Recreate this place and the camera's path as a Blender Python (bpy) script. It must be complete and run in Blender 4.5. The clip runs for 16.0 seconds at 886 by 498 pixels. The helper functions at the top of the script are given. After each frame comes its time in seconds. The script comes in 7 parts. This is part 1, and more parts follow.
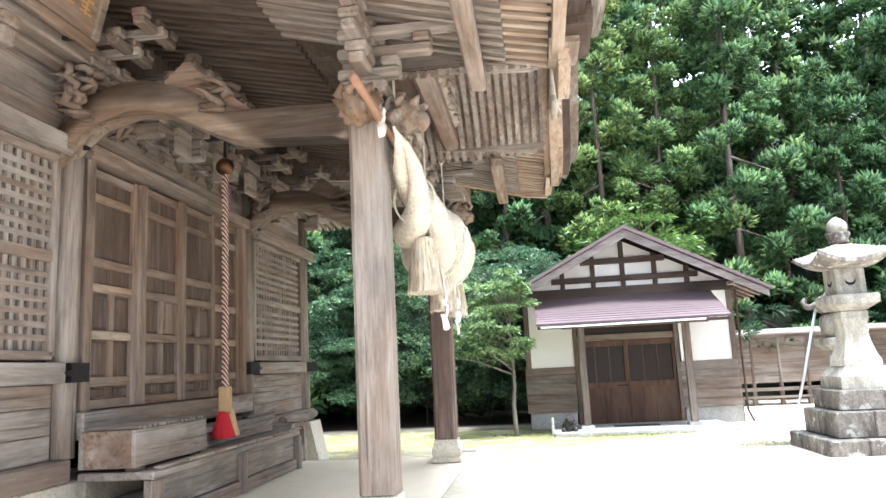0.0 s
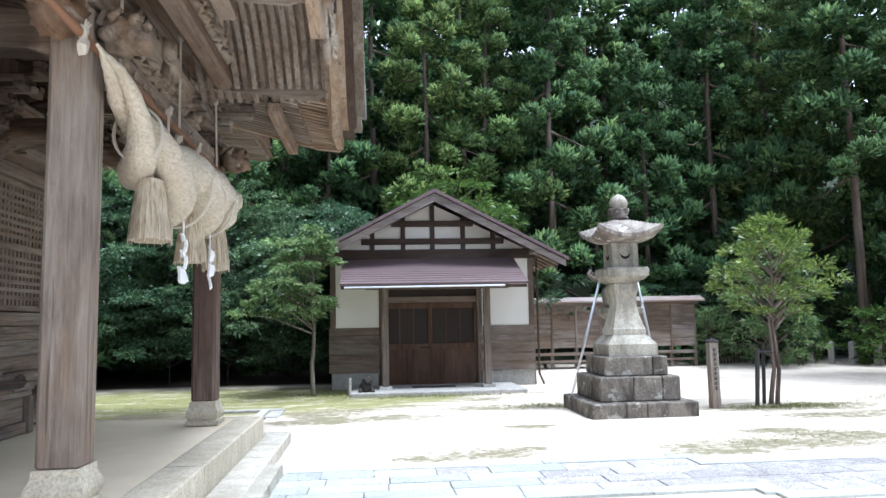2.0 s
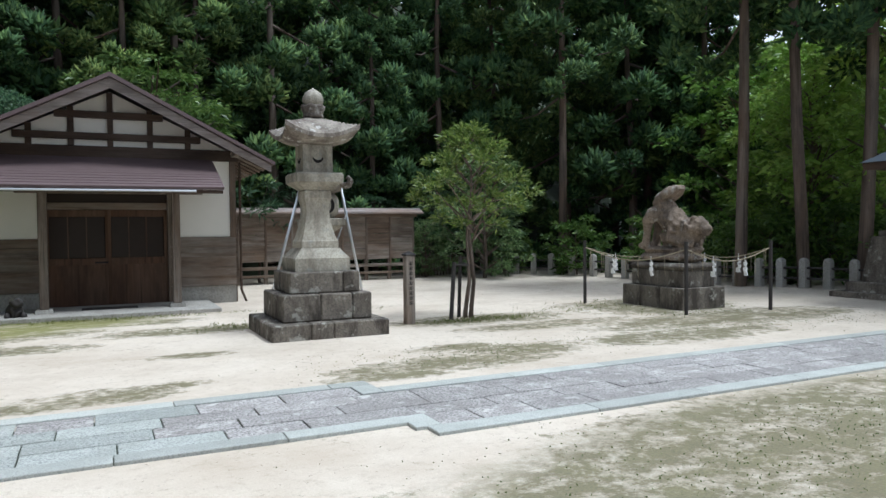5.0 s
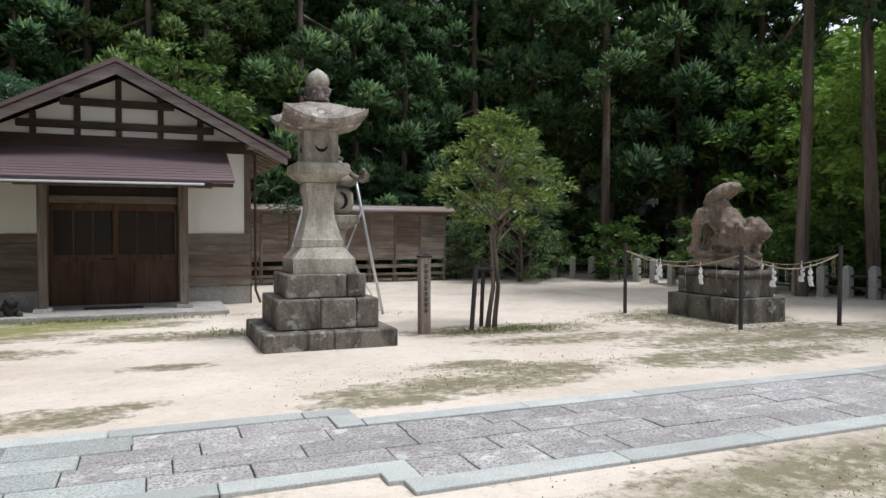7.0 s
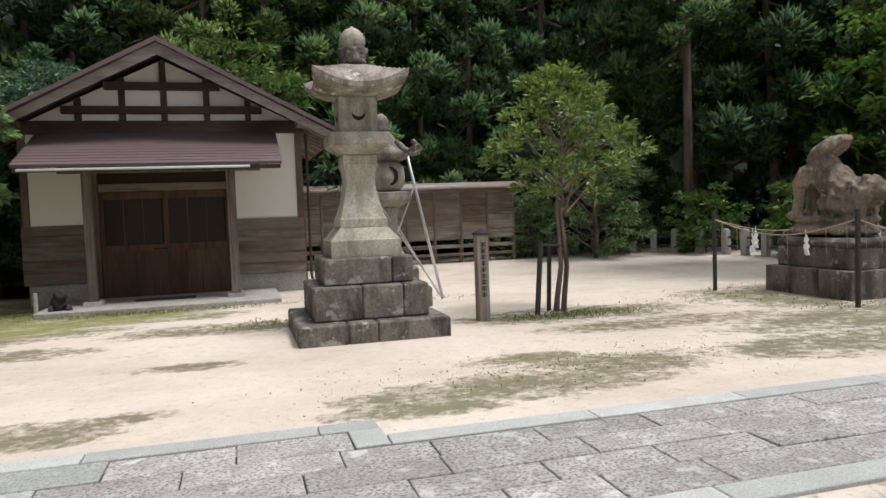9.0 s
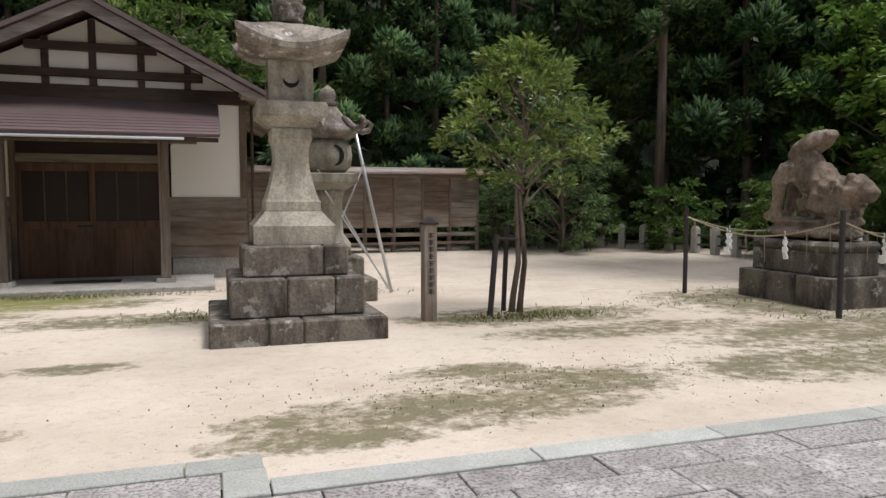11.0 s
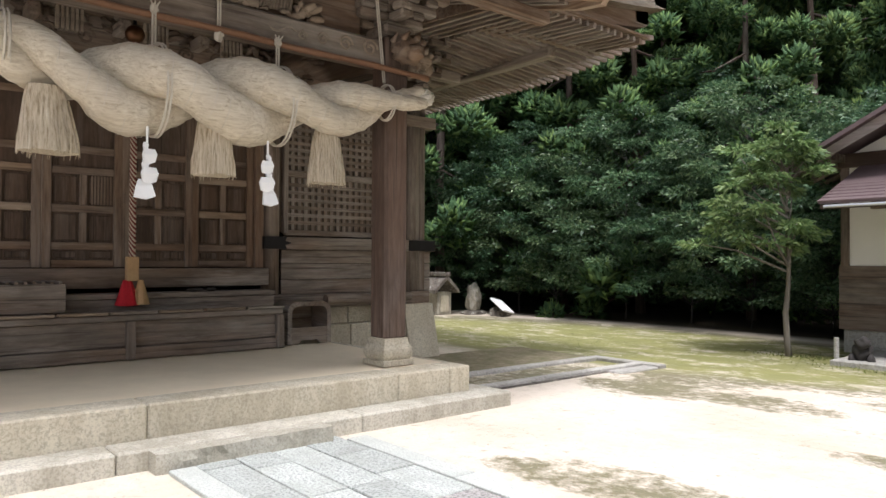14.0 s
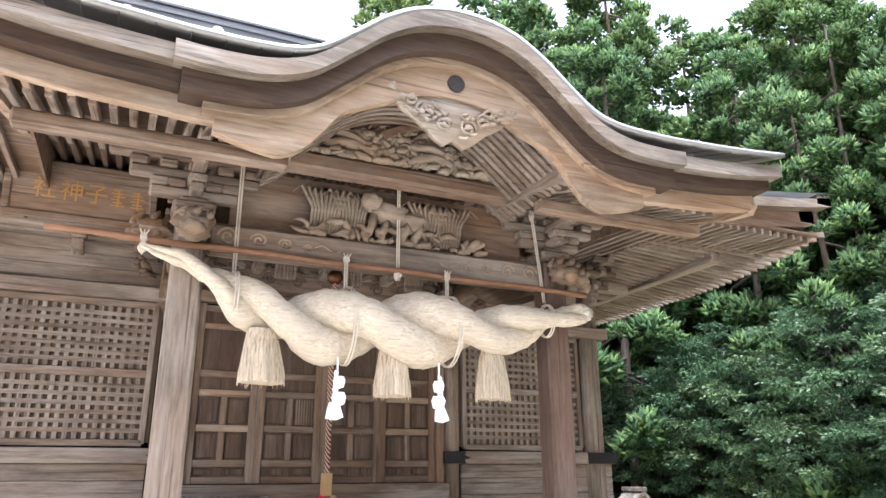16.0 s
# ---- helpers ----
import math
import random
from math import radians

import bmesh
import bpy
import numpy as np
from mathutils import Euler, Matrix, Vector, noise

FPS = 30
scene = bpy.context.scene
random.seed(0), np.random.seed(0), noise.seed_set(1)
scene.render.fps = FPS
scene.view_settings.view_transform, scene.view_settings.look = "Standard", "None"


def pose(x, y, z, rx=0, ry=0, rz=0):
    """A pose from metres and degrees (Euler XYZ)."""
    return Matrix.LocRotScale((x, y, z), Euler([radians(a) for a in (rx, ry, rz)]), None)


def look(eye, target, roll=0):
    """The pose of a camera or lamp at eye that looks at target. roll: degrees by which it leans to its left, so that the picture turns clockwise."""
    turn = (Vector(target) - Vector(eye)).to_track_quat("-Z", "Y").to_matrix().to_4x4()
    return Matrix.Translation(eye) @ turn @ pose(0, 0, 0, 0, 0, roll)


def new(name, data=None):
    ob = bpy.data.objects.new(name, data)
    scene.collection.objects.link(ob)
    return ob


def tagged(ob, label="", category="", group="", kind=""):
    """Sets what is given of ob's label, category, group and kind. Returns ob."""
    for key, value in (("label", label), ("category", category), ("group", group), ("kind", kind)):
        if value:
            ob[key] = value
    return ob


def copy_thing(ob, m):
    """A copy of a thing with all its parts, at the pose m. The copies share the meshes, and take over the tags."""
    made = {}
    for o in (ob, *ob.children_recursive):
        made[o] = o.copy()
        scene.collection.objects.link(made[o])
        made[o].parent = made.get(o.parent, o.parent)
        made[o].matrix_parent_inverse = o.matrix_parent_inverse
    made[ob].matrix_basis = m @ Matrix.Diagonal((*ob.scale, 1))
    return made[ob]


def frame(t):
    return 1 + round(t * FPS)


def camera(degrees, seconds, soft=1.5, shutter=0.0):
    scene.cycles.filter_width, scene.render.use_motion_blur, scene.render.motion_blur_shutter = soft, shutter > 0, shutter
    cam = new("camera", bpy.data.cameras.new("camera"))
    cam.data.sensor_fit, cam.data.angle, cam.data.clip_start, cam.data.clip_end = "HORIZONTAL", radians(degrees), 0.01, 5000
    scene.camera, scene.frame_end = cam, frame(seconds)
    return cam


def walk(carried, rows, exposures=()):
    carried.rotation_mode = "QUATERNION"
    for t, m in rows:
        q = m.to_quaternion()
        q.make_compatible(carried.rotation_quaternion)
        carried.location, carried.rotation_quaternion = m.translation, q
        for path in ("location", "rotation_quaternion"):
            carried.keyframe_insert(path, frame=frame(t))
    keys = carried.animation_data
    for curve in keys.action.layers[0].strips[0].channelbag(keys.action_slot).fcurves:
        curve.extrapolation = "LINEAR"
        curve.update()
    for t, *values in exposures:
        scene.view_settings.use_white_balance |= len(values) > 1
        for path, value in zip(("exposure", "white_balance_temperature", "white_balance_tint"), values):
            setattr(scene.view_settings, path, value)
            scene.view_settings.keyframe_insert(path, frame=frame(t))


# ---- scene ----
cam = camera(63.8, 16.0)
PATH = [
    (0, (-0.325, -0.501, 1.687), (-0.567, 1.458, 2.011), -2.9),
    (0.5, (-0.09, -0.413, 1.681), (-0.123, 1.572, 1.924), -3.1),
    (1, (0.044, -0.212, 1.728), (-0.025, 1.764, 2.028), -2.2),
    (1.5, (0.21, -0.092, 1.687), (0.242, 1.894, 1.926), -1.3),
    (2, (0.524, -0.043, 1.67), (0.717, 1.938, 1.868), -1.1),
    (2.5, (0.781, 0.084, 1.673), (1.244, 2.024, 1.812), -1.2),
    (3, (1.014, 0.337, 1.703), (1.732, 2.203, 1.762), -0.4),
    (3.5, (1.209, 0.538, 1.68), (2.158, 2.299, 1.686), 0.7),
    (4, (1.507, 0.728, 1.681), (2.33, 2.548, 1.581), 0.2),
    (4.5, (1.689, 0.949, 1.643), (2.557, 2.75, 1.579), -0.6),
    (7, (2.764, 2.227, 1.6), (3.516, 4.079, 1.545), 0.1),
    (7.5, (3.039, 2.497, 1.565), (3.638, 4.401, 1.448), -0.6),
    (8, (3.184, 2.8, 1.56), (3.864, 4.68, 1.498), -0.7),
    (8.5, (3.285, 3.065, 1.536), (3.848, 4.982, 1.441), -0.9),
    (9, (3.462, 3.273, 1.52), (4.007, 5.194, 1.412), -2.1),
    (11.5, (4.116, 4.496, 1.48), (4.747, 6.386, 1.312), 0.4),
    (12, (4.139, 4.805, 1.399), (4.187, 6.791, 1.166), -0.4),
    (12.5, (4.269, 4.981, 1.49), (3.247, 6.697, 1.393), -2.2),
    (13, (4.47, 4.961, 1.542), (3.175, 6.481, 1.444), -2.7),
    (13.5, (4.684, 4.835, 1.567), (3.336, 6.312, 1.522), -0.9),
    (14, (4.752, 4.801, 1.556), (3.219, 6.085, 1.588), 0.3),
    (14.5, (4.934, 4.846, 1.567), (3.184, 5.805, 1.707), 0.4),
    (15, (5.106, 4.852, 1.606), (3.31, 5.685, 1.891), -0.2),
    (15.5, (5.215, 4.78, 1.578), (3.454, 5.609, 2.038), -1.0),
    (16, (5.413, 4.757, 1.543), (3.678, 5.546, 2.149), -0.3),
]
EXPOSURES = [
    (0.0, 2.48, 5450, 10), (0.5, 1.9, 5350, 10), (1.5, 1.5, 5250, 10), (2.5, 1.05, 5300, 10), (3.5, 0.6, 5450, 10), (4.5, 0.35, 5450, 6), (7.0, 0.38, 5850, 12), (9.0, 0.36, 6150, 13),
    (11.5, 0.14, 6300, 14), (12.5, 0.0, 6350, 13), (13.0, 0.35, 6200, 11), (13.5, 0.65, 6100, 12), (14.0, 0.9, 6050, 14), (14.5, 1.23, 5950, 14), (15.0, 1.61, 5850, 15), (15.5, 1.88, 5700, 19), (16.0, 2.15, 5700, 17),
]
walk(cam, [(t, look(eye, target, roll)) for t, eye, target, roll in PATH], EXPOSURES)

# ---- world, sun, exposure ----
SUN_ELEV, SUN_AZ = 68.0, 50.0
w = bpy.data.worlds.new("sky")
scene.world = w
w.use_nodes = True
nt = w.node_tree
sky = nt.nodes.new("ShaderNodeTexSky")
sky.sky_type, sky.sun_disc = "NISHITA", False
sky.sun_elevation, sky.sun_rotation = radians(SUN_ELEV), radians(SUN_AZ)
sky.dust_density, sky.air_density = 4.0, 1.0
pale = nt.nodes.new("ShaderNodeHueSaturation")
pale.inputs["Saturation"].default_value = 0.22
nt.links.new(sky.outputs[0], pale.inputs["Color"])
nt.links.new(pale.outputs[0], nt.nodes["Background"].inputs[0])
nt.nodes["Background"].inputs[1].default_value = 0.15
sl = bpy.data.lights.new("sun", "SUN")
sl.energy, sl.angle, sl.color = 2.2, radians(14), (1.0, 0.96, 0.90)
so = new("sun", sl)
sd = Vector((math.sin(radians(SUN_AZ)) * math.cos(radians(SUN_ELEV)), -math.cos(radians(SUN_AZ)) * math.cos(radians(SUN_ELEV)), math.sin(radians(SUN_ELEV))))
so.matrix_world = look(sd * 50, (0, 0, 0))


# ---- materials ----
class Nodes:
    """A small builder for node materials."""

    def __init__(self, name, rough=0.7, metal=0.0, spec=0.3):
        self.m = bpy.data.materials.new(name)
        self.m.use_nodes = True
        self.t = self.m.node_tree
        self.b = self.t.nodes["Principled BSDF"]
        self.b.inputs["Roughness"].default_value = rough
        self.b.inputs["Metallic"].default_value = metal
        self.b.inputs["Specular IOR Level"].default_value = spec
        self.co = self.t.nodes.new("ShaderNodeTexCoord").outputs["Object"]
        self.info = self.t.nodes.new("ShaderNodeObjectInfo")
        self.geo = self.t.nodes.new("ShaderNodeNewGeometry")

    def link(self, a, b):
        self.t.links.new(a, b)
        return self

    def scaled(self, s, shift=True):
        n = self.t.nodes.new("ShaderNodeMapping")
        n.inputs["Scale"].default_value = s
        self.link(self.co, n.inputs["Vector"])
        if shift:
            k = self.t.nodes.new("ShaderNodeVectorMath")
            k.operation = "SCALE"
            k.inputs[0].default_value = (7.0, 13.0, 5.0)
            self.link(self.info.outputs["Random"], k.inputs["Scale"]).link(k.outputs[0], n.inputs["Location"])
        return n.outputs[0]

    def noise(self, scale, detail=4.0, rough=0.6, vec=None, dist=0.0):
        n = self.t.nodes.new("ShaderNodeTexNoise")
        n.inputs["Scale"].default_value, n.inputs["Detail"].default_value = scale, detail
        n.inputs["Roughness"].default_value, n.inputs["Distortion"].default_value = rough, dist
        self.link(vec or self.co, n.inputs["Vector"])
        return n.outputs["Fac"]

    def ramp(self, fac, stops):
        n = self.t.nodes.new("ShaderNodeValToRGB")
        e = n.color_ramp.elements
        while len(e) < len(stops):
            e.new(0.5)
        for k, (p, c) in zip(e, stops):
            k.position = p
            k.color = (c, c, c, 1) if isinstance(c, (int, float)) else (*c, 1)
        self.link(fac, n.inputs[0])
        return n.outputs[0]

    def mix(self, fac, a, b, mode="MIX"):
        n = self.t.nodes.new("ShaderNodeMix")
        n.data_type, n.blend_type = "RGBA", mode
        for v, s, one in ((fac, n.inputs[0], True), (a, n.inputs[6], False), (b, n.inputs[7], False)):
            if isinstance(v, (int, float)):
                s.default_value = v if one else (v, v, v, 1)
            elif isinstance(v, tuple):
                s.default_value = (*v, 1)
            else:
                self.link(v, s)
        return n.outputs[2]

    def math(self, op, a, b=0.0):
        n = self.t.nodes.new("ShaderNodeMath")
        n.operation = op
        for v, s in ((a, n.inputs[0]), (b, n.inputs[1])):
            if isinstance(v, (int, float)):
                s.default_value = v
            else:
                self.link(v, s)
        return n.outputs[0]

    def bump(self, height, strength=0.4, dist=0.01):
        n = self.t.nodes.new("ShaderNodeBump")
        n.inputs["Strength"].default_value, n.inputs["Distance"].default_value = strength, dist
        self.link(height, n.inputs["Height"]).link(n.outputs[0], self.b.inputs["Normal"])
        return self

    def out(self, colour):
        self.link(colour, self.b.inputs["Base Color"])
        return self.m


def wood(name, dark, light, axis="z", grain=26.0, rough=0.75, weather=0.5, grey=(0.39, 0.355, 0.31)):
    n = Nodes(name, rough)
    s = {"x": (0.08, 1, 1), "y": (1, 0.08, 1), "z": (1, 1, 0.08)}[axis]
    v = n.scaled(s)
    g = n.noise(grain, 6, 0.65, v, 0.4)
    coarse = n.noise(grain * 0.22, 3, 0.6, v, 1.0)
    c = n.ramp(g, [(0.28, dark), (0.72, light)])
    c = n.mix(n.ramp(coarse, [(0.4, 0.0), (0.62, weather)]), c, grey)
    warm = n.noise(0.9, 4, 0.6, n.scaled({"x": (0.4, 1, 1), "y": (1, 0.4, 1), "z": (1, 1, 0.4)}[axis]))
    c = n.mix(n.ramp(warm, [(0.46, 0.0), (0.62, 0.6)]), c, n.mix(g, tuple(x * y for x, y in zip(dark, (0.95, 0.72, 0.55))), tuple(x * y for x, y in zip(light, (0.86, 0.70, 0.56)))))
    st = n.noise(1.9, 6, 0.7, n.scaled({"x": (0.3, 1, 1), "y": (1, 0.3, 1), "z": (1, 1, 0.3)}[axis]))
    c = n.mix(n.ramp(st, [(0.46, 0.0), (0.66, 0.62)]), c, tuple(x * 0.5 for x in dark))
    pale = n.noise(3.4, 6, 0.75, v)
    c = n.mix(n.ramp(pale, [(0.56, 0.0), (0.68, weather)]), c, tuple(min(0.6, x * 1.3) for x in grey))
    v2 = n.scaled({"x": (0.02, 1, 1), "y": (1, 0.02, 1), "z": (1, 1, 0.02)}[axis])
    cr = n.ramp(n.noise(grain * 1.1, 3, 0.55, v2), [(0.32, 0.35), (0.40, 1.0)])
    c = n.mix(cr, tuple(x * 0.45 for x in dark), c)
    n.bump(n.math("ADD", g, n.math("MULTIPLY", cr, 0.5)), 0.45, 0.006)
    return n.out(c)


def stone(name, a, b, scale=30.0, stain=(0.09, 0.085, 0.07), amount=0.6, rough=0.85, lichen=None, bump=0.5, speck=0.65):
    n = Nodes(name, rough)
    sp = n.noise(scale * 1.6, 3, 0.75)
    c = n.mix(n.noise(scale * 0.25, 5, 0.6), a, b)
    c = n.mix(n.ramp(sp, [(0.46, 0.0), (0.62, speck)]), c, tuple(x * (0.9 - 0.54 * speck) for x in a))
    v = n.scaled((1.0, 1.0, 0.35))
    c = n.mix(n.ramp(n.noise(2.6, 7, 0.72, v), [(0.42, 0.0), (0.6, amount)]), c, stain)
    if lichen:
        c = n.mix(n.ramp(n.noise(5.0, 6, 0.7), [(0.57, 0.0), (0.64, 0.8)]), c, lichen)
    k = n.ramp(n.info.outputs["Random"], [(0.0, 0.82), (1.0, 1.12)])
    c = n.mix(1.0, c, k, "MULTIPLY")
    n.bump(n.math("ADD", n.noise(scale, 5, 0.7), n.math("MULTIPLY", sp, 0.4)), bump, 0.012)
    return n.out(c)


def plain(name, c, rough=0.6, metal=0.0, var=0.2, scale=6.0, bump=0.0, spec=0.3):
    n = Nodes(name, rough, metal, spec)
    col = n.mix(n.noise(scale, 5, 0.65), tuple(x * (1 - var) for x in c), tuple(min(1, x * (1 + var)) for x in c))
    if bump:
        n.bump(n.noise(scale * 8, 4), bump, 0.01)
    return n.out(col)


def leafy(name, a, b, c, rough=0.45):
    n = Nodes(name, rough, 0, 0.35)
    r = n.geo.outputs["Random Per Island"]
    col = n.ramp(r, [(0.0, a), (0.55, b), (1.0, c)])
    k = n.ramp(n.noise(0.55, 3, 0.6), [(0.3, 0.62), (0.7, 1.25)])
    col = n.mix(1.0, col, k, "MULTIPLY")
    k2 = n.ramp(n.info.outputs["Random"], [(0.0, (0.75, 0.85, 0.8)), (1.0, (1.25, 1.15, 1.0))])
    col = n.mix(1.0, col, k2, "MULTIPLY")
    n.out(col)
    tr = n.t.nodes.new("ShaderNodeBsdfTranslucent")
    mx = n.t.nodes.new("ShaderNodeMixShader")
    mx.inputs[0].default_value = 0.38
    o = n.t.nodes["Material Output"]
    n.link(col, tr.inputs["Color"]).link(n.b.outputs[0], mx.inputs[1]).link(tr.outputs[0], mx.inputs[2]).link(mx.outputs[0], o.inputs["Surface"])
    return n.m


G_D, G_L = (0.135, 0.103, 0.078), (0.36, 0.30, 0.245)
WOODZ = wood("grey_wood_upright", G_D, G_L, "z")
WOODY = wood("grey_wood_along", G_D, G_L, "y")
WOODX = wood("grey_wood_across", G_D, G_L, "x")
BRZ = wood("brown_wood_upright", (0.115, 0.075, 0.05), (0.30, 0.215, 0.15), "z", weather=0.5, grey=(0.36, 0.31, 0.26))
BRY = wood("brown_wood_along", (0.115, 0.075, 0.05), (0.30, 0.215, 0.15), "y", weather=0.5, grey=(0.36, 0.31, 0.26))
BRX = wood("brown_wood_across", (0.10, 0.065, 0.043), (0.26, 0.185, 0.13), "x", weather=0.35, grey=(0.31, 0.265, 0.22))
# brown woods darkened for the low light under the roof
DIMY = wood("shade_dark_carved_wood", (0.075, 0.052, 0.038), (0.23, 0.175, 0.13), "y", grain=14, weather=0.3, grey=(0.27, 0.23, 0.19))
RAFT = wood("shade_dark_rafter_wood", (0.055, 0.038, 0.028), (0.17, 0.125, 0.09), "x", weather=0.25, grey=(0.21, 0.175, 0.145))
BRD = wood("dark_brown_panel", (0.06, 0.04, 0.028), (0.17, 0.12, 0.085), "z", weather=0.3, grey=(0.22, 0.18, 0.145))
MIDLEAF = leafy("grey_green_leaves", (0.085, 0.155, 0.07), (0.165, 0.265, 0.11), (0.28, 0.38, 0.19), 0.34)
PALEY = wood("pale_wood_along", (0.20, 0.135, 0.085), (0.50, 0.39, 0.28), "y", grain=18, weather=0.4, grey=(0.50, 0.43, 0.35))
PALEX = wood("pale_wood_across", (0.20, 0.135, 0.085), (0.48, 0.37, 0.27), "x", grain=18, weather=0.45, grey=(0.45, 0.38, 0.31))
CARVED = wood("carved_wood", (0.20, 0.16, 0.12), (0.46, 0.39, 0.31), "y", grain=12, weather=0.3)
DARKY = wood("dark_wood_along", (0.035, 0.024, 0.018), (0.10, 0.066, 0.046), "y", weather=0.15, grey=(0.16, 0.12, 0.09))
SHEDX = wood("shed_board", (0.10, 0.075, 0.056), (0.25, 0.20, 0.155), "x", grain=20, weather=0.45, grey=(0.33, 0.30, 0.265))
SHEDZ = wood("shed_post_wood", (0.09, 0.065, 0.047), (0.20, 0.155, 0.12), "z", weather=0.4, grey=(0.30, 0.27, 0.235))
SHEDDK = wood("shed_dark_beam", (0.045, 0.03, 0.022), (0.10, 0.07, 0.052), "x", weather=0.15, grey=(0.16, 0.13, 0.11))
BARGE = wood("grey_bargeboard", (0.17, 0.14, 0.125), (0.34, 0.29, 0.265), "x", weather=0.5, grey=(0.40, 0.36, 0.34))
STEM = wood("bark", (0.06, 0.042, 0.032), (0.20, 0.15, 0.118), "z", grain=9, weather=0.4, grey=(0.24, 0.21, 0.18))
STEMPALE = wood("pale_bark", (0.09, 0.075, 0.06), (0.26, 0.235, 0.20), "z", grain=9, weather=0.4)
GRANITE = stone("pale_granite", (0.62, 0.56, 0.43), (0.72, 0.66, 0.52), 26, (0.36, 0.30, 0.20), 0.45)
STEPS = stone("step_granite", (0.52, 0.49, 0.41), (0.62, 0.585, 0.49), 30, (0.25, 0.22, 0.16), 0.5)
DIRTY = stone("weathered_dark_stone", (0.17, 0.148, 0.122), (0.265, 0.235, 0.195), 22, (0.045, 0.037, 0.03), 0.9, 0.9, (0.40, 0.39, 0.34))
LANT = stone("lantern_stone", (0.43, 0.395, 0.32), (0.52, 0.485, 0.40), 24, (0.15, 0.13, 0.10), 0.8, 0.85, (0.30, 0.30, 0.27))
LROOF = stone("lantern_roof_stone", (0.27, 0.24, 0.20), (0.38, 0.345, 0.29), 20, (0.085, 0.065, 0.055), 0.85, 0.9, (0.55, 0.54, 0.50))
RUSTY = stone("brown_statue_stone", (0.25, 0.19, 0.14), (0.36, 0.29, 0.22), 14, (0.075, 0.06, 0.05), 0.8, 0.9, (0.42, 0.40, 0.36), 0.9)
SLABA = stone("blue_grey_slab", (0.42, 0.445, 0.42), (0.54, 0.56, 0.52), 30, (0.28, 0.29, 0.26), 0.5, 0.75, None, 0.8, 0.85)
SLABB = stone("speckled_slab", (0.38, 0.36, 0.345), (0.53, 0.505, 0.48), 26, (0.20, 0.185, 0.17), 0.5, 0.8, (0.55, 0.54, 0.51), 1.0, 1.0)
KERB = stone("kerb_stone", (0.43, 0.45, 0.42), (0.52, 0.53, 0.49), 40, (0.30, 0.31, 0.28), 0.4, 0.8)
CONC = stone("old_concrete", (0.40, 0.385, 0.35), (0.48, 0.46, 0.42), 14, (0.25, 0.235, 0.20), 0.5, 0.9)
EARTH = plain("packed_earth", (0.70, 0.61, 0.45), 0.95, 0, 0.12, 3, 0.4)
MUD = stone("damp_mud", (0.25, 0.21, 0.14), (0.36, 0.30, 0.20), 9, (0.14, 0.14, 0.06), 0.7, 0.95)
PLASTER = plain("white_plaster", (0.80, 0.78, 0.72), 0.85, 0, 0.04, 3)
METALROOF = plain("purple_brown_roof_sheet", (0.145, 0.105, 0.105), 0.45, 0.0, 0.18, 4, 0.1)
COPPER = plain("grey_roof_sheet", (0.33, 0.34, 0.335), 0.34, 0.55, 0.16, 3, 0.06)
EDGE = wood("layered_roof_edge", (0.10, 0.08, 0.06), (0.27, 0.23, 0.185), "y", grain=40, weather=0.45, grey=(0.35, 0.325, 0.28))
IRON = plain("black_iron", (0.03, 0.028, 0.028), 0.5, 0.6, 0.3, 10)
STEEL = plain("galvanised_pipe", (0.62, 0.64, 0.67), 0.35, 0.7, 0.1, 12)
PAPER = plain("white_paper", (0.86, 0.86, 0.85), 0.8, 0, 0.03, 10)
CORD = plain("white_cord", (0.62, 0.57, 0.48), 0.9, 0, 0.2, 60, 0.5)
RED = plain("red_cloth", (0.50, 0.02, 0.03), 0.8, 0, 0.3, 30, 0.5)
TANROPE = plain("aged_straw_line", (0.34, 0.29, 0.20), 0.9, 0, 0.3, 30, 0.4)
TAN = plain("tan_wood_block", (0.46, 0.30, 0.15), 0.7, 0, 0.25, 20, 0.3)
BAMBOO = plain("brown_bamboo", (0.27, 0.145, 0.085), 0.5, 0, 0.35, 9, 0.2)
# brown tint paints the panes' dark reflection; gloss kept low
GLASSD = plain("brown_reflection_glass", (0.030, 0.020, 0.014), 0.42, 0, 0.4, 2, 0.0, 0.2)
DOORM = wood("brown_shed_door", (0.085, 0.048, 0.030), (0.155, 0.092, 0.060), "z", grain=14, weather=0.1, grey=(0.18, 0.13, 0.095))
TILE = plain("grey_ridge_tile", (0.10, 0.105, 0.11), 0.5, 0, 0.25, 7, 0.2)
# near-black and dim brown: shade of rooms and openings put into the colour
VOID = plain("interior_shade", (0.012, 0.01, 0.009), 0.9, 0, 0.3, 4)
LATBACK = plain("shade_dimmed_wood", (0.15, 0.112, 0.082), 0.9, 0, 0.3, 4)
GILT = plain("faded_gilt", (0.45, 0.24, 0.07), 0.6, 0, 0.2, 20)
BLACKW = plain("weathered_black", (0.05, 0.045, 0.042), 0.8, 0, 0.5, 15)


def straw():
    n = Nodes("rice_straw", 0.8)
    g = n.noise(46, 5, 0.7, n.scaled((1, 0.07, 1), False), 0.6)
    c = n.ramp(g, [(0.25, (0.36, 0.285, 0.19)), (0.5, (0.66, 0.585, 0.455)), (0.8, (0.84, 0.79, 0.68))])
    c = n.mix(n.ramp(n.noise(3.0, 4), [(0.42, 0.0), (0.7, 0.45)]), c, (0.50, 0.435, 0.34))
    return n.bump(g, 0.9, 0.015).out(c)


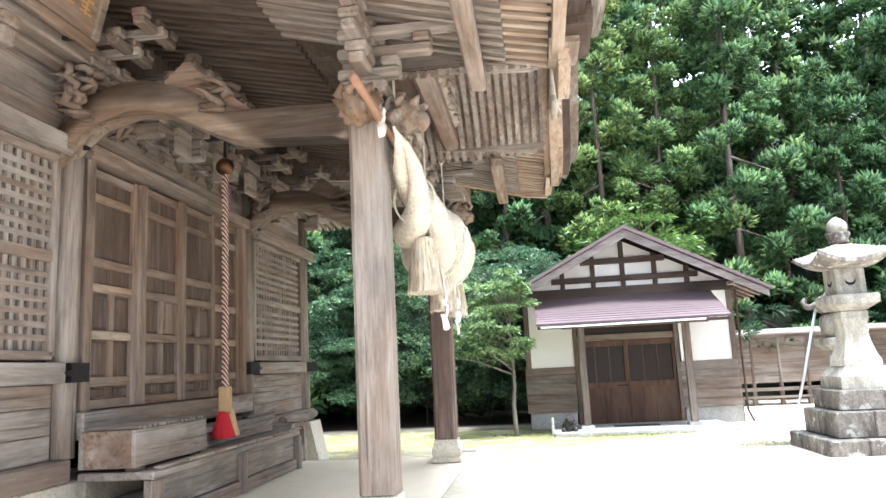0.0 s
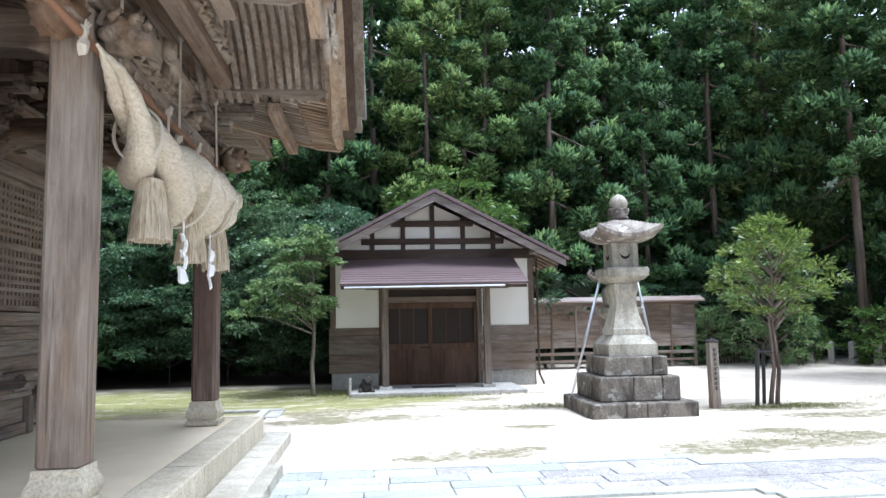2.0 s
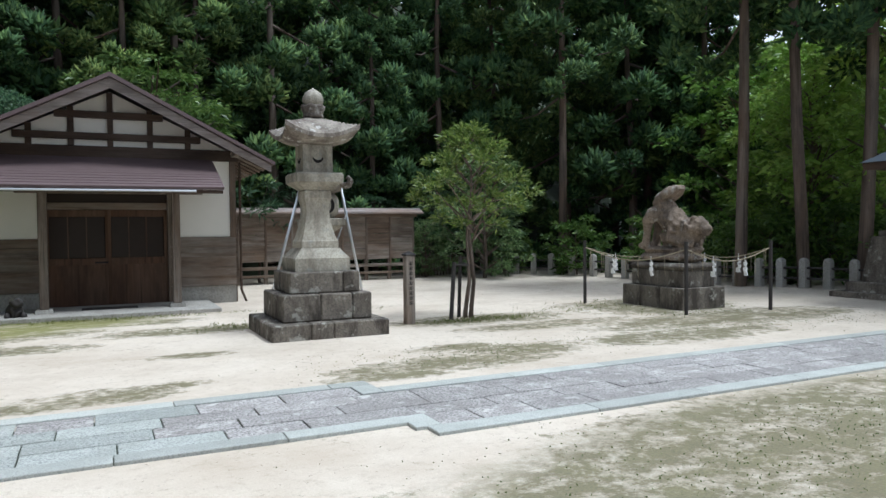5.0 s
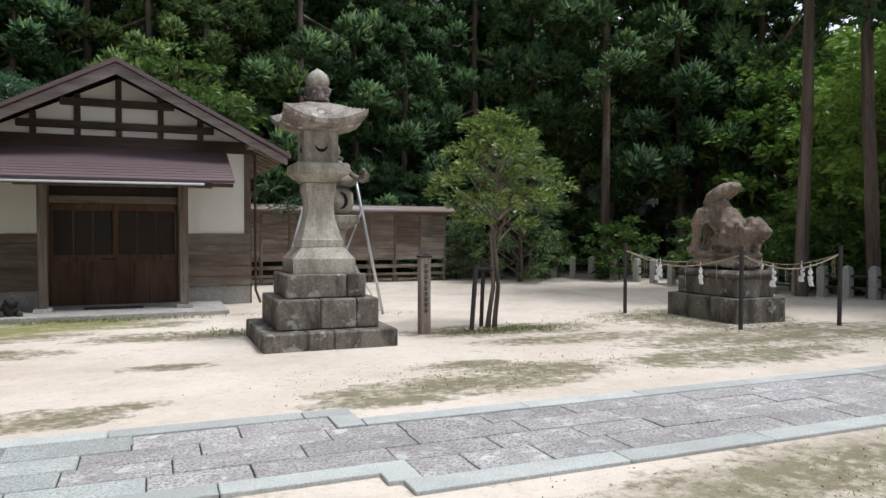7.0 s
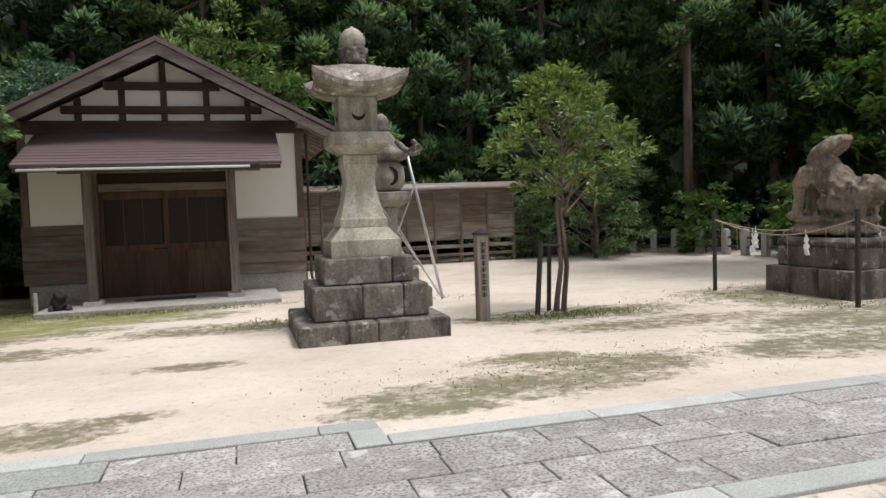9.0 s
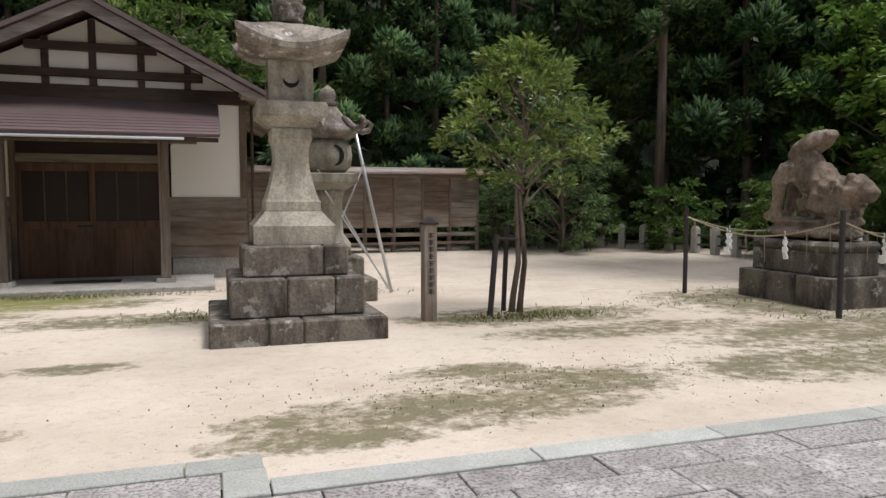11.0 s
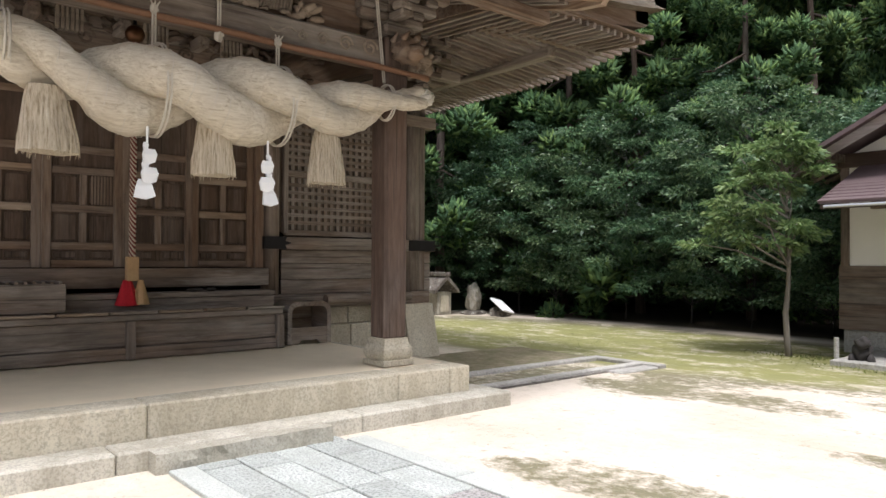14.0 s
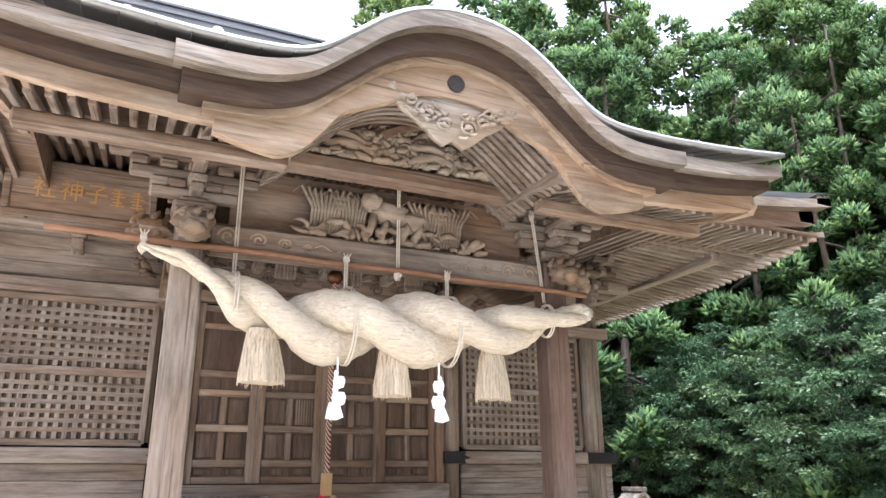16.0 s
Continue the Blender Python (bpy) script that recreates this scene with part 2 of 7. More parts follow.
def straw_down():
    n = Nodes("rice_straw_tassel", 0.85)
    g = n.noise(55, 5, 0.7, n.scaled((1, 1, 0.05), False))
    c = n.ramp(g, [(0.3, (0.27, 0.20, 0.12)), (0.5, (0.60, 0.51, 0.37)), (0.75, (0.80, 0.73, 0.60))])
    return n.bump(g, 1.0, 0.02).out(c)


STRAW, TASSEL = straw(), straw_down()


def braid():
    n = Nodes("red_white_braid", 0.85)
    wv = n.t.nodes.new("ShaderNodeTexWave")
    wv.bands_direction = "DIAGONAL"
    wv.inputs["Scale"].default_value, wv.inputs["Distortion"].default_value = 11.0, 1.0
    n.link(n.co, wv.inputs["Vector"])
    c = n.ramp(wv.outputs["Fac"], [(0.3, (0.20, 0.045, 0.035)), (0.45, (0.20, 0.16, 0.12)), (0.7, (0.55, 0.46, 0.36))])
    return n.bump(wv.outputs["Fac"], 0.8, 0.01).out(c)


BRAID = braid()


def sandy():
    """Pale sand with grey-green moss in ragged patches."""
    n = Nodes("sandy_ground", 0.95)
    fine, mid = n.noise(60, 3, 0.7), n.noise(3.0, 6, 0.65)
    c = n.mix(mid, (0.565, 0.495, 0.402), (0.66, 0.598, 0.51))
    c = n.mix(n.ramp(fine, [(0.35, 0.35), (0.6, 0.0)]), c, (0.45, 0.375, 0.29))
    c = n.mix(n.ramp(n.noise(0.5, 7, 0.68), [(0.44, 0.0), (0.64, 0.65)]), c, (0.43, 0.36, 0.275))
    c = n.mix(n.ramp(n.noise(9.0, 8, 0.78), [(0.52, 0.0), (0.66, 0.5)]), c, (0.36, 0.30, 0.225))
    sep = n.t.nodes.new("ShaderNodeSeparateXYZ")
    n.link(n.co, sep.inputs[0])
    X, Y = sep.outputs[0], sep.outputs[1]

    def patch(cx, cy, rx, ry):
        a = n.math("MULTIPLY", n.math("SUBTRACT", X, cx), 1 / rx)
        b = n.math("MULTIPLY", n.math("SUBTRACT", Y, cy), 1 / ry)
        d = n.math("ADD", n.math("MULTIPLY", a, a), n.math("MULTIPLY", b, b))
        return n.math("MAXIMUM", n.math("SUBTRACT", 1.0, d), 0.0)

    total = None
    for q in PATCHES:
        p = patch(*q)
        total = p if total is None else n.math("MAXIMUM", total, p)
    rag = n.noise(1.5, 10, 0.76, n.scaled((0.75, 1.1, 1.0), False), 0.4)
    rag2 = n.noise(7.0, 5, 0.75)
    v = n.math("ADD", n.math("MULTIPLY", n.math("POWER", total, 0.5), 0.62), n.math("ADD", n.math("MULTIPLY", n.math("SUBTRACT", rag, 0.5), 1.7), n.math("MULTIPLY", n.math("SUBTRACT", rag2, 0.5), 1.7)))
    streak = n.noise(1.4, 10, 0.76, n.scaled((0.6, 1.25, 1.0), False), 0.6)
    v = n.math("ADD", v, n.math("MULTIPLY", n.math("SUBTRACT", streak, 0.5), 0.9))
    m = n.ramp(v, [(0.235, 0.0), (0.42, 0.5), (0.64, 0.92)])
    lush = n.math("MULTIPLY", n.ramp(patch(-5.0, 16.8, 8.5, 4.0), [(0.02, 0.0), (0.30, 1.0)]), n.ramp(n.math("ADD", n.math("MULTIPLY", rag, 0.7), n.math("MULTIPLY", rag2, 0.3)), [(0.36, 0.0), (0.50, 0.95)]))
    lawn = n.math("MULTIPLY", n.ramp(patch(9.5, 3.8, 7.4, 2.6), [(0.02, 0.0), (0.30, 1.0)]), n.ramp(n.math("ADD", n.math("MULTIPLY", rag, 0.6), n.math("MULTIPLY", rag2, 0.4)), [(0.38, 0.0), (0.52, 0.92)]))
    m = n.math("MAXIMUM", m, n.math("MAXIMUM", lush, lawn))
    green = n.mix(n.noise(2.3, 5, 0.65), (0.125, 0.105, 0.065), (0.21, 0.20, 0.095))
    green = n.mix(n.ramp(n.noise(45, 3, 0.7), [(0.4, 0.0), (0.65, 0.6)]), green, (0.08, 0.072, 0.045))
    wet = n.ramp(patch(-4.0, 16.6, 7.5, 3.4), [(0.0, 0.0), (0.3, 1.0)])
    green = n.mix(wet, green, n.mix(n.noise(1.4, 6), (0.10, 0.105, 0.028), (0.27, 0.26, 0.085)))
    c = n.mix(m, c, green)
    litter = n.ramp(n.noise(24, 2, 0.5, n.scaled((1, 1.6, 1), False)), [(0.715, 0.0), (0.73, 0.75)])
    c = n.mix(litter, c, (0.10, 0.075, 0.05))
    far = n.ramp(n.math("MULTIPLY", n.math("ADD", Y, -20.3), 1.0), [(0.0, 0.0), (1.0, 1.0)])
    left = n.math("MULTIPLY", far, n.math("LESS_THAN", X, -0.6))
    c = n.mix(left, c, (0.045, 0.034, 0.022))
    n.bump(n.math("ADD", n.math("MULTIPLY", fine, 0.4), n.math("MULTIPLY", m, 0.5)), 0.5, 0.02)
    return n.out(c)


PATCHES = [(5.9, 8.95, 1.9, 0.55), (6.9, 9.3, 1.3, 0.55), (4.7, 8.55, 0.9, 0.3), (6.1, 9.9, 0.8, 0.3), (9.8, 9.2, 2.2, 0.7), (2.9, 11.0, 0.7, 0.25), (1.8, 8.95, 0.9, 0.45), (2.6, 9.2, 0.4, 0.2), (1.2, 8.75, 0.6, 0.3), (-4.0, 16.6, 7.5, 3.4), (3.0, 13.6, 1.6, 0.7),
           (8.0, 12.4, 2.0, 0.8), (12.0, 10.4, 3.6, 1.0), (7.5, 4.6, 4.0, 1.7), (2.0, 4.6, 2.2, 0.9), (14.5, 5.0, 5.0, 1.8), (12.0, 12.6, 2.2, 1.8), (1.5, 15.6, 2.5, 0.8), (-0.4, 12.4, 1.0, 0.8),
           (0.9, 12.6, 1.0, 0.5), (8.6, 11.2, 2.0, 0.45), (0.2, 14.4, 2.0, 0.9), (-1.95, 12.2, 0.55, 2.4), (-0.6, 13.6, 1.2, 0.9)]
SAND = sandy()
CEDARM = leafy("cedar_sprays", (0.045, 0.10, 0.044), (0.095, 0.185, 0.07), (0.20, 0.305, 0.10), 0.75)
CEDARY = leafy("cedar_sprays_yellowish", (0.065, 0.13, 0.046), (0.145, 0.24, 0.075), (0.28, 0.37, 0.12), 0.75)
BROAD = leafy("glossy_evergreen_leaves", (0.04, 0.085, 0.05), (0.09, 0.165, 0.085), (0.20, 0.285, 0.165), 0.4)
LIGHTLEAF = leafy("fresh_leaves", (0.06, 0.125, 0.03), (0.115, 0.205, 0.05), (0.20, 0.30, 0.085), 0.36)
YOUNG = leafy("yellowish_glossy_leaves", (0.075, 0.13, 0.03), (0.15, 0.225, 0.055), (0.27, 0.34, 0.10), 0.34)
# raised above plain leaf green: sunlight is put into these colours
MAPLE = leafy("sunlit_leaves", (0.18, 0.31, 0.055), (0.28, 0.44, 0.085), (0.39, 0.54, 0.14))
GRASS = leafy("grass_blades", (0.10, 0.125, 0.04), (0.15, 0.185, 0.055), (0.23, 0.25, 0.10), 0.6)
# near-black soil colour; on the hillside it carries the shade of the wood
UNDER = plain("shade_dark_ground", (0.022, 0.03, 0.014), 0.95, 0, 0.6, 1.5, 0.6)


# ---- mesh helpers ----
def link(name, me, parent=None, label=""):
    ob = new(name, me)
    if parent is not None:
        ob.parent = parent
        ob.matrix_parent_inverse = parent.matrix_world.inverted() if parent.type == "EMPTY" else Matrix.Identity(4)
    if label:
        ob["label"] = label
    return ob


def part(name, bm, material, parent=None, label="", smooth=False):
    me = bpy.data.meshes.new(name)
    bmesh.ops.recalc_face_normals(bm, faces=bm.faces)
    bm.to_mesh(me)
    bm.free()
    me.materials.append(material)
    if smooth:
        me.shade_smooth()
    return link(name, me, parent, label)


def thing(name, label, category, at=(0, 0, 0), group="", kind=""):
    e = new(name)
    e.location = at
    bpy.context.view_layer.update()
    return tagged(e, label, category, group, kind)


def box(bm, x0, x1, y0, y1, z0, z1, bev=0.0, m=None):
    r = bmesh.ops.create_cube(bm, size=1)["verts"]
    bmesh.ops.transform(bm, matrix=(m or Matrix.Identity(4)) @ Matrix.Translation(((x0 + x1) / 2, (y0 + y1) / 2, (z0 + z1) / 2)) @ Matrix.Diagonal((x1 - x0, y1 - y0, z1 - z0, 1)), verts=r)
    if bev:
        es = list({e for v in r for e in v.link_edges})
        bmesh.ops.bevel(bm, geom=es, offset=bev, segments=1, affect="EDGES")
    return bm


def B(x0, x1, y0, y1, z0, z1, bev=0.008):
    return box(bmesh.new(), x0, x1, y0, y1, z0, z1, bev)


def tube(bm, pts, radii, n=8, cap=True):
    pts = [Vector(p) for p in pts]
    if isinstance(radii, (int, float)):
        radii = [radii] * len(pts)
    rings, ref = [], None
    for i, p in enumerate(pts):
        d = (pts[min(i + 1, len(pts) - 1)] - pts[max(i - 1, 0)]).normalized()
        if ref is None:
            ref = Vector((0, 0, 1)) if abs(d.z) < 0.9 else Vector((1, 0, 0))
        u = d.cross(ref).normalized()
        v = u.cross(d).normalized()
        ref = v
        rings.append([bm.verts.new(p + radii[i] * (math.cos(2 * math.pi * k / n) * u + math.sin(2 * math.pi * k / n) * v)) for k in range(n)])
    for a, b in zip(rings, rings[1:]):
        for k in range(n):
            bm.faces.new((a[k], a[(k + 1) % n], b[(k + 1) % n], b[k]))
    if cap:
        bm.faces.new(rings[0][::-1])
        bm.faces.new(rings[-1])
    return bm


def lathe(bm, profile, n=24, at=(0, 0), turn=0.0, cap=True):
    """Rings of radius r at height z; n = 4 with turn 45 gives a square section of half-width r."""
    k4 = math.sqrt(2) if n == 4 else 1.0
    rings = []
    for r, z in profile:
        rings.append([bm.verts.new((at[0] + r * k4 * math.cos(radians(turn) + 2 * math.pi * k / n), at[1] + r * k4 * math.sin(radians(turn) + 2 * math.pi * k / n), z)) for k in range(n)])
    for a, b in zip(rings, rings[1:]):
        for k in range(n):
            bm.faces.new((a[k], a[(k + 1) % n], b[(k + 1) % n], b[k]))
    if cap:
        bm.faces.new(rings[0][::-1])
        bm.faces.new(rings[-1])
    return bm


def band(bm, lower, upper):
    """A closed solid between two polylines of 3D points given for the front (lower) and back (upper): lists of (p, q) pairs make strips."""
    rows = [[bm.verts.new(p) for p in line] for line in (lower, upper)]
    for i in range(len(lower) - 1):
        bm.faces.new((rows[0][i], rows[0][i + 1], rows[1][i + 1], rows[1][i]))
    return rows


def slab_between(bm, top, bottom, x0, x1):
    """A solid of the yz outline between two curves, from x0 to x1. top, bottom: lists of (y, z)."""
    r = {}
    for key, line, x in (("tf", top, x1), ("tb", top, x0), ("bf", bottom, x1), ("bb", bottom, x0)):
        r[key] = [bm.verts.new((x, y, z)) for y, z in line]
    for i in range(len(top) - 1):
        for a, b in (("tf", "tb"), ("bb", "bf"), ("bf", "tf"), ("tb", "bb")):
            bm.faces.new((r[a][i], r[a][i + 1], r[b][i + 1], r[b][i]))
    for i in (0, -1):
        bm.faces.new((r["tf"][i], r["tb"][i], r["bb"][i], r["bf"][i]))
    return bm


def solid_xz(bm, outline, y0, y1):
    a = [bm.verts.new((x, y0, z)) for x, z in outline]
    b = [bm.verts.new((x, y1, z)) for x, z in outline]
    bm.faces.new(a)
    bm.faces.new(b[::-1])
    for i in range(len(a)):
        j = (i + 1) % len(a)
        bm.faces.new((a[i], b[i], b[j], a[j]))
    return bm


def solid_yz(bm, outline, x0, x1):
    a = [bm.verts.new((x0, y, z)) for y, z in outline]
    b = [bm.verts.new((x1, y, z)) for y, z in outline]
    bm.faces.new(a)
    bm.faces.new(b[::-1])
    for i in range(len(a)):
        j = (i + 1) % len(a)
        bm.faces.new((a[i], b[i], b[j], a[j]))
    return bm


def blob(bm, c, r, sub=2, amp=0.15, freq=2.0):
    vs = bmesh.ops.create_icosphere(bm, subdivisions=sub, radius=1)["verts"]
    for v in vs:
        k = 1 + amp * noise.noise(Vector(c) * 3 + v.co * freq)
        v.co = Vector((c[0] + v.co.x * r[0] * k, c[1] + v.co.y * r[1] * k, c[2] + v.co.z * r[2] * k))
    return bm


def spiral(bm, cx, cy, cz, r, turns=1.4, flip=1, thick=0.014):
    pts = []
    for i in range(22):
        a = i / 21 * turns * 2 * math.pi
        k = r * (1 - 0.78 * i / 21)
        pts.append((cx, cy + flip * k * math.cos(a), cz + k * math.sin(a)))
    return tube(bm, pts, thick, 5)


def carving(bm, x, y0, y1, z0, z1, count, rng, deep=0.08):
    """Lumpy carved relief: knots, curls and leaves crowded on a panel."""
    for i in range(count):
        y, z = rng.uniform(y0, y1), rng.uniform(z0, z1)
        s = rng.uniform(0.035, 0.085)
        pts = []
        a0 = rng.uniform(0, 6.28)
        cv = rng.uniform(-9, 9)
        yy, zz = y, z
        for k in range(6):
            pts.append((x + deep * math.sin(math.pi * k / 5) * rng.uniform(0.6, 1.2), yy, zz))
            a0 += cv * 0.09
            yy, zz = yy + s * 0.8 * math.cos(a0), min(z1, max(z0, zz + s * 0.8 * math.sin(a0)))
        tube(bm, pts, [s * 0.32, s * 0.5, s * 0.55, s * 0.5, s * 0.35, s * 0.1], 6)
    return bm


def gz(x, y):
    t = min(1.0, max(0.0, (y - 13.0) / 4.0))
    return -0.10 * t * t * (3 - 2 * t)


# ---- ground and paving ----
def ground():
    bm = bmesh.new()
    xs = [-400, -120, -60] + [-30 + i * 1.5 for i in range(41)] + [60, 120, 400]
    ys = [-400, -120, -40] + [-16 + i * 1.25 for i in range(45)] + [60, 120, 400]
    vs = [[bm.verts.new((x, y, gz(x, y) + (0.012 * noise.noise((x * 0.5, y * 0.5, 0)) if -30 < x < 30 and -16 < y < 40 else 0))) for y in ys] for x in xs]
    for i in range(len(xs) - 1):
        for j in range(len(ys) - 1):
            bm.faces.new((vs[i][j], vs[i + 1][j], vs[i + 1][j + 1], vs[i][j + 1]))
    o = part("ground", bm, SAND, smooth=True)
    tagged(o, "pale sandy shrine yard with ragged patches of moss", "ground", kind="structure")
    return o


ground()
rng = random.Random(4)

# ---- hall ----
CY = 7.3          # the axis of hall, porch and rope
FX = -4.45        # door plane
hall = thing("shrine_hall", "weathered grey wooden shrine hall with curved gabled porch roof", "shrine", (-7, CY, 0))

# stone footing under the walls
for y0, y1 in ((2.3, 4.05), (4.05, 5.6), (5.6, 7.3), (7.3, 9.0), (9.0, 10.6), (10.6, 12.05)):
    part("footing_stone", B(FX - 0.35, FX + 0.14, y0 + 0.006, y1 - 0.006, -0.1, 0.60, 0.015), GRANITE, hall)
    part("footing_cap", B(FX - 0.35, FX + 0.06, y0 + 0.004, y1 - 0.004, 0.605, 0.86, 0.015), GRANITE, hall)
bmf = bmesh.new()
solid_xz(bmf, [(FX - 0.3, -0.1), (FX + 0.42, -0.1), (FX + 0.20, 0.86), (FX - 0.3, 0.86)], 11.55, 12.12)
part("corner_footing", bmf, GRANITE, hall, "battered pale granite corner block")
part("side_footing", B(-10.4, FX - 0.36, 11.7, 12.05, -0.1, 0.84, 0.015), GRANITE, hall)
part("side_footing", B(-10.4, FX - 0.36, 2.55, 2.9, -0.1, 0.84, 0.015), GRANITE, hall)
part("back_wall", B(-10.4, -10.2, 2.6, 12.0, -0.1, 5.3), WOODY, hall)
part("side_wall", B(-10.2, FX - 0.2, 11.72, 11.86, 0.84, 5.2), WOODX, hall)
part("side_wall", B(-10.2, FX - 0.2, 2.74, 2.88, 0.84, 5.2), WOODX, hall)
# added near-black sheet that stands for the shade inside the hall
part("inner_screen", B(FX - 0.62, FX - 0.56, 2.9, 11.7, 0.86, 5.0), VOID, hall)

# sill beams, rails and posts of the front
part("ground_sill", B(FX - 0.16, FX + 0.10, 2.5, 5.35, 0.865, 1.06, 0.015), WOODY, hall)
part("ground_sill", B(FX - 0.16, FX + 0.10, 9.35, 12.15, 0.865, 1.06, 0.015), WOODY, hall)
POSTS = (2.72, 5.36, 9.36, 11.86)
for y in POSTS:
    bm = bmesh.new()
    lathe(bm, [(0.125, 1.06), (0.125, 4.45)], 20, (FX - 0.03, y))
    part("round_post", bm, WOODZ, hall, smooth=True)
part("corner_post_fore", B(FX - 0.12, FX + 0.02, 11.98, 12.1, 1.06, 4.3, 0.012), WOODZ, hall)
for y0, y1 in ((2.5, 5.22), (9.50, 12.25)):
    part("waist_rail", B(FX - 0.10, FX + 0.115, y0, y1, 1.70, 1.88, 0.012), WOODY, hall)
    part("head_rail", B(FX - 0.10, FX + 0.12, y0, y1, 3.72, 3.90, 0.012), WOODY, hall)
    for z0, z1 in ((1.065, 1.27), (1.275, 1.50), (1.505, 1.695)):
        part("wall_board", B(FX - 0.05, FX - 0.005 + rng.uniform(0, 0.006), y0 + 0.02, y1 - 0.02, z0, z1, 0.006), WOODY, hall)
part("head_rail", B(FX - 0.10, FX + 0.12, 5.5, 9.22, 3.79, 3.93, 0.012), WOODY, hall)
for z0, z1 in ((3.935, 4.12), (4.125, 4.30), (4.305, 4.47)):
    part("frieze_board", B(FX - 0.06, FX - 0.01, 2.6, 12.0, z0, z1, 0.006), WOODY, hall)
part("upper_wall", B(FX - 0.14, FX - 0.05, 2.3, 12.3, 4.70, 5.75, 0), BRD, hall)
part("wall_plate", B(FX - 0.14, FX + 0.16, 2.2, 12.4, 4.475, 4.70, 0.015), WOODY, hall)
bm = bmesh.new()
for i in range(9):
    spiral(bm, FX + 0.0, 5.75 + i * 0.40, 4.20, 0.10, 1.5, 1 if i % 2 else -1, 0.016)
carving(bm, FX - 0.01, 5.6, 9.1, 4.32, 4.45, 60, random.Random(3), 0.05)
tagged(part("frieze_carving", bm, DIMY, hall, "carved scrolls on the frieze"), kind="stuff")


def fitting(y0, y1, point, z=1.79):
    bm = bmesh.new()
    c = 0.085
    a, b = (y1, y0) if point < 0 else (y0, y1)
    d = -1 if point < 0 else 1
    solid_yz(bm, [(a, z - c), (b - d * 0.08, z - c), (b - d * 0.10, z - 0.03), (b, z), (b - d * 0.10, z + 0.03), (b - d * 0.08, z + c), (a, z + c)], FX - 0.05, FX + 0.128)
    part("rail_fitting", bm, IRON, hall, "black iron cover on the rail end")


fitting(5.18, 5.52, -1)
fitting(9.20, 9.62, 1)
fitting(11.7, 12.32, 1)
fitting(2.4, 2.9, 1)
for y in (5.30, 9.42):
    bm = bmesh.new()
    tube(bm, [(FX + 0.0, y, 3.84), (FX + 0.19, y, 3.84)], 0.05, 12)
    part("rail_end_cap", bm, IRON, hall, "dark round rail end")


def lattice(y0, y1, z0, z1):
    """A window with two panels of fine wooden lattice."""
    # sheet close behind the slats, inner dimness painted into its colour
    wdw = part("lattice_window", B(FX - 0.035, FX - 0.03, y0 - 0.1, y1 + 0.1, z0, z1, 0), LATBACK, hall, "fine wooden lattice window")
    for a, b, c, d in ((y0 - 0.02, y1 + 0.02, z0 - 0.05, z0 + 0.03), (y0 - 0.02, y1 + 0.02, z1 - 0.03, z1 + 0.05)):
        part("frame_rail", B(FX - 0.03, FX + 0.05, a, b, c, d), WOODY, wdw)
    for y in (y0 - 0.05, y1 - 0.02):
        part("frame_stile", B(FX - 0.03, FX + 0.05, y, y + 0.07, z0 - 0.02, z1 + 0.02), WOODZ, wdw)
    zm = (z0 + z1) / 2 - 0.02
    part("middle_rail", B(FX - 0.028, FX + 0.045, y0, y1, zm - 0.05, zm + 0.05), WOODY, wdw)
    vm = hm = None
    nv = int((y1 - y0 - 0.08) / 0.098)
    for i in range(1, nv):
        y = y0 + (y1 - y0) * i / nv
        if vm is None:
            vm = part("slat", B(FX - 0.022, FX + 0.008, -0.027, 0.027, z0 + 0.02, z1 - 0.02, 0), WOODZ, wdw)
            vm.location.y = y
        else:
            o = link("slat", vm.data, wdw)
            o.location.y = y
    for lo, hi in ((z0 + 0.03, zm - 0.05), (zm + 0.05, z1 - 0.03)):
        nh = int((hi - lo) / 0.098)
        for i in range(1, nh):
            if hm is None:
                hm = part("slat", B(FX - 0.024, FX + 0.012, y0 + 0.02, y1 - 0.02, -0.026, 0.026, 0), WOODY, wdw)
                o = hm
            else:
                o = link("slat", hm.data, wdw)
            o.location.z = lo + (hi - lo) * i / nh


lattice(2.98, 5.10, 1.95, 3.66)
lattice(9.58, 11.62, 1.95, 3.66)

# doors between the middle posts
part("door_post", B(FX - 0.08, FX + 0.06, 5.52, 5.64, 1.44, 3.79), BRZ, hall)
part("door_post", B(FX - 0.08, FX + 0.06, 9.10, 9.22, 1.44, 3.79), BRZ, hall)
part("door_sill", B(FX - 0.10, FX + 0.13, 5.45, 9.27, 1.20, 1.44, 0.012), WOODY, hall)


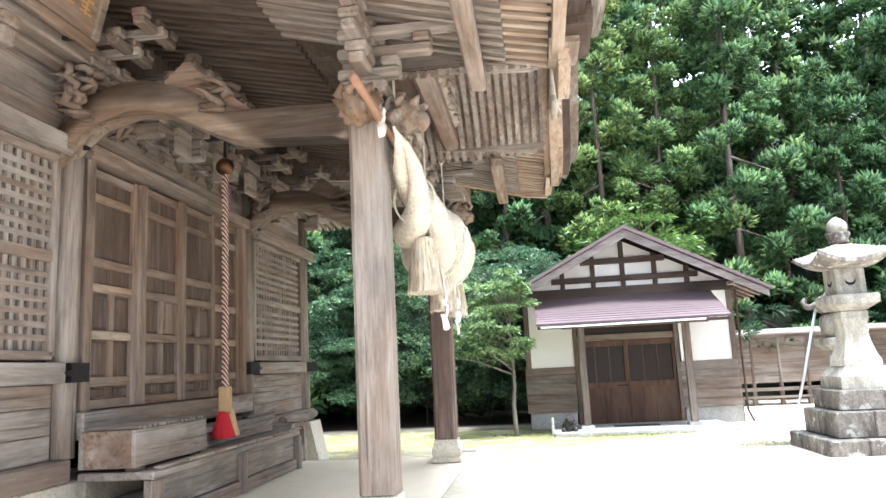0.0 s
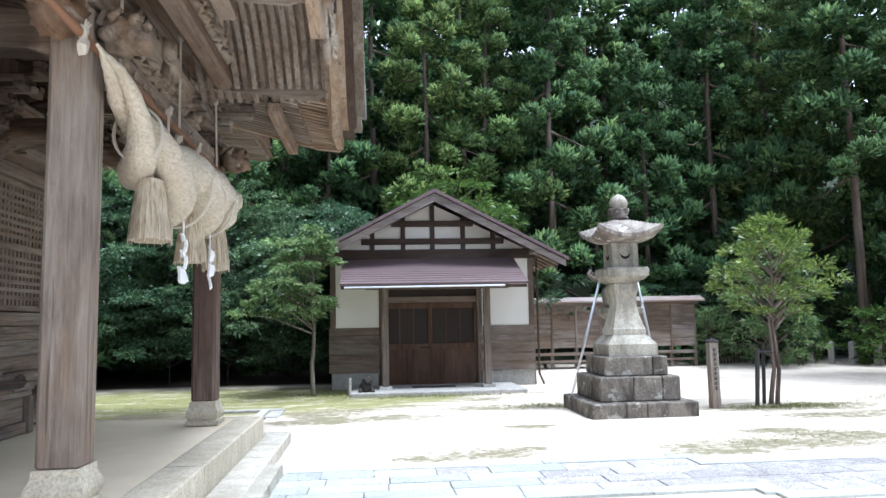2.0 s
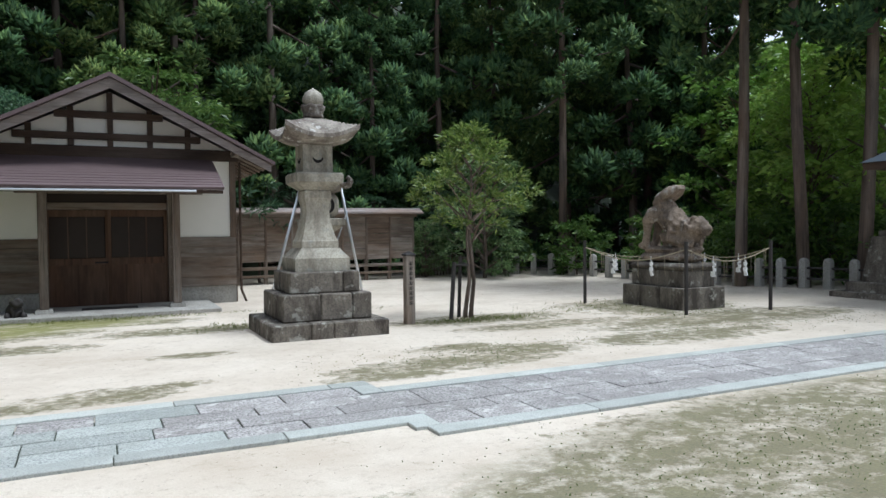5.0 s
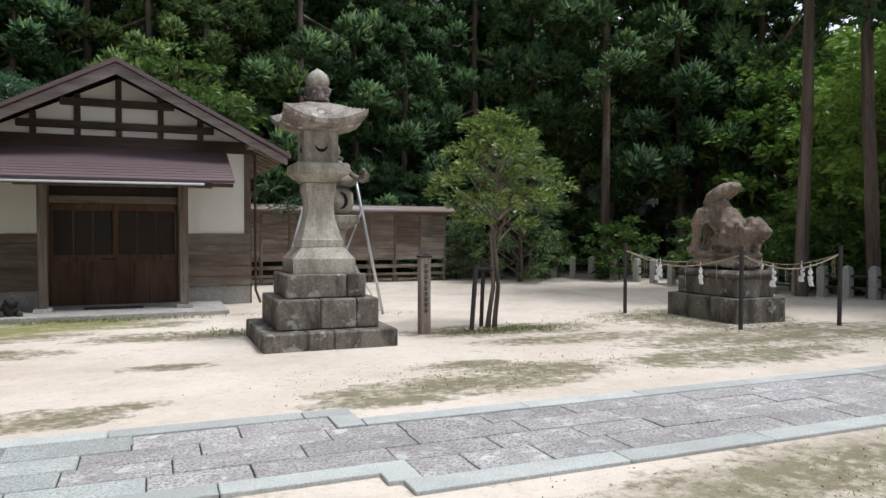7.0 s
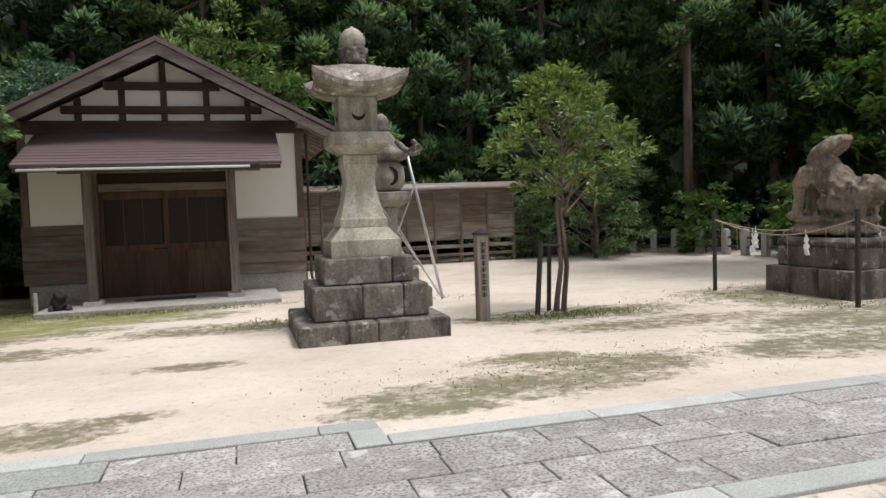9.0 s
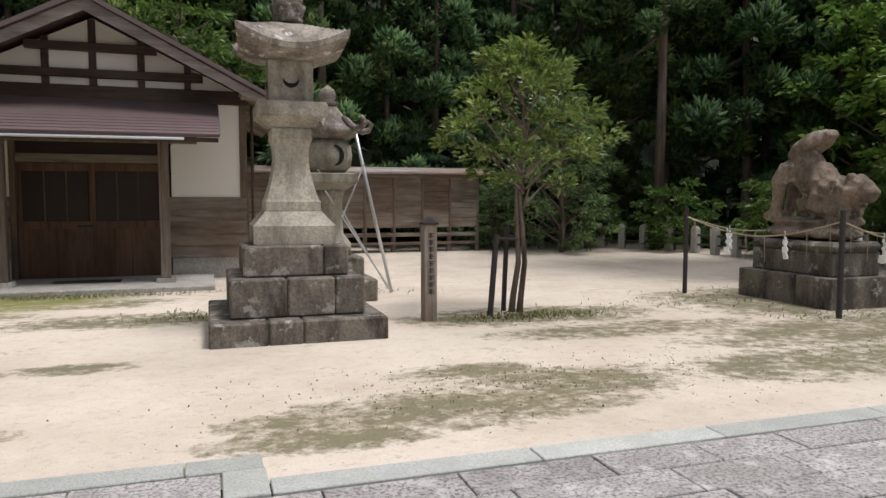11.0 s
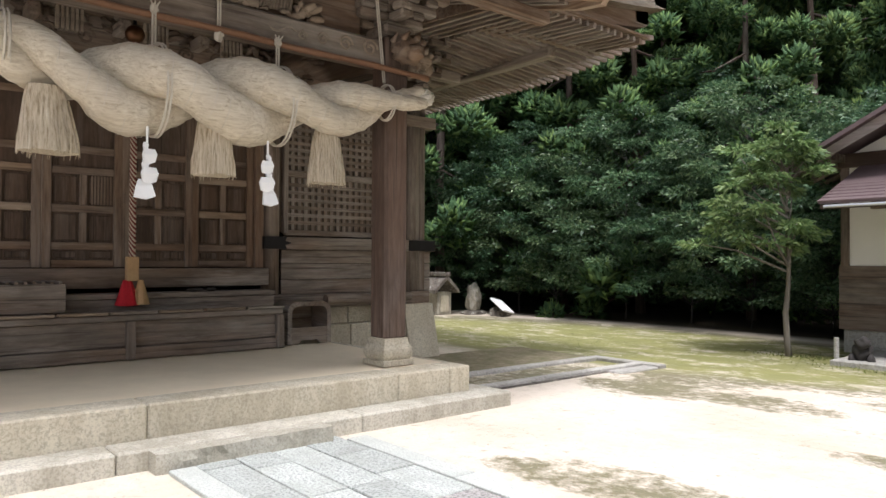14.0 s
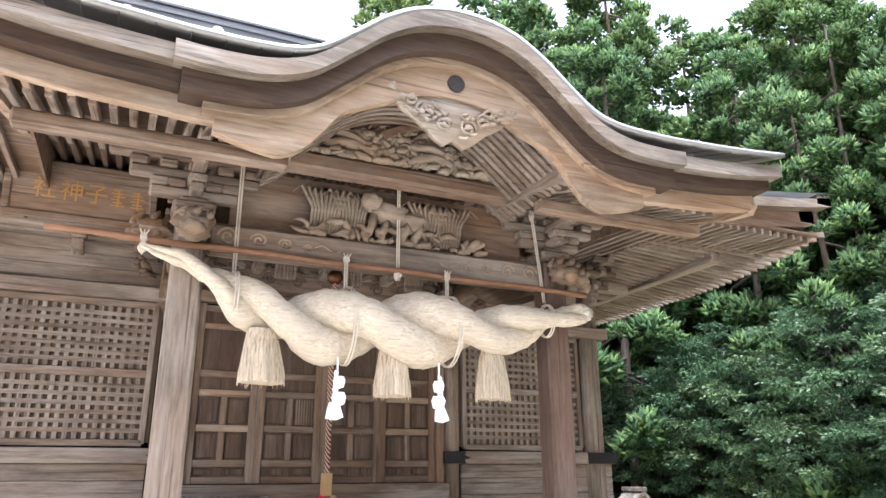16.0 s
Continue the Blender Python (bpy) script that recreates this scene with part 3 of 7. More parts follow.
def door(y0, y1, x, leaf):
    st = 0.095
    d = part("door_leaf", B(x - 0.012, x, y0 + 0.02, y1 - 0.02, 1.46, 3.76, 0), BRD, hall, "panelled brown wooden door leaf, worn bare")
    for a in (y0, y1 - st):
        part("stile", B(x - 0.02, x + 0.045, a, a + st, 1.45, 3.78, 0.006), BRZ, d)
    for z in (1.45, 1.66, 2.10, 2.55, 2.80, 3.44, 3.68):
        part("rail", B(x - 0.02, x + 0.038, y0 + st + 0.002, y1 - st - 0.002, z, z + (0.085 if z < 2.9 else 0.075), 0.005), PALEY if leaf in (0, 3) and z in (2.10, 2.55, 3.44) else BRY, d)
    ym = (y0 + y1) / 2
    for za, zb in ((1.737, 2.098), (2.187, 2.548)):
        part("muntin", B(x - 0.02, x + 0.034, ym - 0.038, ym + 0.038, za, zb, 0.005), BRZ, d)
    for ya, yb in ((y0 + st, ym - 0.04), (ym + 0.04, y1 - st)):
        for za, zb in ((1.56, 1.64), (1.765, 2.075), (2.21, 2.52)):
            bm = B(x, x + 0.016, ya + 0.03, yb - 0.03, za, zb, 0.012)
            part("raised_panel", bm, BRD, d)


edges = (5.645, 6.50, 7.37, 8.235, 9.095)
for i in range(4):
    door(edges[i], edges[i + 1], FX - (0.0 if i in (1, 2) else 0.05), i)
bm = bmesh.new()
for i in range(9):
    box(bm, FX + 0.012, FX + 0.03, 7.02 + i * 0.035, 7.04 + i * 0.035, 2.20, 2.54)
part("grille", bm, BRZ, hall, "small upright wooden grille in the door")

# bench-like steps before the doors
bench = part("threshold_bench", B(-4.32, -3.98, 5.5, 9.2, 1.09, 1.15), WOODY, hall, "grey wooden bench boards before the doors")
part("bench_board", B(-4.28, -4.02, 5.5, 9.2, 0.935, 1.085), WOODY, bench)
part("bench_top", B(-4.3, -3.60, 5.35, 9.12, 0.86, 0.93, 0.012), WOODY, bench)
part("bench_front", B(-3.72, -3.66, 5.4, 9.05, 0.565, 0.855), WOODY, bench)
part("bench_front_low", B(-3.74, -3.62, 5.35, 9.15, 0.425, 0.56, 0.012), WOODY, bench)
for y in (5.45, 7.25, 9.08):
    part("bench_leg", B(-3.66, -3.58, y - 0.05, y + 0.05, 0.424, 0.856), WOODZ, bench)
for i in range(7):
    y = 5.45 + i * 0.53
    part("bench_cap", B(-3.66, -3.58, y, y + 0.5, 0.935, 0.965, 0.008), PALEY if i % 3 else WOODY, bench)
bm = bmesh.new()
tube(bm, [(-4.2, 10.1 + i * 0.19, 0.98 + 0.02 * math.sin(i)) for i in range(9)], 0.075, 10)
part("log_rail", bm, WOODY, hall, "round grey log along the wall foot")

# ---- porch ----
PX = -1.62
for y in (5.235, 9.362):
    bm = bmesh.new()
    box(bm, PX - 0.148, PX + 0.148, y - 0.148, y + 0.148, 0.70, 3.98, 0.03)
    part("porch_post", bm, WOODZ if y < 7 else wood("reddish_post_wood", (0.085, 0.055, 0.042), (0.21, 0.16, 0.13), "z", weather=0.3, grey=(0.26, 0.22, 0.19)), hall, "square chamfered porch post")
    bm = bmesh.new()
    lathe(bm, [(0.198, 0.425), (0.198, 0.475), (0.168, 0.482), (0.186, 0.515), (0.194, 0.56), (0.188, 0.60), (0.168, 0.635), (0.158, 0.67), (0.156, 0.715)], 4, (PX, y), 45)
    part("post_base", bm, GRANITE, hall, "moulded square granite post base")
    # bracket cluster on the post
    for k, (hw, z0, z1) in enumerate(((0.20, 3.98, 4.10), (0.14, 4.10, 4.16))):
        part("bearing_block", B(PX - hw, PX + hw, y - hw, y + hw, z0, z1, 0.03), WOODY, hall)
    for lev in range(3):
        z = 4.16 + lev * 0.19
        L = 0.42 + lev * 0.20
        part("bracket_arm", B(PX - 0.065, PX + 0.065, y - L, y + L, z, z + 0.10, 0.02), WOODY, hall)
        part("bracket_arm", B(PX - 0.25, PX + 0.30 + lev * 0.28, y - 0.065, y + 0.065, z + 0.001, z + 0.099, 0.02), WOODX, hall)
        for s in (-1, -0.5, 0, 0.5, 1):
            part("bracket_block", B(PX - 0.09, PX + 0.09, y + s * (L - 0.08) - 0.085, y + s * (L - 0.08) + 0.085, z + 0.102, z + 0.188, 0.018), WOODY, hall)
        part("bracket_block", B(PX + 0.14 + lev * 0.28, PX + 0.30 + lev * 0.28, y - 0.085, y + 0.085, z + 0.102, z + 0.188, 0.018), WOODX, hall)
    # carved beam noses
    for sx, sy in ((1, 0), (0, -1 if y < 7 else 1)):
        bm = bmesh.new()
        cx, cy = PX + sx * 0.32, y + sy * 0.36
        blob(bm, (cx, cy, 3.80), (0.17, 0.17, 0.15), 3, 0.5, 3.5)
        blob(bm, (cx + sx * 0.12, cy + sy * 0.12, 3.74), (0.10, 0.10, 0.09), 2, 0.5, 4)
        for k in range(7):
            a = k * 0.9
            tube(bm, [(cx + 0.10 * math.cos(a), cy + 0.10 * math.sin(a), 3.84), (cx + 0.17 * math.cos(a), cy + 0.17 * math.sin(a), 3.88), (cx + 0.15 * math.cos(a + 0.4), cy + 0.15 * math.sin(a + 0.4), 3.95)], [0.03, 0.04, 0.015], 6)
        tagged(part("beam_nose", bm, wood("beam_nose_wood", (0.10, 0.06, 0.035), (0.30, 0.21, 0.13), "y", grain=12), hall, "carved and weathered beam nose", True), kind="stuff")

# front rainbow beam with scroll carving, and beams above
beam = part("front_beam", B(PX - 0.11, PX + 0.11, 5.40, 9.20, 3.63, 3.93, 0.03), WOODY, hall, "grey front beam with carved scrolls")
bm = bmesh.new()
for side in (-1, 1):
    for i, (o, r) in enumerate(((1.72, 0.10), (1.42, 0.085), (1.15, 0.07), (0.92, 0.05))):
        spiral(bm, PX + 0.115, CY + side * o, 3.80 - 0.01 * i, r, 1.5, side, 0.014)
    tube(bm, [(PX + 0.115, CY + side * (0.85 - 0.05 * i), 3.79 + 0.035 * math.sin(i * 1.1)) for i in range(7)], [0.012] * 6 + [0.004], 5)
tagged(part("beam_scrolls", bm, CARVED, beam), kind="stuff")
GX = -1.28
part("upper_beam", B(GX - 0.10, GX + 0.12, 5.9, 8.70, 4.50, 4.72, 0.05), BRY, hall)
part("panel_backing", B(PX - 0.12, PX - 0.06, 5.6, 9.0, 3.94, 4.60, 0), BRY, hall)
bm = bmesh.new()
carving(bm, PX - 0.02, 6.35, 8.35, 3.97, 4.12, 50, random.Random(8), 0.12)
for c in (6.55, 6.85, 7.75, 8.0):
    for k in range(9):
        yy = c + (k - 4) * 0.035
        tube(bm, [(PX, yy, 4.0), (PX + 0.06, yy + 0.01, 4.25), (PX + 0.08, yy + (k - 4) * 0.03, 4.48), (PX + 0.11, yy + (k - 4) * 0.055, 4.38)], [0.018, 0.02, 0.028, 0.006], 5)
blob(bm, (PX + 0.06, 7.28, 4.30), (0.12, 0.22, 0.14), 3, 0.35, 3)
blob(bm, (PX + 0.10, 7.05, 4.40), (0.10, 0.12, 0.11), 3, 0.35, 3)
blob(bm, (PX + 0.05, 7.55, 4.24), (0.10, 0.20, 0.12), 3, 0.35, 3)
for yy in (7.1, 7.25, 7.5, 7.65):
    tube(bm, [(PX + 0.06, yy, 4.25), (PX + 0.10, yy - 0.04, 4.10), (PX + 0.10, yy - 0.10, 4.0)], [0.06, 0.045, 0.05], 7)
part("tiger_carving", bm, CARVED, hall, "deep carved panel of beast and bamboo", True)
bm = bmesh.new()
carving(bm, GX + 0.0, 6.30, 8.30, 4.74, 4.86, 90, random.Random(12), 0.14)
carving(bm, GX + 0.0, 6.55, 8.05, 4.84, 5.02, 110, random.Random(13), 0.14)
carving(bm, GX + 0.0, 6.85, 7.75, 5.0, 5.14, 50, random.Random(14), 0.12)
for i in range(2):
    pts = [(GX + 0.1 + 0.05 * math.sin(k), 6.4 + k * 0.15, 4.82 + 0.1 * i + 0.05 * math.sin(k * 0.9 + i)) for k in range(13)]
    tube(bm, pts, [0.03] + [0.05] * 11 + [0.03], 8)
part("dragon_carving", bm, CARVED, hall, "deep carved gable panel of coiling beast", True)
part("gable_backing", solid_yz(bmesh.new(), [(6.0, 4.70), (8.6, 4.70), (8.2, 4.90), (7.7, 5.14), (7.3, 5.2), (6.9, 5.14), (6.4, 4.90)], GX - 0.12, GX - 0.06), BRY, hall)
bm = bmesh.new()
for sy in (-1, 1):
    box(bm, GX + 0.06, GX + 0.16, -0.3, 0.02, -0.05, 0.05, 0.01, pose(0, 7.3, 5.16) @ pose(0, 0, 0, 28 * sy, 0, 0 if sy > 0 else 180) @ pose(-2 * GX - 0.22 if sy < 0 else 0, 0, 0))
part("gable_strut", bm, BRY, hall)
# purlins carrying the curved gable
for s in (-1, 1):
    y = CY + s * 1.36
    bm = bmesh.new()
    solid_xz(bm, [(-2.0, 4.55), (-0.2, 4.42), (0.08, 4.52), (0.06, 4.66), (-0.25, 4.70), (-2.0, 4.78)], y - 0.09, y + 0.09)
    part("gable_purlin", bm, WOODX, hall)

# curved tie beams from the posts back to the hall
for y in (5.235, 9.362):
    top, bot, n = [], [], 26
    for i in range(n + 1):
        t = i / n
        x = PX - 0.1 + (FX - 0.0 - PX) * t
        z = 3.80 + 0.37 * (1 - math.cos(math.pi * min(1, max(0, (t - 0.32) / 0.38)))) / 2 - 0.50 * max(0, (t - 0.78) / 0.22) ** 1.5
        top.append((x, z + 0.13 + 0.03 * math.sin(math.pi * t)))
        bot.append((x, z - 0.16 + 0.05 * math.sin(math.pi * t)))
    bm = bmesh.new()
    solid_xz(bm, top + bot[::-1], y - 0.12, y + 0.12)
    bmesh.ops.bevel(bm, geom=[e for e in bm.edges if abs(e.verts[0].co.y - e.verts[1].co.y) < 1e-5], offset=0.03, segments=2, affect="EDGES")
    part("curved_tie_beam", bm, wood("tie_beam_wood", (0.085, 0.052, 0.033), (0.25, 0.185, 0.125), "x", grain=14, weather=0.3), hall, "humped curved tie beam", True)
    bm = bmesh.new()
    carving(bm, FX + 0.2, y - 0.5, y + 0.5, 4.0, 4.45, 40, random.Random(int(y * 7)), 0.2)
    tagged(part("wall_bracket_carving", bm, DIMY, hall, smooth=True), kind="stuff")
    # slanting gusset board that stands on the tie beam
    gb = part("beam_gusset", solid_xz(bmesh.new(), [(-3.66, 4.14), (-3.27, 4.50), (-2.60, 3.93), (-2.75, 3.92), (-3.30, 4.10)], y - 0.05, y + 0.05), BRX, hall, "carved gusset over the tie beam")
    bm = carving(bmesh.new(), -3.1, y - 0.12, y + 0.12, 3.98, 4.25, 26, random.Random(int(y * 5)), 0.25)
    tagged(part("gusset_carving", bm, DIMY, gb, smooth=True), kind="stuff")
# brackets along the hall front
for y in (5.36, 6.35, 7.3, 8.25, 9.36, 10.6, 11.86, 4.1, 2.72):
    part("wall_bracket", B(FX, FX + 0.34, y - 0.07, y + 0.07, 4.25, 4.40, 0.02), WOODX, hall)
    part("wall_bracket_block", B(FX + 0.18, FX + 0.36, y - 0.1, y + 0.1, 4.40, 4.50, 0.02), WOODX, hall)
    for lev in range(3 if y > 5 else 0):
        z = 4.30 + lev * 0.17
        out = FX + 0.42 + lev * 0.24
        part("bracket_arm", B(FX, out, y - 0.055, y + 0.055, z + 0.21, z + 0.29, 0.015), WOODX, hall)
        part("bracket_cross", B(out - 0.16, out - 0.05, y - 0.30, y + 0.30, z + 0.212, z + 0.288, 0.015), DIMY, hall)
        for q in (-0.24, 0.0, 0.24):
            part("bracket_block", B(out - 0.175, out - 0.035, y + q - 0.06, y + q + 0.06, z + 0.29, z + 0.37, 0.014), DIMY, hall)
    bm = bmesh.new()
    for k in range(6):
        box(bm, FX + 0.36, FX + 0.42, y + 0.2 - 0.01 + k * 0.05, y + 0.225 + k * 0.05, 4.12, 4.40, 0.005)
    if 6 < y < 9:
        part("bracket_ribs", bm, CARVED, hall)
    else:
        bm.free()
part("wall_purlin", B(FX + 0.16, FX + 0.34, 2.0, 12.6, 4.505, 4.68, 0.02), WOODY, hall)
# slanting braces and name board under the roof
part("porch_purlin", B(PX - 0.1, PX + 0.1, 3.75, 10.85, 4.84, 4.98, 0.02), WOODY, hall)
part("front_purlin", B(-0.78, -0.62, 3.72, 5.95, 4.24, 4.38, 0.02), BRY, hall)
part("front_purlin", B(-0.78, -0.62, 8.65, 10.88, 4.24, 4.38, 0.02), BRY, hall)

# rafters of the porch, two tiers, on both sides of the gable and behind
def rafter_row(name, ys, x0, z0, x1, z1, w, h, mat):
    first = None
    d = Vector((x1 - x0, 0, z1 - z0))
    m = pose(x0, 0, z0, 0, math.degrees(math.atan2(-d.z, d.x)), 0)
    for y in ys:
        if first is None:
            first = part(name, B(0, d.length, -w / 2, w / 2, -h / 2, h / 2, 0.006), mat, hall)
            o = first
        else:
            o = link(name, first.data, hall)
        o.matrix_basis = Matrix.Translation((0, y, 0)) @ m


step = 0.155
left = [3.68 + i * step for i in range(15)]
right = [CY * 2 - y for y in left]
rafter_row("rafter", left + right, -2.6, 5.02, -0.42, 4.46, 0.065, 0.085, WOODX)
rafter_row("flying_rafter", left + right, -0.95, 4.60, -0.02, 4.41, 0.06, 0.075, PALEX)
# inner rafters and soffits: shade under the roof painted in as darker wood
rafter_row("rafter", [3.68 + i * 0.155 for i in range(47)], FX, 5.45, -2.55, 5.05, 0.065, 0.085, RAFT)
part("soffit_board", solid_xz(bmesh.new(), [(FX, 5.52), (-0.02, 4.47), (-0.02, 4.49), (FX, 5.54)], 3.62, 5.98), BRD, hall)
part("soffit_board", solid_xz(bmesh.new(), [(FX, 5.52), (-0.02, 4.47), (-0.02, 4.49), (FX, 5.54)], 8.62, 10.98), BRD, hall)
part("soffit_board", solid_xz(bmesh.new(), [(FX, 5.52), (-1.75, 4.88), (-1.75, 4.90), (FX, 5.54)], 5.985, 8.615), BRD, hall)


# curved gable (karahafu) outline: height of the roof's front edge by distance from the axis
KH = ((0, 5.57), (0.43, 5.50), (0.75, 5.33), (1.05, 5.08), (1.40, 4.80), (1.75, 4.68), (2.2, 4.655), (2.45, 4.67), (3.2, 4.72), (3.9, 4.82))


def kz(d):
    d = abs(d)
    for i in range(len(KH) - 1):
        if d <= KH[i + 1][0]:
            break
    p = [KH[max(i - 1, 0)][1] if i else KH[1][1], KH[i][1], KH[i + 1][1], KH[min(i + 2, len(KH) - 1)][1]]
    h = KH[i + 1][0] - KH[i][0]
    t = (d - KH[i][0]) / h
    m0 = 0 if i == 0 else (p[2] - p[0]) / (KH[i + 1][0] - KH[i - 1][0]) * h
    m1 = (p[3] - p[1]) / (KH[min(i + 2, len(KH) - 1)][0] - KH[i][0]) * h
    return p[1] * (2 * t**3 - 3 * t**2 + 1) + m0 * (t**3 - 2 * t**2 + t) + p[2] * (-2 * t**3 + 3 * t**2) + m1 * (t**3 - t**2)


def curve(a, b, n, dz=0.0, squeeze=0.0):
    out = []
    for i in range(n + 1):
        d = a + (b - a) * i / n
        out.append((CY + d, kz(d) + dz - squeeze * max(0.0, 1.7 - abs(d))))
    return out


roof = part("roof_edge", slab_between(bmesh.new(), curve(-2.45, 2.45, 70), curve(-2.45, 2.45, 70, -0.15), 0.02, 0.42), EDGE, hall, "layered grey edge of the curved gable roof")
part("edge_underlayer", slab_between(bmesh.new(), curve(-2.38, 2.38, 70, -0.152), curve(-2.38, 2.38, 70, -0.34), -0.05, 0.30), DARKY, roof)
part("edge_fillet", slab_between(bmesh.new(), curve(-2.2, 2.2, 60, -0.342), curve(-2.2, 2.2, 60, -0.40), -0.05, 0.20), PALEY, roof)
bm = bmesh.new()
lo = []
for y, z in curve(-2.1, 2.1, 60, -0.40):
    d = abs(y - CY)
    lo.append((y, z - 0.30 + 0.13 * math.exp(-((d - 1.05) / 0.22) ** 2) - 0.02 * math.exp(-((d - 1.45) / 0.2) ** 2) + (0.16 * max(0, (d - 1.6) / 0.5))))
part("bargeboard", slab_between(bm, curve(-2.1, 2.1, 60, -0.402), lo, 0.02, 0.12), PALEY, roof, "broad curved bargeboard of pale weathered wood")
bm = bmesh.new()
tube(bm, [(0.12, CY, 5.02), (0.15, CY, 5.02)], 0.085, 20)
part("crest_disc", bm, BLACKW, roof, "dark round crest disc")
bm = bmesh.new()
r5 = random.Random(5)
solid_yz(bm, [(CY - 0.64, 4.84), (CY - 0.52, 4.70), (CY - 0.36, 4.60), (CY - 0.20, 4.46), (CY - 0.10, 4.40), (CY, 4.47), (CY + 0.10, 4.40), (CY + 0.20, 4.46), (CY + 0.36, 4.60), (CY + 0.52, 4.70), (CY + 0.64, 4.84), (CY + 0.3, 4.92), (CY, 4.93), (CY - 0.3, 4.92)], 0.02, 0.09)
for s in (-1, 1):
    for i, (o, z, r) in enumerate(((0.13, 4.60, 0.09), (0.30, 4.70, 0.085), (0.44, 4.78, 0.065), (0.56, 4.83, 0.05))):
        spiral(bm, 0.10, CY + s * o, z, r, 1.5, s, 0.018)
    for k in range(22):
        y0 = CY + s * r5.uniform(0.03, 0.6)
        z0 = 4.50 + abs(y0 - CY) * 0.5 + r5.uniform(-0.04, 0.2) * (1 - abs(y0 - CY))
        tube(bm, [(0.10, y0, z0), (0.13, y0 + s * 0.05, z0 + r5.uniform(-0.04, 0.05)), (0.10, y0 + s * 0.11, z0 + 0.03)], [0.012, 0.022, 0.006], 5)
part("gable_pendant", bm, wood("pendant_wood", (0.24, 0.20, 0.155), (0.52, 0.46, 0.38), "y", grain=14, weather=0.4, grey=(0.5, 0.46, 0.4)), roof, "pale carved gable pendant", True)
# curved rafters inside the gable
first = None
for k in range(15):
    bm = bmesh.new()
    c = curve(-1.45, 1.45, 30, -0.31)
    c2 = curve(-1.45, 1.45, 30, -0.38)
    if first is None:
        first = part("gable_rafter", slab_between(bm, c, c2, -0.03, 0.03), WOODY, roof)
        o = first
    else:
        bm.free()
        o = link("gable_rafter", first.data, roof)
    o.location.x = -0.06 - k * 0.105
part("gable_lining", slab_between(bmesh.new(), curve(-1.5, 1.5, 30, -0.27), curve(-1.5, 1.5, 30, -0.295), -1.75, -0.055), BRY, roof)

# straight eaves on both sides of the curved gable
for s in (-1, 1):
    def cc(a, b, dz):
        q = curve(s * a, s * b, 24, dz)
        return q if s > 0 else q[::-1]
    part("eave_edge", slab_between(bmesh.new(), cc(2.452, 3.88, -0.01), cc(2.452, 3.88, -0.15), 0.0, 0.36), EDGE, hall)
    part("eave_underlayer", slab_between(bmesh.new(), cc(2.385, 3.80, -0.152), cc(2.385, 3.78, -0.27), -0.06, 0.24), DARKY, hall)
    part("eave_fascia", slab_between(bmesh.new(), cc(2.0, 3.70, -0.272), cc(2.0, 3.66, -0.44), -0.03, 0.07), PALEY, hall, "pale eave board")
    bm = bmesh.new()
    y = CY + s * 3.72
    solid_xz(bm, [(-2.4, 5.16), (0.02, 4.55), (0.07, 4.40), (0.0, 4.32), (-0.35, 4.36), (-2.4, 4.92)], y - 0.045, y + 0.045)
    part("end_bargeboard", bm, PALEX, hall)


for s in (-1, 1):
    y = CY + s * 3.60
    part("porch_side_board", solid_xz(bmesh.new(), [(FX - 0.1, 4.95), (FX - 0.1, 5.75), (-1.1, 4.86), (-1.1, 4.70)], y - 0.015, y + 0.015), BRY, hall)
# roof skin of porch and hall
def roof_z(x, y):
    # hall roof: concave hip
    ex, ey = -1.25, 6.95
    run = max(0.0, min((ex - x), ey - abs(y - CY), x + 13.2))
    t = run / 5.9
    main = 5.28 + 4.55 * (0.55 * t + 0.45 * t * t)
    cor = max(0.0, 1 - run / 1.5) * 0.30 * (max(0.0, (abs(y - CY) - 3.5) / 3.45) ** 2 if x > -7 else 0.3)
    return main + cor


def porch_z(x, y):
    d = y - CY
    base = kz(d)
    up = 4.70 + (0.42 - x) * 0.40 + 0.012 * (0.42 - x) ** 2 + max(0, abs(d) - 2.4) * 0.06
    k = 0.10
    return k * math.log(math.exp((base - up) / k) + 1) + up if abs(base - up) < 2 else max(base, up)


bm = bmesh.new()
nx, ny = 36, 78
g = [[bm.verts.new((0.42 - 4.2 * i / nx, CY - 3.9 + 7.8 * j / ny, porch_z(0.42 - 4.2 * i / nx, CY - 3.9 + 7.8 * j / ny) + 0.004)) for j in range(ny + 1)] for i in range(nx + 1)]
for i in range(nx):
    for j in range(ny):
        if roof_z(g[i][j].co.x, g[i][j].co.y) - 0.25 < g[i][j].co.z or g[i][j].co.x > -1.5:
            bm.faces.new((g[i][j], g[i + 1][j], g[i + 1][j + 1], g[i][j + 1]))
bmesh.ops.delete(bm, geom=[v for v in bm.verts if not v.link_faces], context="VERTS")
bmesh.ops.solidify(bm, geom=bm.faces[:], thickness=0.05)
porch_roof = part("porch_roof", bm, COPPER, hall, "grey sheet porch roof with fine seams", True)
for j in range(1, 30):
    y = CY - 3.9 + 7.8 * j / 30
    bm = bmesh.new()
    tube(bm, [(0.42 - 0.15 * i, y, porch_z(0.42 - 0.15 * i, y) + 0.008) for i in range(16)], 0.011, 4)
    part("roof_seam", bm, COPPER, porch_roof)

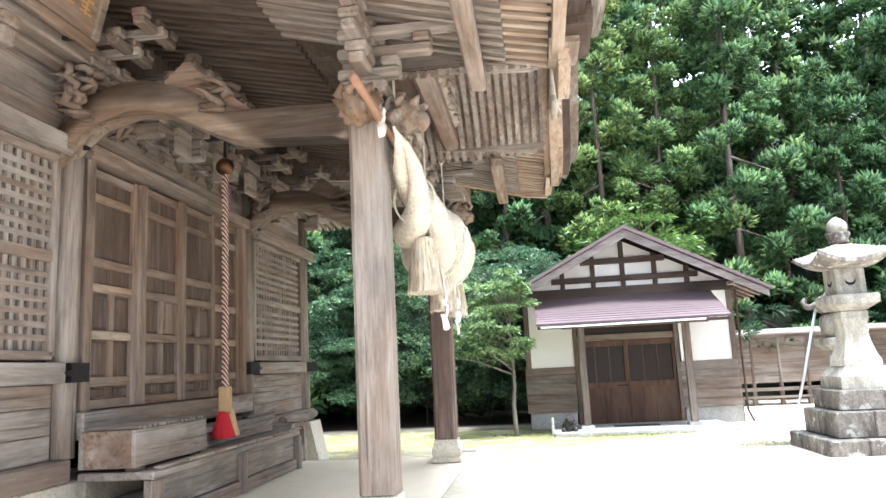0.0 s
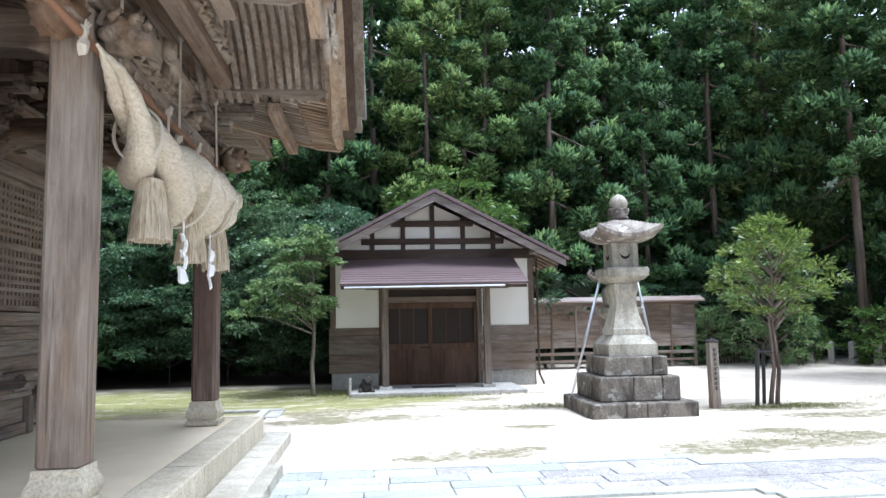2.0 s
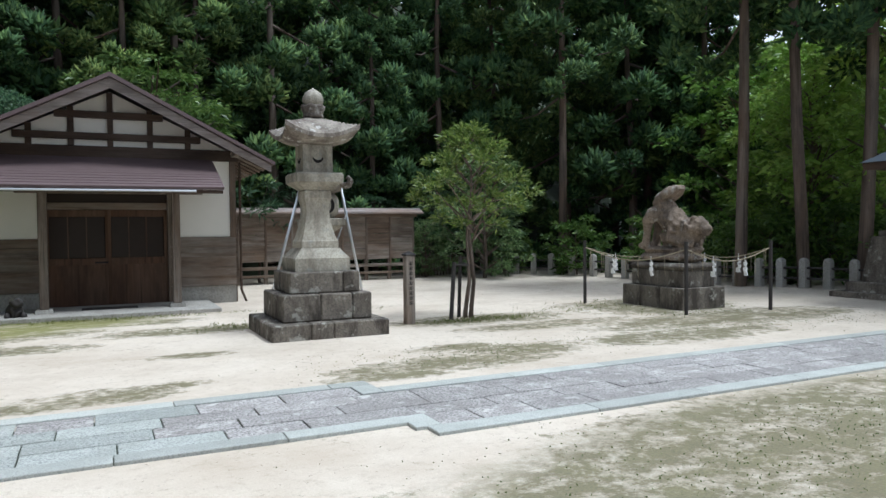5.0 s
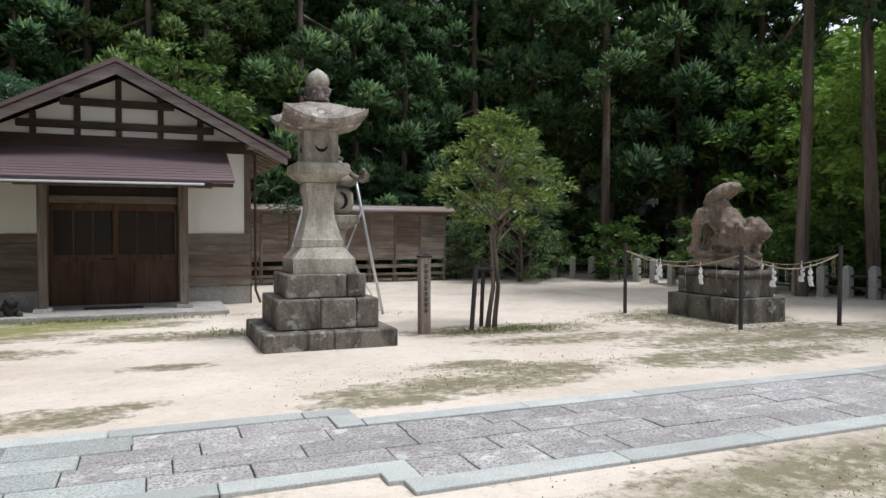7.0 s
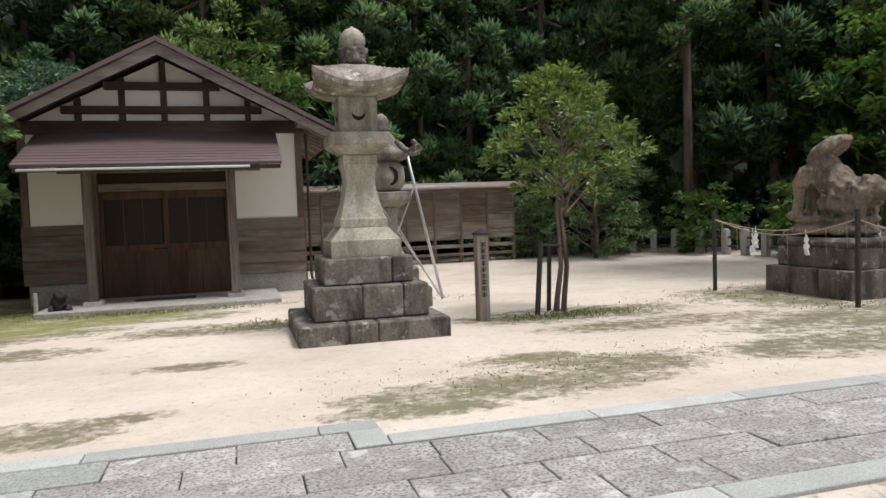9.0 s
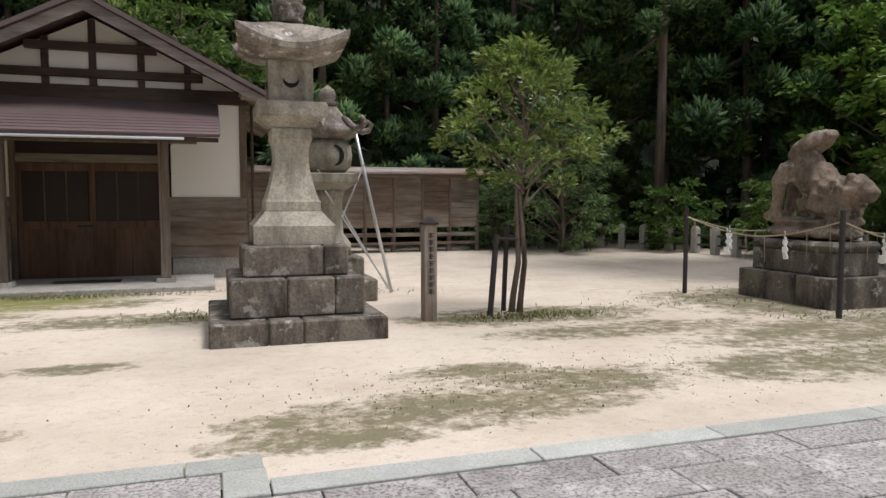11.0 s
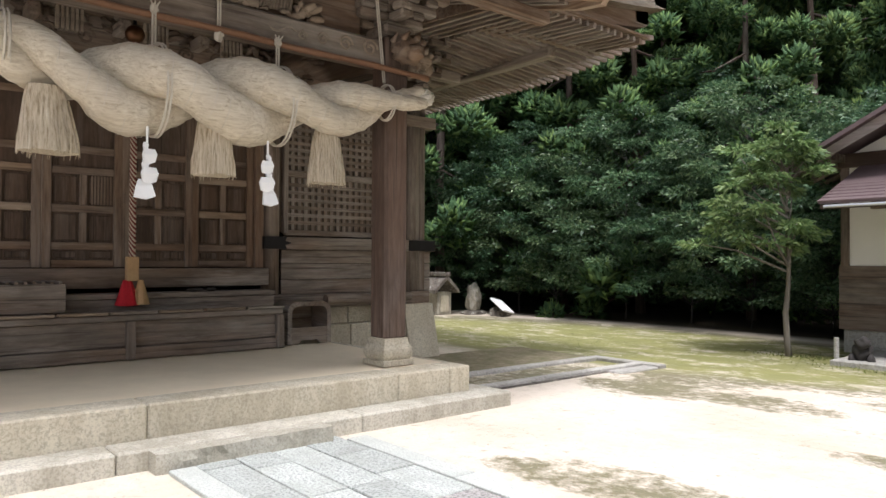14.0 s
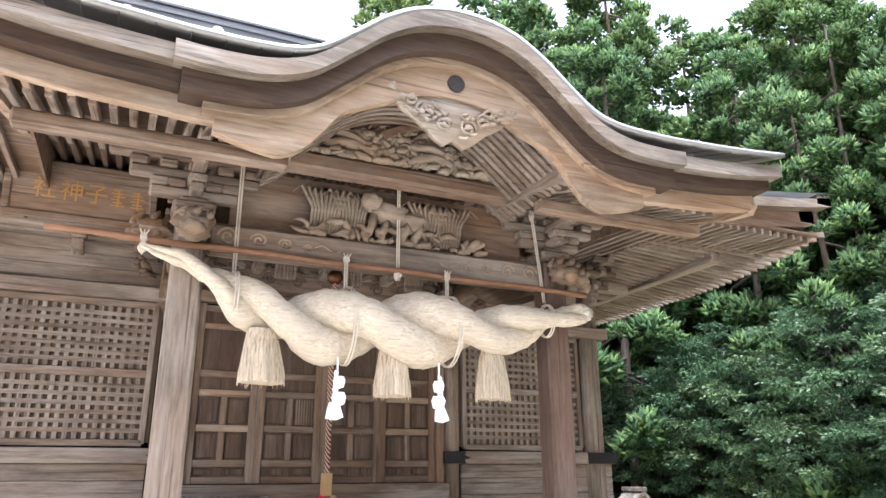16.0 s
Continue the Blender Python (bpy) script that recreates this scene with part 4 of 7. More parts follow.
bm = bmesh.new()
nx, ny = 40, 60
g = [[bm.verts.new((x, y, roof_z(x, y))) for y in [CY - 6.95 + 13.9 * j / ny for j in range(ny + 1)]] for x in [-1.25 - 11.95 * i / nx for i in range(nx + 1)]]
for i in range(nx):
    for j in range(ny):
        bm.faces.new((g[i][j], g[i + 1][j], g[i + 1][j + 1], g[i][j + 1]))
bmesh.ops.solidify(bm, geom=bm.faces[:], thickness=0.10)
part("hall_roof", bm, COPPER, hall, "grey sheet hipped hall roof", True)


def eave_line(side, n=40):
    """Points of the hall roof's edge: along the front (f) or the right and left sides."""
    if side == "f":
        return [(-1.25, CY - 6.95 + 13.9 * j / n) for j in range(n + 1)]
    s = 1 if side == "r" else -1
    return [(-1.25 - 11.9 * j / n, CY + s * 6.95) for j in range(n + 1)]


for side, inward in (("f", (-1, 0)), ("r", (0, -1)), ("l", (0, 1))):
    for name, t0, t1, inset, mat in (("hall_eave_edge", -0.08, -0.22, 0.03, EDGE), ("hall_eave_board", -0.222, -0.46, 0.22, BRY)):
        bm = bmesh.new()
        rows = []
        for x, y in eave_line(side):
            z = roof_z(x, y)
            ix, iy = inward
            xo, yo = x + ix * inset, y + iy * inset
            if side != "f":
                xo = max(min(xo, -1.25 - inset), -13)
            else:
                yo = min(max(yo, CY - 6.95 + inset), CY + 6.95 - inset)
            rows.append([bm.verts.new((xo, yo, z + t0)), bm.verts.new((xo, yo, z + t1)), bm.verts.new((xo + ix * 0.3, yo + iy * 0.3, z + t1)), bm.verts.new((xo + ix * 0.3, yo + iy * 0.3, z + t0))])
        for a, b in zip(rows, rows[1:]):
            for k in range(4):
                bm.faces.new((a[k], a[(k + 1) % 4], b[(k + 1) % 4], b[k]))
        bm.faces.new(rows[0])
        bm.faces.new(rows[-1])
        part(name, bm, mat, hall)
# hall rafters: front eave outside the porch, and the side eave
first = None
for s in (-1, 1):
    for tier, (i0, i1, za, zb) in enumerate(((0.0, 2.0, 4.95, 4.78), (1.5, 2.55, 4.93, 4.86))):
        for k in range(64):
            x = -1.75 - k * 0.15
            lift = 0.30 * max(0, 1 - k * 0.15 / 3.0) ** 2
            y0, y1 = 12.0 + i0 - 0.2, 12.0 + i1
            bm = bmesh.new()
            a, b = Vector((x, CY + s * (y0 - CY), za)), Vector((x, CY + s * (y1 - CY), zb - 0.06 + lift))
            for p, q in ((a, b),):
                v = [bm.verts.new(p + Vector((dx, 0, dz))) for dx, dz in ((-0.03, -0.04), (0.03, -0.04), (0.03, 0.04), (-0.03, 0.04))]
                u = [bm.verts.new(q + Vector((dx, 0, dz))) for dx, dz in ((-0.03, -0.04), (0.03, -0.04), (0.03, 0.04), (-0.03, 0.04))]
                for c in range(4):
                    bm.faces.new((v[c], v[(c + 1) % 4], u[(c + 1) % 4], u[c]))
                bm.faces.new(v)
                bm.faces.new(u)
            if s > 0 or k < 30:
                part("side_rafter", bm, WOODY, hall)
            else:
                bm.free()
for s in (-1, 1):
    bm = bmesh.new()
    ln = [(-1.5 - 0.25 * k, 0.30 * max(0, 1 - k * 0.25 / 3.0) ** 2) for k in range(44)]
    v = [[bm.verts.new((x, CY + s * (11.7 - CY), 5.06)), bm.verts.new((x, CY + s * (14.15 - CY), 4.90 + l))] for x, l in ln]
    for a, b in zip(v, v[1:]):
        bm.faces.new((a[0], a[1], b[1], b[0]))
    bmesh.ops.solidify(bm, geom=bm.faces[:], thickness=0.03)
    part("side_soffit", bm, BRY, hall)
    ys = [CY + s * (3.95 + k * 0.155) for k in range(18)]
    rafter_row("hall_rafter", ys, FX, 5.05, -1.5, 4.86, 0.06, 0.08, WOODX)
    part("hall_soffit", solid_xz(bmesh.new(), [(FX - 0.2, 5.12), (-1.45, 4.92), (-1.45, 4.95), (FX - 0.2, 5.15)], *sorted((CY + s * 3.62, CY + s * 6.75))), BRY, hall)
    part("eave_purlin", B(-10, -2.6, *sorted((CY + s * 5.75, CY + s * 5.95)), 4.72, 4.90, 0.02), WOODX, hall)
# ridge of tiles
ridge = part("ridge", B(-7.42, -6.98, CY - 4.6, CY + 4.6, 9.35, 9.95, 0.04), TILE, hall, "dark tiled ridge with pale round end tiles")
for k in range(5):
    bm = bmesh.new()
    y = CY - 3.2 + k * 1.6
    tube(bm, [(-6.98, y, 9.62), (-6.93, y, 9.62)], 0.10, 16)
    part("end_tile", bm, PAPER, ridge)
for z in (9.45, 9.62, 9.8, 9.97):
    part("ridge_course", B(-7.47, -6.955, CY - 4.65, CY + 4.65, z - 0.03, z + 0.03, 0.01), TILE, ridge)
# small ornament on the crown of the curved gable
bm = bmesh.new()
tube(bm, [(0.05 - 0.12 * k, CY, porch_z(0.05 - 0.12 * k, CY) + 0.07) for k in range(12)], 0.09, 8)
for s in (-1, 1):
    spiral(bm, 0.12, CY + s * 0.1, 5.68, 0.09, 1.5, s, 0.025)
part("gable_ridge", bm, COPPER, hall, "scrolled ridge tile on the gable crown", True)


# ---- platform, steps, kerbs ----
plat = thing("stone_platform", "pale granite porch platform with beaten earth floor", "platform", (-2.5, CY, 0), kind="structure")
part("floor_fill", B(FX + 0.15, -1.36, 4.62, 9.95, -0.1, 0.412, 0), EARTH, plat, "smooth beaten earth floor")
ys = (4.55, 6.62, 9.05, 9.72, 10.01)
for a, b in zip(ys, ys[1:]):
    part("edge_stone", B(-1.355, -0.995, a + 0.004, b - 0.004, 0.0, 0.42, 0.014), GRANITE, plat)
for a, b in ((-4.2, -2.8), (-2.8, -1.36)):
    part("edge_stone", B(a + 0.004, b - 0.004, 9.955, 10.01, 0.0, 0.42, 0.01), GRANITE, plat)
    part("edge_stone", B(a + 0.004, b - 0.004, 4.55, 4.615, 0.0, 0.42, 0.01), GRANITE, plat)
for a, b in ((4.3, 6.3), (6.3, 8.4), (8.4, 10.31)):
    part("lower_step", B(-0.99, -0.66, a + 0.004, b - 0.004, -0.05, 0.155, 0.014), STEPS, plat)
    part("lower_step_end", B(-1.3, -0.995, *((a, 4.54) if a < 5 else (10.015, b)), -0.05, 0.15, 0.01), STEPS, plat) if a != 6.3 else None
bm = bmesh.new()
for i in range(24):
    box(bm, -0.658, -0.49, 6.52 + i * 0.0608, 6.52 + (i + 1) * 0.0608, -0.05, 0.075, 0)
    box(bm, -0.658, -0.49, 6.52 + i * 0.0608, 6.52 + (i + 1) * 0.0608, 0.075, 0.148, 0)
bmesh.ops.remove_doubles(bm, verts=bm.verts, dist=0.001)
for v in bm.verts:
    v.co += Vector(((noise.noise(v.co * 17) * 0.022 + noise.noise(v.co * 5) * 0.012) if v.co.x > -0.6 else 0, 0, noise.noise(v.co * 9 + Vector((3, 1, 2))) * 0.008))
stepstone = part("step_stone", bm, STEPS)
tagged(stepstone, "rough-cut granite step stone before the platform", "step", kind="structure")
apron = thing("side_apron", "worn concrete apron with kerb stones and a drain", "pavement", (-3, 12, 0), kind="structure")
part("apron_slab", B(-4.2, -2.50, 10.05, 14.0, -0.1, 0.025, 0.008), MUD, apron)
for a, b in ((10.35, 11.5), (11.5, 12.7), (12.7, 13.9)):
    part("kerb_stone", B(-1.62, -1.47, a + 0.004, b - 0.004, -0.1, 0.05, 0.012), CONC, apron)
    part("kerb_stone", B(-2.48, -2.30, a + 0.004, b - 0.004, -0.1, 0.045, 0.012), CONC, apron)
part("kerb_stone", B(-2.48, -1.2, 13.92, 14.10, -0.1, 0.04, 0.012), CONC, apron)
part("kerb_stone", B(-1.45, -1.2, 13.0, 13.9, -0.1, 0.02, 0.012), CONC, apron)
part("drain", B(-1.465, -1.40, 10.35, 13.0, -0.1, 0.012, 0), DIRTY, apron, "dark open drain channel")

# ---- yard path: pieces ----
path = thing("stone_path", "flagged stone approach path with kerb stones", "path", (5, 7.2, 0), kind="structure")
rp = random.Random(21)


def flags(x0, x1, rows, mat, lmin, lmax):
    for y0, y1 in rows:
        x = x0
        off = rp.uniform(0.2, 0.7)
        while x < x1 - 0.1:
            L = min(off or rp.uniform(lmin, lmax), x1 - x)
            off = 0
            if x1 - x - L < 0.25:
                L = x1 - x
            h = 0.022 + rp.uniform(-0.004, 0.005)
            part("flagstone", B(x + 0.005, x + L - 0.005, y0 + 0.005, y1 - 0.005, -0.06, h, 0.006), mat or (SLABA if rp.random() > (x - 0.9) / 2.3 else SLABB), path)
            x += L


def kerbs(x0, x1, y0, y1, L):
    x = x0
    while x < x1 - 0.05:
        e = min(x + L * rp.uniform(0.8, 1.15), x1)
        part("kerb", B(x + 0.004, e - 0.004, y0, y1, -0.06, 0.030, 0.006), KERB, path)
        x = e


def rows_of(a, b, n):
    return [(a + (b - a) * i / n, a + (b - a) * (i + 1) / n) for i in range(n)]


flags(-0.62, 15.0, rows_of(6.80, 7.73, 3), None, 0.55, 0.95)
flags(-0.62, 4.10, [(7.735, 8.10)], None, 0.55, 0.9)
flags(4.34, 15.0, [(6.42, 6.795)], SLABB, 0.55, 0.95)
kerbs(-0.47, 4.33, 8.105, 8.31, 1.3)
kerbs(-0.47, 4.20, 6.60, 6.795, 1.3)
part("corner_slab", B(4.105, 4.335, 7.74, 8.10, -0.06, 0.031, 0.006), KERB, path)
part("corner_slab", B(4.105, 4.335, 6.42, 6.79, -0.06, 0.031, 0.006), KERB, path)
kerbs(4.34, 15.0, 7.735, 7.94, 1.5)
kerbs(4.20, 15.0, 6.20, 6.415, 1.5)
part("far_paving", B(15.0, 34, 6.2, 7.94, -0.05, 0.02, 0), SLABB, path)
part("bedding", B(-0.6, 15.0, 6.62, 7.92, -0.06, 0.006, 0), UNDER, path, "dark soil in the joints")


# ---- rope of straw with tassels ----
rope = thing("straw_rope", "thick twisted rice-straw festoon rope hung under the porch beam", "straw rope", (-1.35, CY, 3.0))
AX = ((4.80, 3.555, 0.012), (5.00, 3.50, 0.03), (5.16, 3.465, 0.045), (5.45, 3.31, 0.080), (5.77, 3.10, 0.125), (6.1, 2.955, 0.158), (6.45, 2.925, 0.184), (6.9, 2.955, 0.205), (7.4, 2.975, 0.205), (7.87, 2.98, 0.19), (8.3, 3.02, 0.155), (8.8, 3.10, 0.125), (9.2, 3.23, 0.092), (9.45, 3.29, 0.075), (9.60, 3.33, 0.06))


def axis_at(y):
    for a, b in zip(AX, AX[1:]):
        if y <= b[0]:
            t = (y - a[0]) / (b[0] - a[0])
            t = t * t * (3 - 2 * t) * 0.5 + t * 0.5
            return a[1] + (b[1] - a[1]) * t, a[2] + (b[2] - a[2]) * t
    return AX[-1][1], AX[-1][2]


RX = -1.32
for sgn in (1, -1):
    pts, rad = [], []
    n = 110
    for i in range(n + 1):
        y = 4.80 + 4.80 * i / n
        z, r = axis_at(y)
        ph = math.pi * (y - 6.5) / (1.05 if y > 6.5 else 0.78)
        k = 0.92 * r * sgn
        pts.append((RX - k * math.sin(ph), y, z - k * math.cos(ph)))
        rad.append(r * (1 + 0.07 * math.cos(2 * ph) + 0.03 * math.sin(y * 31) + 0.02 * math.sin(y * 53)))
    bm = bmesh.new()
    tube(bm, pts, rad, 28)
    for v in bm.verts:
        v.co += 0.012 * Vector((noise.noise(v.co * 9), 0, noise.noise(v.co * 9 + Vector((5, 5, 5)))))
    part("strand", bm, STRAW, rope, "rice straw strand", True)
for sgn in (1, -1):
    for k in range(1, 26):
        y = 5.35 + k * 0.16 + 0.02 * math.sin(k * 4.1)
        z, r = axis_at(y)
        ph = math.pi * (y - 6.5) / (1.05 if y > 6.5 else 0.78)
        cx, cz = RX - 0.92 * r * sgn * math.sin(ph), z - 0.92 * r * sgn * math.cos(ph)
        rr = r * (1.035 + 0.07 * math.cos(2 * ph))
        tilt = -sgn * math.sin(ph)
        bm = tube(bmesh.new(), [(cx + rr * math.cos(q), y + 0.20 * r * tilt * math.sin(q), cz + rr * math.sin(q)) for q in [j * math.pi / 12 for j in range(25)]], 0.003, 4, False)
        part("binding_thread", bm, CORD, rope)
bm = bmesh.new()
for k in range(9):
    a = k * 0.7
    tube(bm, [(RX, 9.52, 3.31), (RX + 0.07 * math.cos(a), 9.62, 3.33 + 0.08 * math.sin(a)), (RX + 0.05 * math.cos(a + 1), 9.70, 3.33 + 0.06 * math.sin(a + 1))], [0.03, 0.035, 0.02], 6)
part("end_knot", bm, CORD, rope, "knotted rope end", True)
rs = random.Random(9)
for ty, zt, zb, wt, wb, lean in ((5.93, 2.86, 2.36, 0.12, 0.21, 0.03), (7.245, 2.76, 2.29, 0.13, 0.19, 0.0), (8.37, 2.86, 2.30, 0.10, 0.19, 0.01)):
    bm = bmesh.new()
    n = 40
    rings = []
    for i in range(9):
        t = i / 8
        r = wt + (wb - wt) * t ** 0.8
        rings.append([])
        for k in range(n):
            a = 2 * math.pi * k / n
            rr = r * (1 + 0.05 * noise.noise((k * 0.9, ty, t * 0.4)) + 0.03 * (k % 2))
            z = zt + (zb - zt) * t + (0.02 * noise.noise((k * 1.7, ty, 0)) if i == 8 else 0)
            rings[-1].append(bm.verts.new((RX + 0.02 + rr * 0.75 * math.cos(a), ty + lean * t + rr * math.sin(a), z)))
    for a, b in zip(rings, rings[1:]):
        for k in range(n):
            bm.faces.new((a[k], a[(k + 1) % n], b[(k + 1) % n], b[k]))
    bm.faces.new(rings[-1])
    for k in range(60):
        a = rs.uniform(0, 6.28)
        y, x = ty + lean + wb * 1.0 * math.sin(a), RX + 0.02 + wb * 0.77 * math.cos(a)
        tube(bm, [(RX + (x - RX) * 0.7, ty + (y - ty) * 0.7, zt - 0.1), (x, y, zb + 0.1), (x + rs.uniform(-0.01, 0.01), y + rs.uniform(-0.015, 0.015), zb - rs.uniform(0.0, 0.04))], [0.004, 0.004, 0.002], 3)
    part("tassel", bm, TASSEL, rope, "cut straw tassel", False)

pole = thing("bamboo_pole", "long brown bamboo pole tied along the front beam", "pole", (-1.42, CY, 3.6))
bm = bmesh.new()
tube(bm, [(-1.44, 4.0 + 5.75 * i / 24, 3.665 - 0.075 * i / 24 + 0.006 * math.sin(i)) for i in range(25)], [0.030 + (0.004 if i % 3 == 0 else 0) for i in range(25)], 10)
part("cane", bm, BAMBOO, pole, smooth=True)

# cords that carry the rope, and loose cords
def cord(y, z0, z1, x, label, loop=None, dy=0.0):
    c = thing("hanging_cord", label, "cord", (x, y, z1))
    bm = bmesh.new()
    for s in (-0.012, 0.012):
        tube(bm, [(x, y + s, z1), (x, y + s + dy * 0.5, (z0 + z1) / 2), (x, y + s + dy, z0)], 0.009, 6)
    part("line", bm, CORD, c)
    bm = bmesh.new()
    blob(bm, (x, y, z1), (0.035, 0.035, 0.05), 2, 0.6, 4)
    for k in range(3):
        tube(bm, [(x, y, z1), (x + 0.03, y - 0.04 + 0.04 * k, z1 + 0.07)], [0.012, 0.006], 5)
    part("knot", bm, CORD, c)
    if loop:
        yc, zc, r = loop
        bm = bmesh.new()
        for s in (-0.015, 0.015):
            tube(bm, [(RX + (r * 0.85) * math.cos(a), yc + s, zc + r * math.sin(a)) for a in [k * 2 * math.pi / 24 for k in range(25)]], 0.010, 5)
        part("loop", bm, CORD, c)
    else:
        bm = bmesh.new()
        blob(bm, (x, y + dy, z0), (0.04, 0.04, 0.06), 2, 0.5, 4)
        part("end_knot", bm, CORD, c)
    return c


cord(5.66, 3.30, 4.58, -1.47, "pale twisted cord tied round the thin end of the straw rope", (5.66, 3.17, 0.22))
cord(6.76, 3.2, 3.66, -1.40, "pale cord looped over bamboo pole and straw rope", (6.76, 2.96, 0.39))
cord(7.90, 3.2, 3.60, -1.40, "pale cord looped over bamboo pole and straw rope", (7.88, 2.985, 0.37))
cord(9.06, 3.45, 4.50, -1.47, "pale cord tied from bracket to the rope end", (9.10, 3.2, 0.185), 0.12)
cord(7.35, 3.58, 4.66, -1.46, "loose white cord hanging before the carved beam")
cord(4.82, 3.56, 3.66, -1.42, "short cord tying the thin rope tip to the pole")


def shide(name, x, y, z, k, s, group, label):
    """A zigzag of folded paper."""
    t = thing(name, label, "paper streamer", (x, y, z), group)
    bm = bmesh.new()
    tube(bm, [(x, y, z + 0.14 * k), (x, y, z)], 0.010 * k, 5)
    part("string", bm, PAPER, t)
    zz = z
    for i, (wd, h, off) in enumerate(((0.045, 0.07, -0.01), (0.125, 0.11, 0.012), (0.06, 0.07, -0.012), (0.15, 0.12, 0.014), (0.185, 0.15, -0.02))):
        w0, w1 = (wd * 0.72, wd) if i == 4 else (wd, wd * 0.8)
        bm = bmesh.new()
        m = pose(x + 0.01 * k * (1 if i % 2 else -1), y + off * k * s, zz - h * k * 0.5, 0, 10 if i % 2 else -10, 10 * s * (1 if i % 2 else -1))
        vs = []
        for dx in (-0.012, 0.012):
            vs.append([bm.verts.new(m @ Vector((dx * k + bow, py * k, pz * k))) for py, pz, bow in ((-w0 * 0.35, h * 0.58, 0), (w0 * 0.35, h * 0.58, 0), (w0 * 0.5, h * 0.2, 0.012), (w1 * 0.5, -h * 0.40, 0.012), (w1 * 0.1, -h * 0.58, 0), (-w1 * 0.45, -h * 0.48, 0.008), (-w0 * 0.5, h * 0.15, 0.012))])
        bm.faces.new(vs[0])
        bm.faces.new(vs[1])
        for j in range(7):
            bm.faces.new((vs[0][j], vs[0][(j + 1) % 7], vs[1][(j + 1) % 7], vs[1][j]))
        part("fold", bm, PAPER, t)
        zz -= h * k * 0.88
    return t


shide("paper_shide", RX + 0.10, 6.66, 2.50, 0.95, 1, "streamers under the rope", "white folded paper streamer under the straw rope")
shide("paper_shide", RX + 0.10, 7.72, 2.50, 0.95, -1, "streamers under the rope", "white folded paper streamer under the straw rope")

# bell rope
bell = thing("bell_rope", "red and white braided bell rope with a red cloth end", "bell rope", (-3.86, 7.33, 1.0))
bm = bmesh.new()
pts = [(-3.86 + 0.006 * math.sin(i), 7.33, 1.42 + 2.7 * i / 40) for i in range(41)]
tube(bm, pts, [0.036 + 0.005 * (i % 2) for i in range(41)], 10)
part("braid", bm, BRAID, bell, smooth=True)
part("wooden_grip", B(-3.915, -3.805, 7.265, 7.395, 1.30, 1.58, 0.01), TAN, bell, "square pale wooden grip")
bm = bmesh.new()
lathe(bm, [(0.045, 1.31), (0.075, 1.22), (0.11, 1.10), (0.135, 1.02)], 16, (-3.87, 7.28))
for i, v in enumerate(bm.verts):
    v.co.x += 0.012 * (i % 2)
part("red_cloth", bm, RED, bell, "red cloth tassel")
bm = bmesh.new()
lathe(bm, [(0.03, 1.31), (0.06, 1.2), (0.10, 1.03)], 12, (-3.83, 7.42))
part("tan_fringe", bm, TAN, bell, "pale hemp fringe")
bm = bmesh.new()
blob(bm, (-3.86, 7.33, 4.16), (0.11, 0.11, 0.11), 3, 0.05, 2)
part("bell", bm, plain("old_brass", (0.14, 0.07, 0.035), 0.45, 0.8, 0.3, 12), bell, "round tarnished brass bell", True)
bm = bmesh.new()
tube(bm, [(-3.86, 7.33, 4.2), (-3.86, 7.33, 4.52)], 0.02, 6)
box(bm, -4.2, -3.8, 7.29, 7.37, 4.50, 4.57)
part("bell_hook", bm, IRON, bell)

# offertory box
ob_ = thing("offertory_box", "grey weathered wooden offertory box on the bench", "box", (-3.95, 5.95, 0.93))
part("box_front", B(-3.78, -3.74, 5.3, 6.62, 0.968, 1.28, 0.006), WOODY, ob_)
part("box_back", B(-4.26, -4.22, 5.3, 6.62, 0.968, 1.28, 0.006), WOODY, ob_)
for y in (5.3, 6.58):
    part("box_side", B(-4.218, -3.782, y, y + 0.04, 0.968, 1.28, 0.006), BRY, ob_)
part("box_bottom", B(-4.218, -3.782, 5.342, 6.578, 0.968, 0.99, 0), WOODY, ob_)
for i in range(15):
    y = 5.39 + i * 0.083
    part("slat", B(-4.24, -3.76, y, y + 0.035, 1.282, 1.31, 0.005), WOODX, ob_)
for y in (5.42, 6.45):
    part("box_foot", B(-3.9, -3.78, y, y + 0.12, 0.932, 0.966, 0), WOODY, ob_)
sh = thing("wooden_clappers", "two small dark wooden pieces lying on the bench", "clutter", (-4.1, 8.3, 1.15))
for y, l in ((8.15, 0.16), (8.36, 0.08)):
    bm = bmesh.new()
    blob(bm, (-4.08, y, 1.175), (0.05, l / 2 + 0.03, 0.024), 2, 0.2)
    part("piece", bm, BLACKW, sh)

# arched wooden stool-like box
arch = thing("arched_box", "grey wooden box with rounded top and open front", "box", (-4.1, 9.62, 0.42))
bm = bmesh.new()


def arch_line(hw, z0, ztop, r, n=6):
    p = [(9.62 - hw, z0), (9.62 - hw, ztop - r)]
    p += [(9.62 - hw + r * (1 - math.cos(a)), ztop - r + r * math.sin(a)) for a in [math.pi / 2 * k / n for k in range(1, n + 1)]]
    p += [(2 * 9.62 - y, z) for y, z in p[::-1]]
    return p


